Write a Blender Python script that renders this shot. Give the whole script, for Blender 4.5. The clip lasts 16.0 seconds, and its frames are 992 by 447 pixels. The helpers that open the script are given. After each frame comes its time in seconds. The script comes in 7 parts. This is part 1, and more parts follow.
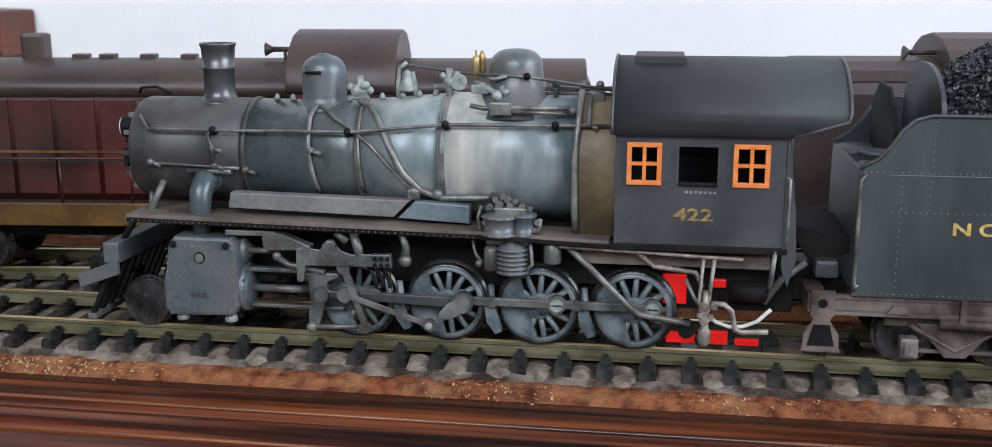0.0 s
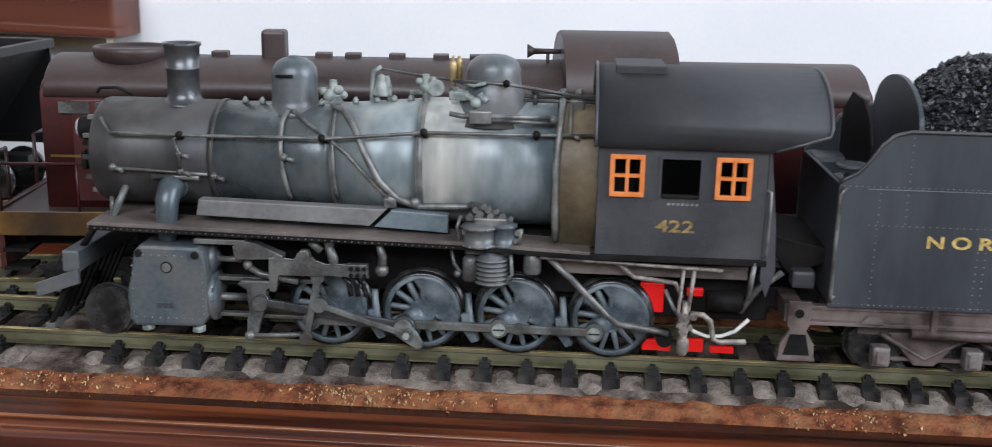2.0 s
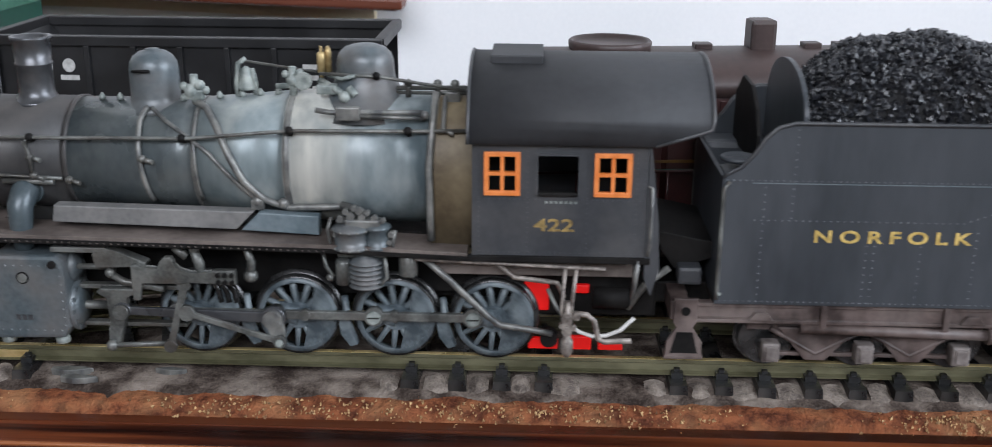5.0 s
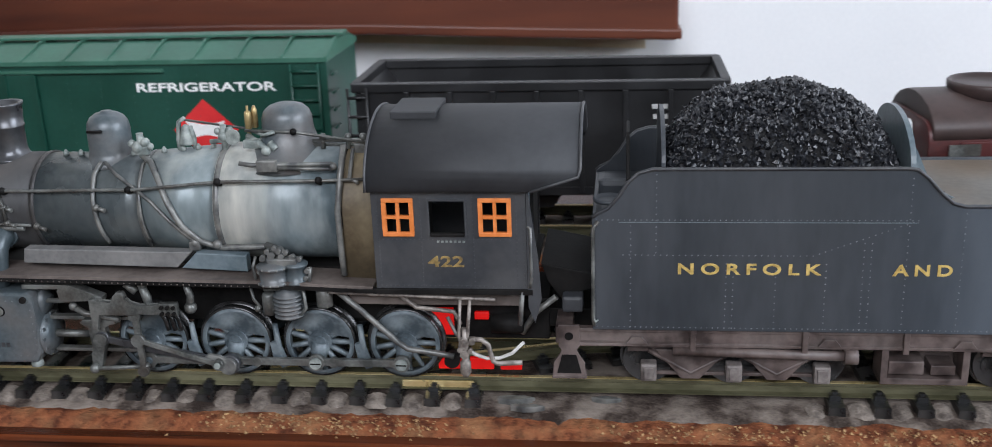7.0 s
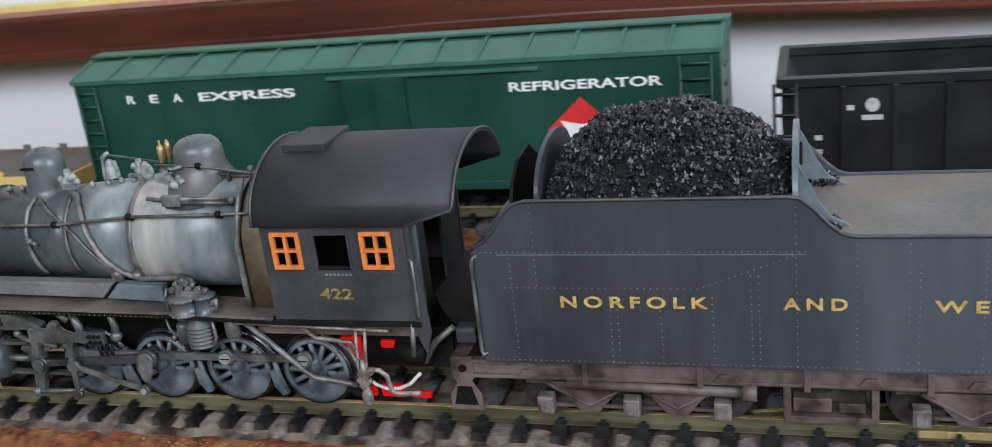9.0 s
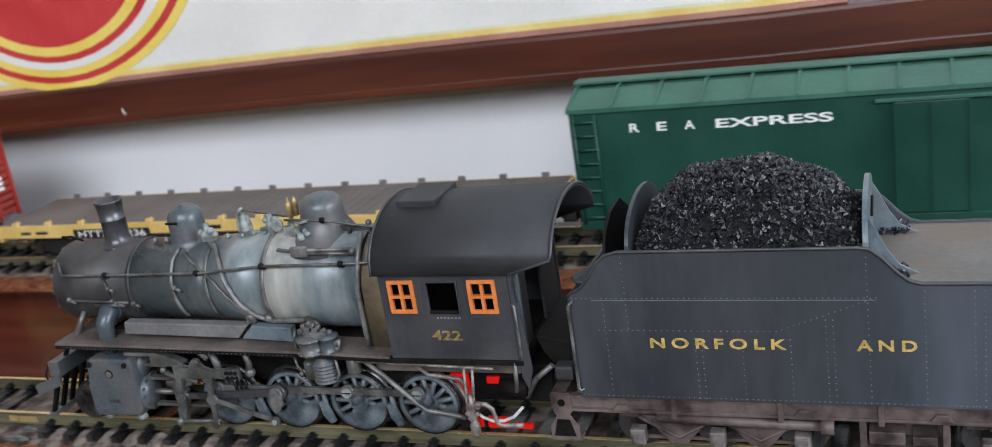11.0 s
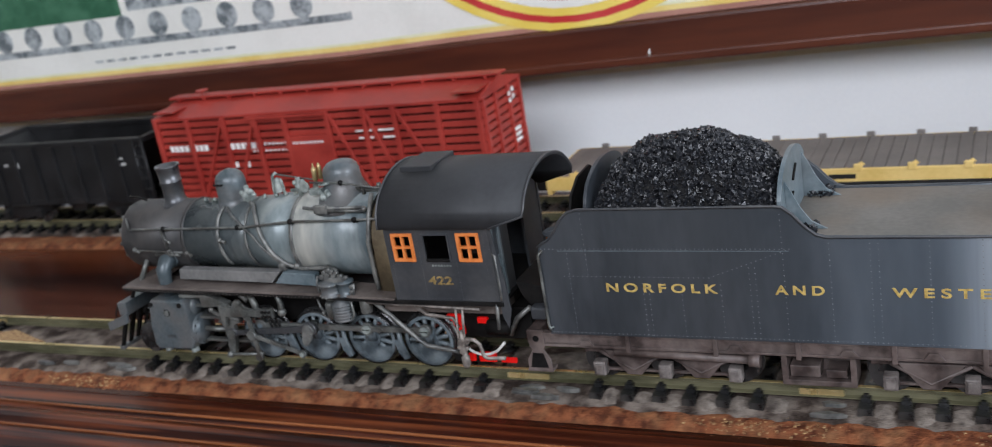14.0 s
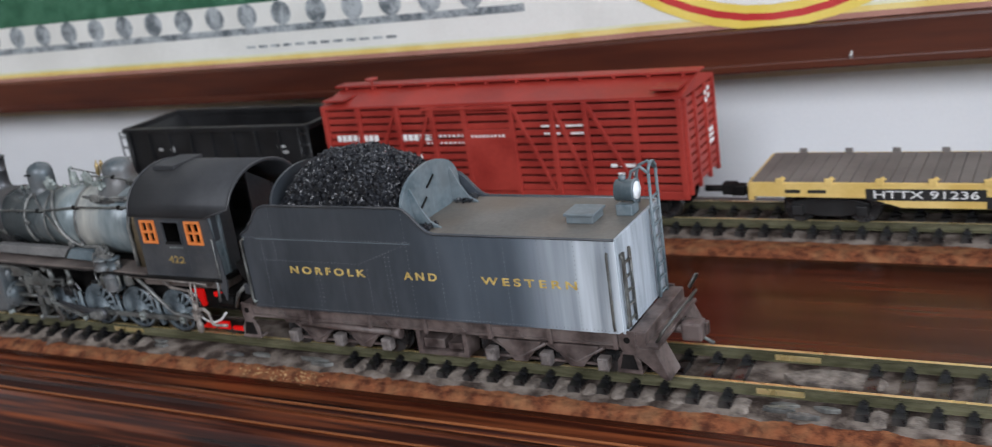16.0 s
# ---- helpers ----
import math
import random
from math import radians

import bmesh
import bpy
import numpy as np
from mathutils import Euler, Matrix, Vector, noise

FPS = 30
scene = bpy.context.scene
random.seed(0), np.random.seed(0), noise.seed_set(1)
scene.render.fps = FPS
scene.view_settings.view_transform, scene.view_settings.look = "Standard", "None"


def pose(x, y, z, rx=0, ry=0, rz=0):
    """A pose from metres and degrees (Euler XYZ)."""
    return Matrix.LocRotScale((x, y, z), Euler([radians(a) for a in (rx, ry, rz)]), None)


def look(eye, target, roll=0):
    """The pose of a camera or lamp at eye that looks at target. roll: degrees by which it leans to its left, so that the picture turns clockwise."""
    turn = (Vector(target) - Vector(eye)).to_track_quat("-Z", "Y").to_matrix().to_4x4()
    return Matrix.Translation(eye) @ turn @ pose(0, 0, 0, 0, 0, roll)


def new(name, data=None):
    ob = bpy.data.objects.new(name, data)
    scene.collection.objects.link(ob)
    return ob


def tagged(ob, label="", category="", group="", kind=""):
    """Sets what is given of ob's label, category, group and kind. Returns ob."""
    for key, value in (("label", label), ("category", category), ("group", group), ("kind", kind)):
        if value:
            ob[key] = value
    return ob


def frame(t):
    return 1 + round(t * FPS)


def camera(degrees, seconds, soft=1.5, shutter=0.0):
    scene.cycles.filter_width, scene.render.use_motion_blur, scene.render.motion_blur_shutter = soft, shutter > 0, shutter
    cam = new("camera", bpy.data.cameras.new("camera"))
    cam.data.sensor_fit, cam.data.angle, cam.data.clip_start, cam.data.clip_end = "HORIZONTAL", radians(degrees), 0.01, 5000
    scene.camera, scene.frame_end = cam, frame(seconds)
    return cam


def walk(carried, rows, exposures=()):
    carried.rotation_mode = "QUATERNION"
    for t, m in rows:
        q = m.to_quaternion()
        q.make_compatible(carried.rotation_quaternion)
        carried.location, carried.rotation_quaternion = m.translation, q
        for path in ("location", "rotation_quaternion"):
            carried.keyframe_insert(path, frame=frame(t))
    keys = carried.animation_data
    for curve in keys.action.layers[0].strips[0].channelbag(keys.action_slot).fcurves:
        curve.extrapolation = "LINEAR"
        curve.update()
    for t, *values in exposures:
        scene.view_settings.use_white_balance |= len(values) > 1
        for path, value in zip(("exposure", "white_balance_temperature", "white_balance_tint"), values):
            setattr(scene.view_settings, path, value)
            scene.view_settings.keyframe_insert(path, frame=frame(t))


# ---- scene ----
cam = camera(48.91, 16.0, soft=0.5, shutter=0.3)
ROWS = [
    (0, 0.00816, -0.19293, 0.06398, 77.305, 0.056, 8.910),
    (0.5, -0.00785, -0.19020, 0.06386, 76.501, -0.894, 8.982),
    (1, -0.03101, -0.18751, 0.06540, 75.763, -1.417, 9.634),
    (1.5, -0.05060, -0.18956, 0.06749, 75.710, -1.232, 9.103),
    (2, -0.06933, -0.19028, 0.07146, 75.312, -1.130, 4.331),
    (2.5, -0.09437, -0.19175, 0.07470, 75.105, -1.377, 1.455),
    (3, -0.12106, -0.18297, 0.07644, 74.921, -0.893, 3.386),
    (3.5, -0.12609, -0.18408, 0.07899, 73.503, -0.733, 7.309),
    (4, -0.14624, -0.17844, 0.07602, 72.797, -0.259, 6.900),
    (4.5, -0.16765, -0.17572, 0.07701, 71.799, -0.701, 4.131),
    (5, -0.17555, -0.17792, 0.08006, 71.741, -0.371, 2.276),
    (5.2, -0.17828, -0.18165, 0.08048, 71.513, -0.748, 2.095),
    (7.3, -0.23975, -0.19427, 0.09689, 71.453, 2.569, 8.081),
    (7.5, -0.24103, -0.19250, 0.09884, 71.022, 3.054, 9.164),
    (8, -0.24743, -0.18258, 0.10188, 70.206, 4.716, 10.424),
    (8.5, -0.26781, -0.17612, 0.10151, 70.035, 5.908, 12.889),
    (9, -0.29290, -0.17684, 0.10064, 70.039, 6.306, 15.239),
    (9.5, -0.31866, -0.18113, 0.10280, 70.771, 7.153, 17.073),
    (10, -0.34983, -0.18514, 0.10486, 71.459, 7.268, 18.707),
    (10.2, -0.36159, -0.18734, 0.10614, 72.583, 7.708, 19.250),
    (12.3, -0.49440, -0.19483, 0.11801, 69.903, 9.387, 20.062),
    (12.5, -0.50555, -0.19445, 0.11659, 70.140, 9.390, 20.781),
    (13, -0.53183, -0.19513, 0.11351, 70.709, 9.816, 22.846),
    (13.5, -0.55780, -0.20441, 0.11664, 71.391, 10.291, 24.100),
    (14, -0.58508, -0.21890, 0.11673, 71.339, 9.440, 24.212),
    (14.5, -0.60725, -0.22501, 0.11466, 71.455, 8.994, 25.037),
    (15, -0.61458, -0.22715, 0.11482, 71.652, 8.816, 25.267),
    (15.5, -0.61732, -0.22710, 0.11588, 71.845, 8.027, 25.688),
    (16, -0.63312, -0.22602, 0.11877, 71.901, 8.129, 27.416),
]
cam.data.dof.use_dof, cam.data.dof.focus_distance, cam.data.dof.aperture_fstop = True, 0.205, 36.0
EXPOSURES = [(0.0, 0.0), (16.0, 0.0)]
walk(cam, [(t, pose(x, y, z, rx, ry, rz)) for t, x, y, z, rx, ry, rz in ROWS], EXPOSURES)
# how far the engine has run towards -x, in metres
RUN = [(0, -0.0000), (0.5, 0.0148), (1, 0.0305), (1.5, 0.0473), (2, 0.0651), (2.5, 0.0835), (3, 0.1026), (3.5, 0.1222), (4, 0.1425), (4.5, 0.1635), (5, 0.1856), (5.2, 0.1947), (7.3, 0.2948), (7.5, 0.3053), (8, 0.3322), (8.5, 0.3600), (9, 0.3888), (9.5, 0.4185), (10, 0.4491), (10.2, 0.4617), (12.3, 0.6010), (12.5, 0.6147), (13, 0.6496), (13.5, 0.6852), (14, 0.7215), (14.5, 0.7586), (15, 0.7967), (15.5, 0.8357), (16, 0.8756)]
U = 0.00077          # metres to one drawing unit; all lengths below are in drawing units
TRACK_Y = 2.2        # centre line of the front track
REAR_Y = 145.0       # centre line of the rear track
MID_Y = 67.0         # the middle track crosses x = 0 here
MID_SLOPE = 0.115    # and runs at a slight angle to the front track

# ---- world, room light ----
world = bpy.data.worlds.new("sky")
scene.world = world
world.use_nodes = True
wn = world.node_tree
sky = wn.nodes.new("ShaderNodeTexSky")
sky.sky_type = "NISHITA"
sky.sun_disc = False
sky.sun_elevation = radians(38)
sky.sun_rotation = radians(60)
wn.nodes["Background"].inputs["Strength"].default_value = 0.10
wn.links.new(sky.outputs["Color"], wn.nodes["Background"].inputs["Color"])


def window_light(name, eye, target, sx, sy, watts, colour):
    data = bpy.data.lights.new(name, "AREA")
    data.shape, data.size, data.size_y, data.energy, data.color = "RECTANGLE", sx, sy, watts, colour
    ob = new(name, data)
    ob.matrix_world = look(eye, target)
    return ob


# the first window, behind the camera, is added as fill light
window_light("window_light", (-0.25, -1.74, 1.10), (-0.45, 0.0, 0.02), 1.5, 0.72, 35.5, (0.91, 0.945, 1.04))
window_light("window_light", (1.66, -0.62, 0.78), (-0.3, -0.1, 0.02), 1.3, 1.1, 42.0, (0.86, 0.925, 1.04))


# ---- materials ----
def material(name, a, b, scale=0.05, rough=0.5, metal=0.0, bump=0.0, fine=0.6, detail=6.0, spread=(0.35, 0.65), stretch=(1, 1, 1), rough_var=0.15, per_object=0.0, coat=0.0, dust=None, dust_scale=0.02, dust_amount=0.5):
    m = bpy.data.materials.new(name)
    m.use_nodes = True
    nt = m.node_tree
    bsdf = nt.nodes["Principled BSDF"]
    tc = nt.nodes.new("ShaderNodeTexCoord")
    mp = nt.nodes.new("ShaderNodeMapping")
    mp.inputs["Scale"].default_value = tuple(s / U for s in stretch)
    nt.links.new(tc.outputs["Object"], mp.inputs["Vector"])
    n1 = nt.nodes.new("ShaderNodeTexNoise")
    n1.inputs["Scale"].default_value, n1.inputs["Detail"].default_value = scale, detail
    n2 = nt.nodes.new("ShaderNodeTexNoise")
    n2.inputs["Scale"].default_value, n2.inputs["Detail"].default_value = fine, 3.0
    for n in (n1, n2):
        nt.links.new(mp.outputs["Vector"], n.inputs["Vector"])
    mix = nt.nodes.new("ShaderNodeMath")
    mix.operation = "MULTIPLY_ADD"
    nt.links.new(n2.outputs["Fac"], mix.inputs[0])
    mix.inputs[1].default_value = 0.35
    nt.links.new(n1.outputs["Fac"], mix.inputs[2])
    ramp = nt.nodes.new("ShaderNodeValToRGB")
    e = ramp.color_ramp.elements
    e[0].position, e[1].position = spread[0] + 0.17, spread[1] + 0.17
    e[0].color, e[1].color = (*a, 1), (*b, 1)
    nt.links.new(mix.outputs[0], ramp.inputs["Fac"])
    colour = ramp.outputs["Color"]
    if dust:
        n3 = nt.nodes.new("ShaderNodeTexNoise")
        n3.inputs["Scale"].default_value, n3.inputs["Detail"].default_value = dust_scale, 5.0
        nt.links.new(mp.outputs["Vector"], n3.inputs["Vector"])
        r3 = nt.nodes.new("ShaderNodeValToRGB")
        r3.color_ramp.elements[0].position, r3.color_ramp.elements[1].position = 0.45, 0.70
        r3.color_ramp.elements[1].color = (dust_amount, dust_amount, dust_amount, 1)
        nt.links.new(n3.outputs["Fac"], r3.inputs["Fac"])
        mx = nt.nodes.new("ShaderNodeMix")
        mx.data_type = "RGBA"
        nt.links.new(r3.outputs["Color"], mx.inputs["Factor"])
        nt.links.new(colour, mx.inputs[6])
        mx.inputs[7].default_value = (*dust, 1)
        colour = mx.outputs[2]
    if per_object:
        info = nt.nodes.new("ShaderNodeObjectInfo")
        hsv = nt.nodes.new("ShaderNodeHueSaturation")
        mr = nt.nodes.new("ShaderNodeMapRange")
        mr.inputs["To Min"].default_value, mr.inputs["To Max"].default_value = 1 - per_object, 1 + per_object
        nt.links.new(info.outputs["Random"], mr.inputs["Value"])
        nt.links.new(mr.outputs["Result"], hsv.inputs["Value"])
        nt.links.new(colour, hsv.inputs["Color"])
        colour = hsv.outputs["Color"]
    nt.links.new(colour, bsdf.inputs["Base Color"])
    rr = nt.nodes.new("ShaderNodeMapRange")
    rr.inputs["To Min"].default_value, rr.inputs["To Max"].default_value = max(0.03, rough - rough_var), min(1, rough + rough_var)
    nt.links.new(n1.outputs["Fac"], rr.inputs["Value"])
    nt.links.new(rr.outputs["Result"], bsdf.inputs["Roughness"])
    bsdf.inputs["Metallic"].default_value = metal
    bsdf.inputs["Coat Weight"].default_value = coat
    bsdf.inputs["Coat Roughness"].default_value = 0.12
    if bump:
        bp = nt.nodes.new("ShaderNodeBump")
        bp.inputs["Strength"].default_value, bp.inputs["Distance"].default_value = bump, U
        nt.links.new(mix.outputs[0], bp.inputs["Height"])
        nt.links.new(bp.outputs["Normal"], bsdf.inputs["Normal"])
    return m


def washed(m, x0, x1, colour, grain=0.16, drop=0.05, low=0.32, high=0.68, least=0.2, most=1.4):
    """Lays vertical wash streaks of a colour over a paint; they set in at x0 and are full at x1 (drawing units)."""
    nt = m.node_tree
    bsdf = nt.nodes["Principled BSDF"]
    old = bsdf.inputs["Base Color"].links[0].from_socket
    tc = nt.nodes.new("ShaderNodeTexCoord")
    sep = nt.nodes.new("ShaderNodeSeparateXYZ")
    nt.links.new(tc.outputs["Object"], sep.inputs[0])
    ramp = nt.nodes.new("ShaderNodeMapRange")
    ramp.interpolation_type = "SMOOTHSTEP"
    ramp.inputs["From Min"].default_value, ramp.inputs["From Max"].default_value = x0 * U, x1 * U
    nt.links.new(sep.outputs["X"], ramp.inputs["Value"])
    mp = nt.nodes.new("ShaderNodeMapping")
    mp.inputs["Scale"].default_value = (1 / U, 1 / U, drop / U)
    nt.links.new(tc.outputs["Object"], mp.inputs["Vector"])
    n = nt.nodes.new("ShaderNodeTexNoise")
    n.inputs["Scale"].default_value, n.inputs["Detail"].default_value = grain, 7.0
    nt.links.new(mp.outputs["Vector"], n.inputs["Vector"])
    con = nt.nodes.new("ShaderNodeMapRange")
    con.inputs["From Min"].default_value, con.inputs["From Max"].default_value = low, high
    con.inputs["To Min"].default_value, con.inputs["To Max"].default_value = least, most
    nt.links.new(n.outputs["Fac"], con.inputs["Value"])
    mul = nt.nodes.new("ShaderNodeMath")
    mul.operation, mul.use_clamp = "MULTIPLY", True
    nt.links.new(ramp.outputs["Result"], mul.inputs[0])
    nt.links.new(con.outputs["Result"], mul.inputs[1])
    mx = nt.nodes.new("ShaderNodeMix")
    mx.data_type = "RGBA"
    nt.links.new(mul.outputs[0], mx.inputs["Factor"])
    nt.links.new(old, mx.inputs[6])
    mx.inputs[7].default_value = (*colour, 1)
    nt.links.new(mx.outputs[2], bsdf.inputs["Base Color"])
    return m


def streaked_sheen_tender(name):
    """Black paint, dusty in patches, with pale streaks and a painted sheen towards the rear of the tank."""
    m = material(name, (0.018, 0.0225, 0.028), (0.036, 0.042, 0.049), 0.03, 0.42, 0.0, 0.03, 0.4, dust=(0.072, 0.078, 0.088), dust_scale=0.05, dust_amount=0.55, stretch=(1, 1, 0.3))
    # blue-grey ramp puts the reflected window brightness into the paint
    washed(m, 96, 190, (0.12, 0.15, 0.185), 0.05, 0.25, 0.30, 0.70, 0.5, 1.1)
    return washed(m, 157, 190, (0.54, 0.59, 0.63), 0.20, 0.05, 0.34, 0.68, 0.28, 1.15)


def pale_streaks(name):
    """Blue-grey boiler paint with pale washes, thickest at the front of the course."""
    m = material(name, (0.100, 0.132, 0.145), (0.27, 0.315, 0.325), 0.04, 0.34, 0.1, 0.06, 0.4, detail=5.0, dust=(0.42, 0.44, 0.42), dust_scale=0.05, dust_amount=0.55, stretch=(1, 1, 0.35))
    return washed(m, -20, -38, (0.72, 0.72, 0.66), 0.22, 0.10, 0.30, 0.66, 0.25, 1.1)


def glow(name, colour, strength):
    m = bpy.data.materials.new(name)
    m.use_nodes = True
    b = m.node_tree.nodes["Principled BSDF"]
    b.inputs["Base Color"].default_value = (*colour, 1)
    b.inputs["Emission Color"].default_value = (*colour, 1)
    b.inputs["Emission Strength"].default_value = strength
    return m


M = {}
M["boiler"] = material("weathered_grey_paint", (0.090, 0.122, 0.132), (0.26, 0.300, 0.305), 0.05, 0.34, 0.2, 0.10, 0.6, detail=6.0, spread=(0.25, 0.75), dust=(0.58, 0.58, 0.52), dust_scale=0.09, dust_amount=0.5, stretch=(1, 1, 0.35))
M["boiler_dark"] = material("slate_grey_paint", (0.054, 0.068, 0.073), (0.138, 0.158, 0.163), 0.05, 0.31, 0.25, 0.10, 0.8, spread=(0.25, 0.75), dust=(0.24, 0.255, 0.24), dust_scale=0.12, dust_amount=0.35, stretch=(1, 1, 0.5))
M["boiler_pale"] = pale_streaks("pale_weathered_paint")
M["smokebox"] = material("dark_grey_paint", (0.014, 0.0145, 0.0155), (0.044, 0.043, 0.043), 0.06, 0.44, 0.1, 0.10, 0.7, dust=(0.10, 0.088, 0.080), dust_scale=0.10, dust_amount=0.5, stretch=(1, 1, 0.5))
M["firebox"] = material("rusty_brown_paint", (0.10, 0.075, 0.045), (0.19, 0.15, 0.09), 0.09, 0.55, 0.1, 0.05)
M["stack"] = material("graphite_paint", (0.065, 0.068, 0.074), (0.115, 0.118, 0.124), 0.1, 0.30, 0.6, 0.03)
M["dome"] = material("blue_grey_paint", (0.056, 0.074, 0.083), (0.125, 0.150, 0.162), 0.07, 0.36, 0.2, 0.07, 0.8, dust=(0.13, 0.095, 0.075), dust_scale=0.07, dust_amount=0.55)
M["cab"] = material("cab_black_paint", (0.028, 0.031, 0.036), (0.052, 0.055, 0.060), 0.05, 0.44, 0.0, 0.05, dust=(0.095, 0.092, 0.090), dust_scale=0.06, dust_amount=0.5)
M["roof"] = material("roof_black_paint", (0.014, 0.0155, 0.018), (0.027, 0.0285, 0.032), 0.06, 0.62, 0.0, 0.04, dust=(0.046, 0.047, 0.050), dust_scale=0.035, dust_amount=0.45, rough_var=0.08)
M["orange"] = material("orange_window_paint", (0.62, 0.17, 0.035), (0.74, 0.23, 0.06), 0.3, 0.45, 0.0, 0.02)
M["run"] = material("dusty_running_board", (0.075, 0.060, 0.053), (0.155, 0.128, 0.113), 0.09, 0.6, 0.0, 0.08)
M["casing"] = material("dusty_grey_casing", (0.105, 0.105, 0.104), (0.20, 0.195, 0.188), 0.07, 0.5, 0.0, 0.06, 0.8)
M["gear"] = material("grey_machinery", (0.058, 0.061, 0.058), (0.185, 0.192, 0.180), 0.14, 0.36, 0.3, 0.12, 1.4, dust=(0.05, 0.035, 0.026), dust_scale=0.12, dust_amount=0.6)
M["gear_dark"] = material("dark_machinery", (0.004, 0.0038, 0.0037), (0.013, 0.012, 0.0115), 0.12, 0.62, 0.0, 0.05, 0.9)
for key, level in (("gear_dark", 0.15),):
    M[key].node_tree.nodes["Principled BSDF"].inputs["Specular IOR Level"].default_value = level
M["wheel"] = material("blue_grey_wheel", (0.045, 0.060, 0.070), (0.135, 0.168, 0.188), 0.14, 0.40, 0.1, 0.12, 1.4, dust=(0.26, 0.30, 0.31), dust_scale=0.20, dust_amount=0.5)
M["tyre"] = material("steel_tyre", (0.03, 0.030, 0.030), (0.10, 0.10, 0.10), 0.2, 0.26, 0.7, 0.03)
M["pipe"] = material("dusty_grey_pipe", (0.075, 0.078, 0.078), (0.22, 0.22, 0.205), 0.22, 0.38, 0.3, 0.10)
M["pale"] = material("pale_grey_fitting", (0.13, 0.155, 0.148), (0.33, 0.36, 0.335), 0.4, 0.5, 0.1, 0.2)
M["tan_pipe"] = material("dusty_tan_pipe", (0.10, 0.085, 0.075), (0.30, 0.265, 0.235), 0.3, 0.45, 0.2, 0.12, 1.2)
M["journal"] = material("dusty_journal_box", (0.075, 0.062, 0.058), (0.21, 0.185, 0.172), 0.25, 0.5, 0.0, 0.15, 1.2)
M["brass"] = material("old_brass", (0.35, 0.25, 0.11), (0.52, 0.40, 0.20), 0.3, 0.4, 0.6, 0.03)
M["white_wire"] = material("white_wire", (0.42, 0.41, 0.39), (0.62, 0.61, 0.58), 0.3, 0.5)
M["tender"] = streaked_sheen_tender("streaked_sheen_tender_paint")
# pale tone carries the side window's light on the rear sheet; streaks are stains
M["tender_rear"] = material("lit_streaked_grey_paint", (0.17, 0.205, 0.235), (0.50, 0.55, 0.60), 0.07, 0.40, 0.0, 0.03, 0.6, stretch=(1, 1, 0.10))
M["room_wall"] = material("room_wall_paint", (0.30, 0.29, 0.27), (0.35, 0.34, 0.32), 0.01, 0.8)
M["crumb"] = material("cork_crumb", (0.14, 0.062, 0.026), (0.55, 0.36, 0.17), 0.9, 0.85, 0.0, 0.5, 2.0)
M["deck"] = material("dusty_tender_deck", (0.095, 0.090, 0.080), (0.165, 0.155, 0.138), 0.05, 0.5, 0.0, 0.05, dust=(0.16, 0.105, 0.06), dust_scale=0.035, dust_amount=0.5)
M["plate"] = material("pale_blue_plate", (0.085, 0.118, 0.135), (0.20, 0.240, 0.258), 0.08, 0.42, dust=(0.05, 0.055, 0.058), dust_scale=0.08, dust_amount=0.5)
M["under"] = material("brown_underframe", (0.034, 0.023, 0.021), (0.125, 0.093, 0.084), 0.14, 0.52, 0.0, 0.12, dust=(0.21, 0.175, 0.16), dust_scale=0.13, dust_amount=0.45)
M["coal"] = material("coal", (0.005, 0.005, 0.0065), (0.020, 0.022, 0.027), 0.6, 0.30, 0.0, 0.3, 1.5, rough_var=0.24)
M["gold"] = material("gold_lettering", (0.38, 0.26, 0.07), (0.62, 0.45, 0.14), 0.6, 0.5)
M["gold_worn"] = material("worn_gold_number", (0.14, 0.095, 0.035), (0.36, 0.25, 0.085), 0.7, 0.5)
M["white"] = material("white_lettering", (0.78, 0.78, 0.76), (0.85, 0.85, 0.83), 0.5, 0.6)
M["stencil"] = material("dusty_white_stencil", (0.30, 0.30, 0.29), (0.52, 0.52, 0.50), 0.5, 0.6)
M["rail"] = material("tarnished_brass_rail", (0.085, 0.082, 0.046), (0.20, 0.19, 0.115), 0.12, 0.42, 0.45, 0.08, 0.8, stretch=(0.35, 1, 1))
M["rail_top"] = material("worn_rail_head", (0.62, 0.47, 0.20), (0.85, 0.68, 0.36), 0.08, 0.30, 0.7, 0.02)
M["tie"] = material("black_plastic_tie", (0.005, 0.005, 0.0055), (0.014, 0.0145, 0.015), 0.3, 0.30, 0.0, 0.10, per_object=0.35, dust=(0.10, 0.088, 0.078), dust_scale=0.16, dust_amount=0.35)
M["ballast"] = material("dusty_track_bed", (0.030, 0.021, 0.017), (0.150, 0.118, 0.098), 0.13, 0.9, 0.0, 1.0, 1.6, dust=(0.33, 0.285, 0.245), dust_scale=0.13, dust_amount=0.55)
M["dust"] = material("pale_track_dust", (0.060, 0.046, 0.038), (0.27, 0.228, 0.192), 0.30, 0.9, 0.0, 1.0, 2.2, spread=(0.30, 0.70))
M["cork"] = material("cork_roadbed", (0.070, 0.021, 0.011), (0.24, 0.082, 0.036), 0.30, 0.85, 0.0, 1.0, 1.8, spread=(0.36, 0.64), dust=(0.36, 0.18, 0.085), dust_scale=0.12, dust_amount=0.6)
M["wood"] = material("lacquered_mahogany", (0.012, 0.003, 0.002), (0.090, 0.021, 0.009), 0.05, 0.24, 0.0, 0.05, 0.5, stretch=(0.05, 1, 1), coat=0.0, rough_var=0.12, dust=(0.15, 0.045, 0.018), dust_scale=0.03, dust_amount=0.6)
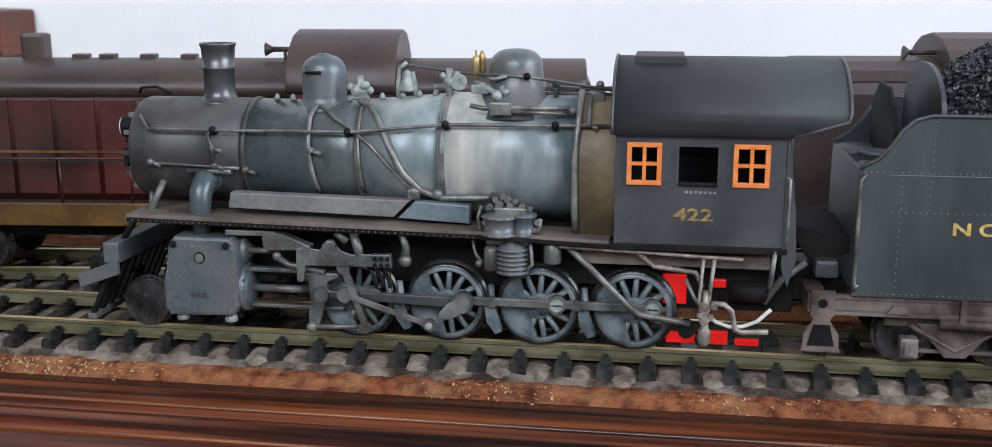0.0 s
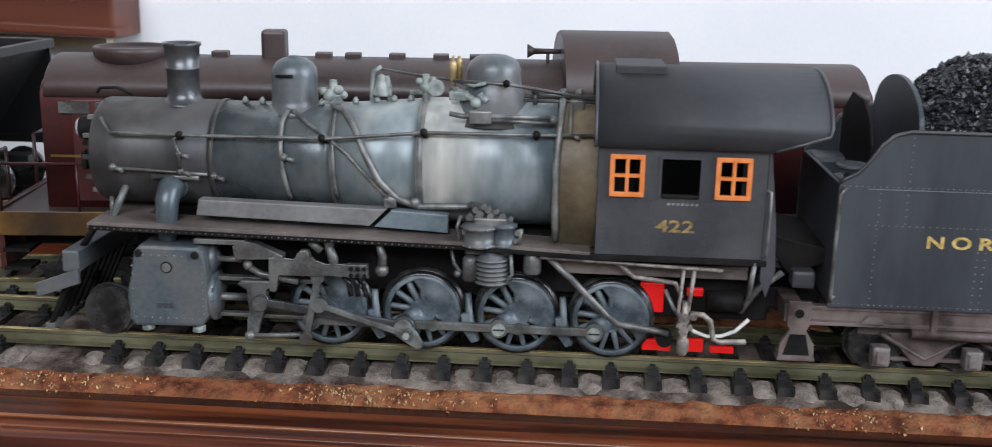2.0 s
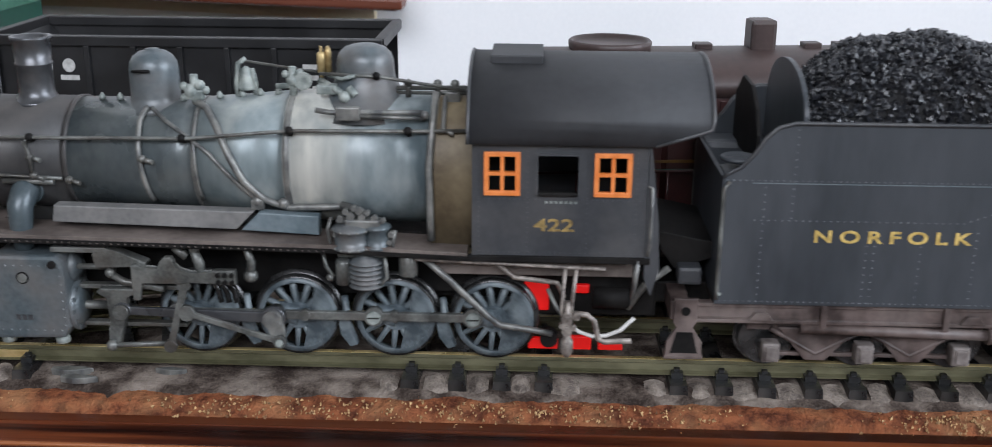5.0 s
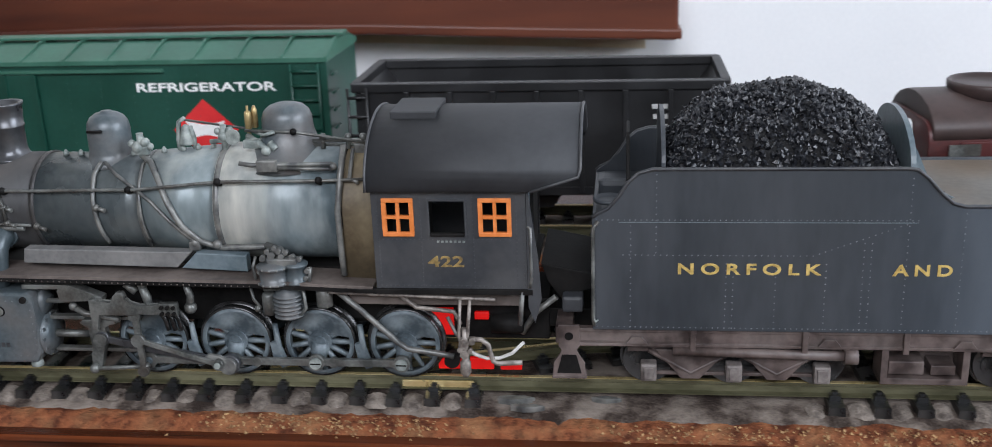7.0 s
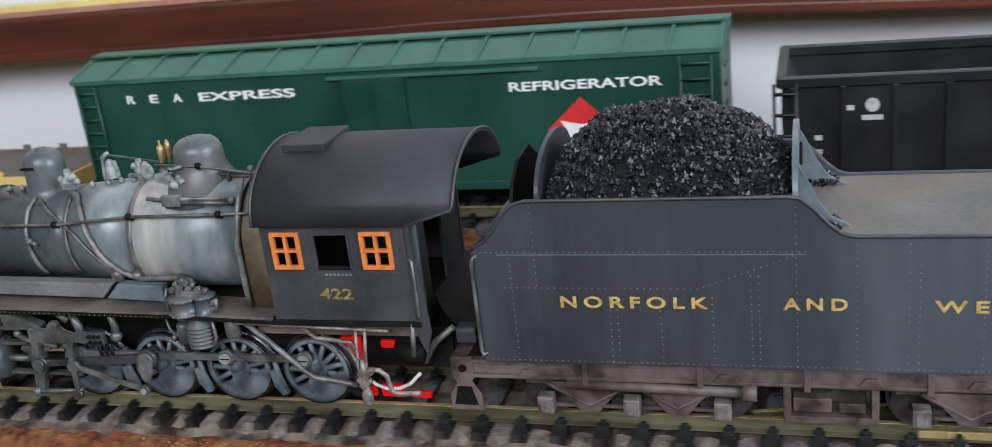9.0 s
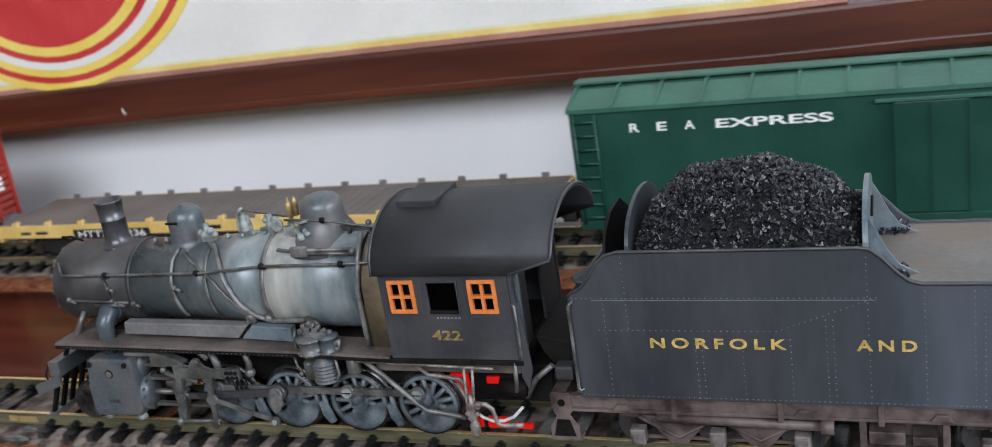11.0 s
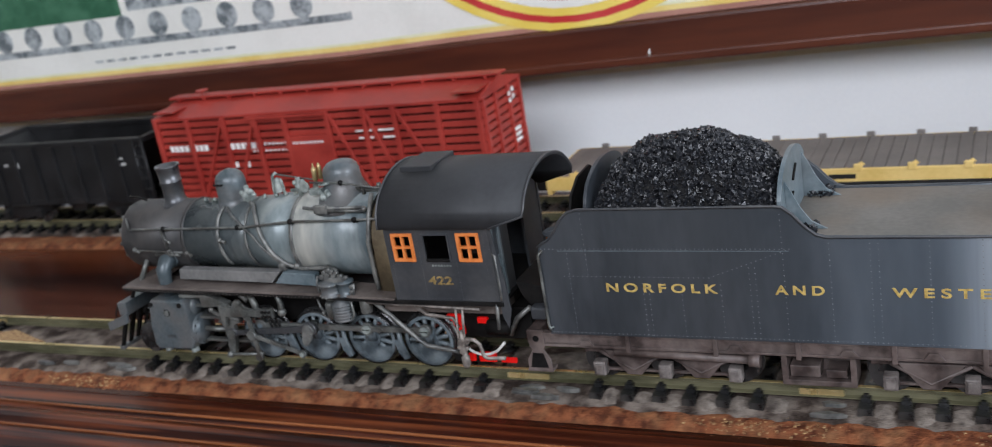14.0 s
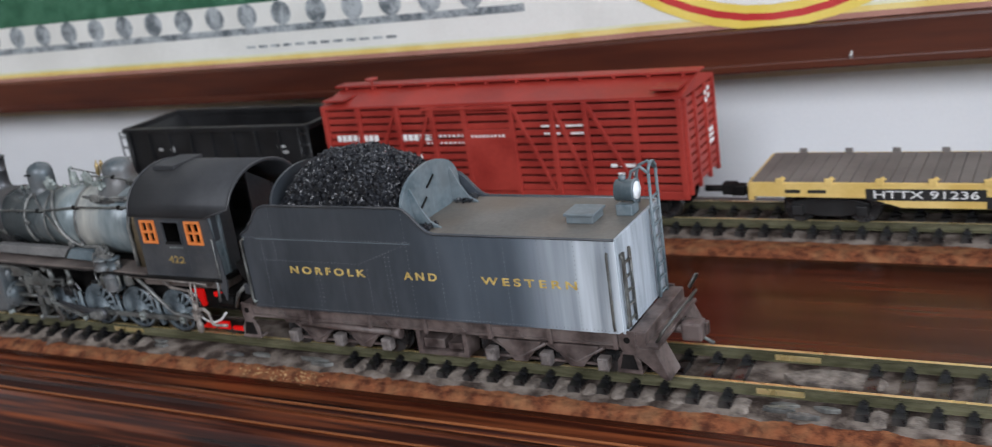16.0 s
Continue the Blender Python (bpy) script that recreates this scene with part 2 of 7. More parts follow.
M["wood"].node_tree.nodes["Principled BSDF"].inputs["Specular IOR Level"].default_value = 0.27
# the orange streaks are wood grain together with painted-in highlights
M["wood_edge"] = material("streaked_mahogany_moulding", (0.006, 0.0016, 0.0013), (0.062, 0.0125, 0.0055), 0.15, 0.30, 0.0, 0.10, 0.9, stretch=(0.030, 1, 1), rough_var=0.12, dust=(0.30, 0.080, 0.026), dust_scale=0.30, dust_amount=0.6)
M["wood_edge"].node_tree.nodes["Principled BSDF"].inputs["Specular IOR Level"].default_value = 0.27
# brighter mahogany that paints highlight lines on the worn edges
M["wood_bead"] = material("worn_bead_highlight", (0.030, 0.008, 0.004), (0.26, 0.085, 0.028), 0.09, 0.30, 0.0, 0.04, 0.6, stretch=(0.05, 1, 1), coat=0.1)
M["shelf_wood"] = material("upper_shelf_mahogany", (0.045, 0.009, 0.004), (0.115, 0.027, 0.010), 0.02, 0.42, 0.0, 0.03, 0.2, stretch=(0.1, 1, 1), coat=0.0)
M["wall"] = material("white_wall_paint", (0.78, 0.79, 0.80), (0.84, 0.845, 0.85), 0.01, 0.8, 0.0, 0.03)
M["cream"] = material("cream_batten", (0.62, 0.52, 0.34), (0.72, 0.62, 0.44), 0.02, 0.6)
M["red_diesel"] = material("weathered_red_paint", (0.026, 0.0045, 0.0045), (0.075, 0.010, 0.009), 0.05, 0.42, 0.0, 0.03, dust=(0.024, 0.015, 0.014), dust_scale=0.03, dust_amount=0.7)
M["brown_diesel"] = material("sooty_brown_roof", (0.026, 0.017, 0.016), (0.054, 0.034, 0.031), 0.05, 0.45, 0.0, 0.03)
M["yellow"] = material("yellow_paint", (0.070, 0.032, 0.004), (0.17, 0.085, 0.009), 0.08, 0.5, 0.0, 0.02, dust=(0.018, 0.011, 0.007), dust_scale=0.05, dust_amount=0.85)
M["green"] = material("reefer_green", (0.003, 0.042, 0.027), (0.007, 0.062, 0.042), 0.03, 0.45, 0.0, 0.02)
M["green_roof"] = material("reefer_roof_green", (0.025, 0.100, 0.066), (0.045, 0.145, 0.10), 0.05, 0.48, 0.0, 0.03)
M["red"] = material("stock_car_red", (0.25, 0.020, 0.014), (0.36, 0.036, 0.024), 0.05, 0.5, 0.0, 0.03)
M["red_dark"] = material("stock_car_inside", (0.10, 0.012, 0.009), (0.15, 0.02, 0.014), 0.05, 0.7)
M["diamond"] = material("red_diamond", (0.62, 0.02, 0.025), (0.68, 0.03, 0.03), 0.1, 0.5)
M["hopper"] = material("hopper_black", (0.0045, 0.0045, 0.005), (0.011, 0.011, 0.012), 0.06, 0.45, 0.0, 0.02)
M["flat_deck"] = material("grey_brown_flat_load", (0.13, 0.115, 0.105), (0.18, 0.16, 0.145), 0.05, 0.7, 0.0, 0.04)
M["flat_yellow"] = material("flat_car_yellow", (0.62, 0.42, 0.12), (0.74, 0.53, 0.19), 0.06, 0.5)
M["black"] = material("plain_black", (0.010, 0.010, 0.010), (0.018, 0.018, 0.018), 0.2, 0.5)
M["box_white"] = material("box_card", (0.70, 0.69, 0.64), (0.78, 0.77, 0.72), 0.02, 0.6)
M["box_yellow"] = material("box_yellow_print", (0.78, 0.58, 0.10), (0.84, 0.66, 0.16), 0.05, 0.5)
M["box_brown"] = material("box_brown_print", (0.36, 0.17, 0.13), (0.44, 0.22, 0.17), 0.05, 0.5)
M["box_gold"] = material("box_gold_print", (0.72, 0.52, 0.14), (0.80, 0.64, 0.24), 0.05, 0.5)
M["box_cream"] = material("box_cream_print", (0.66, 0.66, 0.42), (0.74, 0.73, 0.52), 0.05, 0.5)
M["box_red"] = material("box_red_print", (0.50, 0.03, 0.03), (0.58, 0.05, 0.05), 0.05, 0.5)
M["box_green"] = material("box_green_print", (0.02, 0.10, 0.05), (0.05, 0.16, 0.09), 0.1, 0.5)
M["box_grey"] = material("box_grey_print", (0.10, 0.12, 0.13), (0.42, 0.45, 0.46), 0.15, 0.6)
M["floor"] = material("room_floor", (0.22, 0.15, 0.10), (0.30, 0.21, 0.14), 0.003, 0.6)
# serves the firebox lamps and the blocks standing in for their reflected light
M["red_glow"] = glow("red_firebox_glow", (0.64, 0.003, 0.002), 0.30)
for key in ("ballast", "cork"):
    M[key].node_tree.nodes["Principled BSDF"].inputs["Specular IOR Level"].default_value = 0.15
M["lens"] = material("lamp_lens", (0.75, 0.78, 0.80), (0.85, 0.87, 0.88), 0.2, 0.1)
M["rivet"] = material("dusty_rivet", (0.075, 0.085, 0.097), (0.19, 0.205, 0.22), 0.2, 0.5)
M["coal_bed"] = material("coal_dust_bed", (0.003, 0.003, 0.0035), (0.008, 0.008, 0.009), 0.6, 0.9, 0.0, 0.3, 1.5)
M["dark"] = material("dark_interior", (0.012, 0.013, 0.015), (0.022, 0.023, 0.026), 0.1, 0.6)


# ---- mesh helpers, in drawing units ----
def poly(bm, pts):
    return bm.faces.new([bm.verts.new(p) for p in pts])


def box(bm, x0, x1, y0, y1, z0, z1, bevel=0.0):
    v = [bm.verts.new((x, y, z)) for x in (x0, x1) for y in (y0, y1) for z in (z0, z1)]
    faces = [bm.faces.new([v[i] for i in f]) for f in ((0, 1, 3, 2), (4, 6, 7, 5), (0, 4, 5, 1), (2, 3, 7, 6), (0, 2, 6, 4), (1, 5, 7, 3))]
    if bevel:
        edges = {e for f in faces for e in f.edges}
        bmesh.ops.bevel(bm, geom=list(edges), offset=bevel, segments=2, affect="EDGES", profile=0.6)
    return bm


def ring(bm, c, ax, up, r, seg):
    side = ax.cross(up)
    return [bm.verts.new(c + (math.cos(a) * side + math.sin(a) * up) * r) for a in (2 * math.pi * i / seg for i in range(seg))]


def tube(bm, pts, r, seg=8, cap=True):
    """A round bar along a line of points; r is one radius or one for each point."""
    pts = [Vector(p) for p in pts]
    rs = r if isinstance(r, (list, tuple)) else [r] * len(pts)
    rings, up = [], None
    for i, p in enumerate(pts):
        a = (pts[min(i + 1, len(pts) - 1)] - pts[max(i - 1, 0)]).normalized()
        if up is None:
            up = a.orthogonal().normalized()
        up = (up - a * up.dot(a)).normalized()
        rings.append(ring(bm, p, a, up, rs[i], seg))
    for a, b in zip(rings, rings[1:]):
        for i in range(seg):
            f = bm.faces.new((a[i], a[(i + 1) % seg], b[(i + 1) % seg], b[i]))
            f.smooth = True
    if cap:
        bm.faces.new(list(reversed(rings[0])))
        bm.faces.new(rings[-1])
    return bm


def lathe(bm, profile, origin, axis="z", seg=32, smooth=True, cap=True):
    """Turn (radius, along) pairs about an axis through origin."""
    o = Vector(origin)
    ax = {"x": Vector((1, 0, 0)), "y": Vector((0, 1, 0)), "z": Vector((0, 0, 1))}[axis]
    up = Vector((0, 0, 1)) if axis != "z" else Vector((0, 1, 0))
    rings = [ring(bm, o + ax * h, ax, up, max(r, 1e-3), seg) for r, h in profile]
    for a, b in zip(rings, rings[1:]):
        for i in range(seg):
            f = bm.faces.new((a[i], a[(i + 1) % seg], b[(i + 1) % seg], b[i]))
            f.smooth = smooth
    if cap:
        bm.faces.new(list(reversed(rings[0])))
        bm.faces.new(rings[-1])
    return bm


def panel(bm, xs, zs, holes, y0, y1):
    """A plate in the x-z plane, in one piece, with rectangular holes given as cells (i, j)."""
    vert = {}

    def at(i, j, y):
        if (i, j, y) not in vert:
            vert[i, j, y] = bm.verts.new((xs[i], y, zs[j]))
        return vert[i, j, y]
    cells = {(i, j) for i in range(len(xs) - 1) for j in range(len(zs) - 1)} - set(holes)
    for i, j in cells:
        bm.faces.new((at(i, j, y0), at(i + 1, j, y0), at(i + 1, j + 1, y0), at(i, j + 1, y0)))
        bm.faces.new((at(i, j, y1), at(i, j + 1, y1), at(i + 1, j + 1, y1), at(i + 1, j, y1)))
        for di, dj, a, b in ((-1, 0, (i, j), (i, j + 1)), (1, 0, (i + 1, j), (i + 1, j + 1)), (0, -1, (i, j), (i + 1, j)), (0, 1, (i, j + 1), (i + 1, j + 1))):
            if (i + di, j + dj) not in cells:
                bm.faces.new((at(*a, y0), at(*b, y0), at(*b, y1), at(*a, y1)))
    return bm


def prism(bm, outline, axis, a, b, bevel=0.0):
    """Extrude a flat outline: pairs are (x, z) for axis y, (y, z) for axis x, (x, y) for axis z."""
    def at(p, h):
        return {"y": (p[0], h, p[1]), "x": (h, p[0], p[1]), "z": (p[0], p[1], h)}[axis]
    lo = [bm.verts.new(at(p, a)) for p in outline]
    hi = [bm.verts.new(at(p, b)) for p in outline]
    n = len(outline)
    faces = [bm.faces.new(lo), bm.faces.new(list(reversed(hi)))]
    for i in range(n):
        faces.append(bm.faces.new((lo[i], hi[i], hi[(i + 1) % n], lo[(i + 1) % n])))
    if bevel:
        bmesh.ops.bevel(bm, geom=list({e for f in faces[:2] for e in f.edges}), offset=bevel, segments=2, affect="EDGES", profile=0.6)
    return bm


def curved(bm):
    """Smooth shading for the faces along x of an arched prism."""
    bm.normal_update()
    for f in bm.faces:
        f.smooth = abs(f.normal.x) < 0.3 and f.normal.z > -0.3
    return bm


def ball(bm, c, r, seg=12, squash=1.0):
    k = seg // 2
    lathe(bm, [(r * math.sin(math.pi * i / k), -r * squash * math.cos(math.pi * i / k)) for i in range(k + 1)], c, "z", seg)
    return bm


def bolt_row(bm, p, q, step, r, normal):
    """Small four-sided rivet heads from p to q."""
    p, q, nrm = Vector(p), Vector(q), Vector(normal)
    n = max(1, int((q - p).length / step))
    u = nrm.orthogonal().normalized()
    w = nrm.cross(u)
    for i in range(n + 1):
        c = p.lerp(q, i / n)
        base = [bm.verts.new(c + (u * math.cos(a) + w * math.sin(a)) * r) for a in (0.4, 0.4 + math.pi / 2, 0.4 + math.pi, 0.4 + 3 * math.pi / 2)]
        top = bm.verts.new(c + nrm * r * 0.8)
        for j in range(4):
            bm.faces.new((base[j], base[(j + 1) % 4], top))


def mesh_of(name, bm, mat):
    bmesh.ops.recalc_face_normals(bm, faces=bm.faces[:])
    for v in bm.verts:
        v.co *= U
    me = bpy.data.meshes.new(name)
    bm.to_mesh(me)
    bm.free()
    me.materials.append(mat)
    return me


def part(name, bm, mat, parent=None, label="", at=None):
    ob = new(name, mesh_of(name, bm, mat))
    if at is not None:
        ob.location = Vector(at) * U
    if parent is not None:
        ob.parent = parent
    if label:
        ob["label"] = label
    return ob


def thing(name, at, label, category, group="", kind=""):
    ob = new(name)
    ob.empty_display_size = 0.01
    ob.location = Vector(at) * U
    return tagged(ob, label, category, group, kind)


def B():
    return bmesh.new()


def words(name, text, parent, mat, x, y, z, height, width, label="", turn=0.0, bold=0.02, gap=1.0):
    """Flat raised letters on a side that faces -y, from x, with their foot at z, stretched to the width."""
    cu = bpy.data.curves.new(name, "FONT")
    cu.body, cu.extrude, cu.offset, cu.space_character = text, 0.03, bold, gap
    tmp = bpy.data.objects.new(name, cu)
    scene.collection.objects.link(tmp)
    me = bpy.data.meshes.new_from_object(tmp.evaluated_get(bpy.context.evaluated_depsgraph_get()))
    bpy.data.objects.remove(tmp)
    xs = [v.co.x for v in me.vertices]
    ys = [v.co.y for v in me.vertices]
    sx, sy = width / (max(xs) - min(xs)), height / (max(ys) - min(ys))
    for v in me.vertices:
        px, pz = (v.co.x - min(xs)) * sx, (v.co.y - min(ys)) * sy
        v.co = Vector((x + px * math.cos(turn) , y - 0.06 - v.co.z * 2 , z + pz + px * math.sin(turn))) * U
    me.materials.clear()
    me.materials.append(mat)
    ob = new(name, me)
    ob.parent = parent
    if label:
        ob["label"] = label
    return ob


# ---- the room and the display shelf ----
X0, X1 = -2500.0, 1900.0


def plank_board(name, x0, x1, y0, y1, z0, z1, mat, label, category, bevel=0.0):
    ob = part(name, box(B(), x0, x1, y0, y1, z0, z1, bevel), mat)
    return tagged(ob, label, category, kind="structure")


plank_board("shelf_board", X0, X1, -28, 188, -60, -9, M["wood"], "dark red-brown lacquered wooden display shelf top", "shelf")
bm = B()
prism(bm, [(-28, -9.2), (-36, -9.3), (-37.2, -10.6), (-38.6, -11.2), (-39.6, -10.8), (-41.2, -9.9), (-43.4, -9.6), (-45.6, -10.2), (-47.0, -11.6), (-48.4, -12.4), (-50, -12.2), (-54, -12.9), (-60, -14.8), (-67, -18.5), (-72, -24), (-74, -32), (-74, -60), (-28, -60)], "x", X0, X1)
moulding = tagged(part("shelf_edge_trim", bm, M["wood_edge"]), "moulded dark mahogany front edge with worn grooves", "trim", kind="structure")
# thin bright strips stand in for the highlights on the moulding's worn edges
for y, z, r in ((-36.6, -9.75, 0.55), (-47.9, -12.15, 0.5), (-39.0, -10.95, 0.3)):
    bm = B()
    tube(bm, [(X0 + (X1 - X0) * i / 120, y + 0.25 * noise.noise(Vector((i * 0.7, y, 0))), z + 0.1 * noise.noise(Vector((i * 0.5, y, 3)))) for i in range(121)], r, 6)
    part("worn_edge", bm, M["wood_bead"], moulding, "orange-brown highlight painted along the moulding's worn edge")
plank_board("wall_back", X0 - 60, X1, 230, 290, -1000, 2000, M["wall"], "plain white painted wall behind the trains", "wall")
plank_board("upper_shelf_batten", -1900, -296, 222, 229.5, 36.8, 46, M["cream"], "cream wooden batten under the upper shelf", "batten")
upper = plank_board("upper_shelf", -1900, -283, 200, 229.5, 43.5, 64.2, M["shelf_wood"], "dark brown varnished upper wall shelf", "shelf", 1.6)
part("shelf_lip", box(B(), -1900, -281.6, 198.6, 214, 44.2, 48.2, 0.8), M["shelf_wood"], upper)
# the white wooden peg that sticks out of the shelf face
bm = B()
tube(bm, [(-916, 199.5, 52.5), (-915.4, 197.0, 54.6), (-914.6, 196.0, 56.6)], [0.7, 0.5, 0.25], 8)
tagged(part("shelf_nail", bm, M["white"]), "small pale nail sticking out of the shelf face", "nail")



def lean(ob):
    """The upper shelf and what stands on it run slightly out of level and bow up a little."""
    bm = bmesh.new()
    bm.from_mesh(ob.data)
    for i in range(13):
        bmesh.ops.bisect_plane(bm, geom=bm.verts[:] + bm.edges[:] + bm.faces[:], plane_co=((-1080 + 61 * i) * U, 0, 0), plane_no=(1, 0, 0))
    for v in bm.verts:
        x = v.co.x / U
        v.co.z += (5.0 + (x + 283) * 0.006 + 5.5 * max(0.0, 1 - ((x + 690) / 400) ** 2) + 2.6 * max(0.0, 1 - ((x + 460) / 140) ** 2)) * U
    bm.to_mesh(ob.data)
    bm.free()


for ob_ in (upper, *upper.children, bpy.data.objects["upper_shelf_batten"]):
    lean(ob_)
# unseen room shell added with two window openings; its grey limits bounced light
RX0, RX1, RY0, RZ0, RZ1 = -2560.0, 2210.0, -2320.0, -1000.0, 2000.0


def wall_with_opening(name, axis, at, thick, a0, a1, o0, o1, p0, p1, label):
    bm = B()
    for u0, u1, w0, w1 in ((a0, o0, RZ0, RZ1), (o1, a1, RZ0, RZ1), (o0, o1, RZ0, p0), (o0, o1, p1, RZ1)):
        if axis == "y":
            box(bm, u0, u1, at - thick, at, w0, w1)
        else:
            box(bm, at, at + thick, u0, u1, w0, w1)
    return tagged(part(name, bm, M["room_wall"]), label, "wall", kind="structure")


wall_with_opening("wall_front", "y", RY0, 80, RX0, RX1, -1330, 680, 920, 1960, "unseen grey wall with a window opening")
wall_with_opening("wall_right", "x", RX1, 80, RY0, 290, -1680, 60, 280, 1740, "unseen grey wall with a window opening")
plank_board("wall_left", RX0 - 80, RX0, RY0, 290, RZ0, RZ1, M["room_wall"], "plain grey side wall", "wall")
plank_board("floor", RX0, RX1, RY0, 290, RZ0 - 60, RZ0, M["floor"], "brown wooden room floor", "floor")
plank_board("ceiling", RX0, RX1, RY0, 290, RZ1, RZ1 + 60, M["room_wall"], "plain grey ceiling", "ceiling")
bm = B()
box(bm, X0, X1, -60, 186, RZ0, -60)
tagged(part("cabinet_base", bm, M["wood"]), "dark wooden cabinet that carries the display shelf", "cabinet", kind="structure")


# ---- roadbeds and tracks ----
def roadbed(name, centre, x0, x1, half, label, seed):
    """Cork strip with a crumbled sloping edge; centre is a function of x."""
    bm = B()
    prof = [(-half - 3.5, -9.3), (-half - 1.6, -8.4), (-half, -7.3), (-half + 2.2, -6.75), (-half + 6, -6.6), (0, -6.6), (half - 6, -6.6), (half - 2.2, -6.75), (half, -7.3), (half + 1.6, -8.4), (half + 3.5, -9.3)]
    n = int((x1 - x0) / 1.6)
    prev = None
    for i in range(n + 1):
        x = x0 + (x1 - x0) * i / n
        cur = []
        for j, (dy, z) in enumerate(prof):
            k = (0.4, 1.0, 1.0, 0.6, 0.2, 0.0, 0.2, 0.6, 1.0, 1.0, 0.4)[j]
            a = noise.noise(Vector((x * 0.30, j * 3.1, seed)))
            b = noise.noise(Vector((x * 0.9, j * 2.3, seed + 9)))
            cur.append(bm.verts.new((x, centre(x) + dy + k * (0.9 * a + 0.6 * b), z + k * (0.35 * a + 0.35 * b))))
        if prev:
            for j in range(len(prof) - 1):
                bm.faces.new((prev[j], cur[j], cur[j + 1], prev[j + 1]))
        prev = cur
    return tagged(part(name, bm, M["cork"]), label, "roadbed", kind="structure")


def dust_bed(name, centre, x0, x1, half, label, seed):
    bm = B()
    n = int((x1 - x0) / 2.4)
    m = 14
    prev = None
    for i in range(n + 1):
        x = x0 + (x1 - x0) * i / n
        cur = []
        for j in range(m + 1):
            f = -1 + 2 * j / m
            edge = 1.8 * noise.noise(Vector((x * 0.12, f * 2, seed))) * abs(f)
            h = 0.55 * noise.noise(Vector((x * 0.22, j * 0.8, seed + 4))) + 0.35 * noise.noise(Vector((x * 0.7, j * 1.9, seed + 7)))
            cur.append(bm.verts.new((x, centre(x) + f * half + edge, -5.1 - 2.4 * abs(f) ** 6 + h)))
        if prev:
            for j in range(m):
                bm.faces.new((prev[j], cur[j], cur[j + 1], prev[j + 1])).smooth = True
        prev = cur
    return tagged(part(name, bm, M["ballast"]), label, "track bed", kind="structure")


def front_line(x):
    return TRACK_Y


def mid_line(x):
    f = min(1.0, max(0.0, (-262.0 - x) / 165.0))
    y = MID_Y + MID_SLOPE * x
    return y + (TRACK_Y + 1.0 - y) * f * f * (3 - 2 * f)


def rear_line(x):
    return REAR_Y


SPUR_Y, SPUR_Z = 104.0, 5.0


def spur_line(x):
    return SPUR_Y


plank_board("spur_riser", -420, -160, 76, 133, -9, -3.9, M["wood"], "low dark wooden riser under the spur track", "riser", 0.5)
spur_bed = dust_bed("ballast_spur", spur_line, -418, -160, 22.0, "grey dusty bed of the raised spur track", 8.0)
spur_bed.location.z = SPUR_Z * U
spur_cork = roadbed("roadbed_spur", spur_line, -418, -160, 22.0, "brown cork roadbed of the raised spur", 7.0)
spur_cork.location.z = SPUR_Z * U
roadbed("roadbed_front", front_line, X0, X1, 24.0, "crumbly brown cork roadbed along the front track", 1.0)
dust_bed("ballast_front", front_line, X0, X1, 22.5, "grey dusty bed between the front track's sleepers", 2.0)
roadbed("roadbed_middle", mid_line, -380, 900, 24.0, "brown cork roadbed under the middle track", 5.0)
dust_bed("ballast_middle", mid_line, -380, 900, 20.0, "grey dusty bed of the middle track", 6.0)
roadbed("roadbed_rear", rear_line, X0, -402, 30.0, "brown cork roadbed along the rear track", 3.0)
dust_bed("ballast_rear", rear_line, X0, -402, 22.0, "grey dusty bed between the rear track's sleepers", 4.0)

GAUGE = 10.7


def rail_bar(centre, x0, x1, side, parent):
    for nm, prof, mat in (("rail", [(-1.6, -3.4), (1.6, -3.4), (1.6, -3.1), (0.4, -2.75), (0.28, -1.2), (0.72, -0.9), (0.72, -0.12), (-0.72, -0.12), (-0.72, -0.9), (-0.28, -1.2), (-0.4, -2.75), (-1.6, -3.1)], M["rail"]),
                          ("rail_head", [(-0.70, -0.118), (0.70, -0.118), (0.56, 0.0), (-0.56, 0.0)], M["rail_top"])):
        bm = B()
        n = max(1, int((x1 - x0) / 12))
        prev = None
        for i in range(n + 1):
            x = x0 + (x1 - x0) * i / n
            cur = [bm.verts.new((x, centre(x) + side * (GAUGE + 0.6) + y, z)) for y, z in prof]
            if prev:
                for j in range(len(prof)):
                    bm.faces.new((prev[j], cur[j], cur[(j + 1) % len(prof)], prev[(j + 1) % len(prof)]))
            else:
                bm.faces.new(list(reversed(cur)))
            prev = cur
        bm.faces.new(prev)
        ob = part(nm, bm, mat, parent)
        parent = ob if nm == "rail" else parent


def tie_mesh(name):
    bm = B()
    box(bm, -2.2, 2.2, -18.0, 18.0, -7.4, -3.5)
    for v in bm.verts:
        if v.co.z > -5:
            v.co.x *= 0.84
            v.co.y *= 0.985
    for s in (-1, 1):
        for o in (-1, 1):
            y = s * (GAUGE + 0.6) + o * 2.05
            box(bm, -1.3, 1.3, y - 0.95, y + 0.95, -3.5, -2.2)
            box(bm, -0.6, 0.6, y - o * 0.4 - 0.5, y - o * 0.4 + 0.5, -2.2, -1.5)
    return mesh_of(name, bm, M["tie"])


TIE = tie_mesh("tie")


def near_gap(x):
    return any(a < x < b for a, b in ((-338, -262), (-219, -202), (-906, -880), (-822, -801), (-1150, -1052)))


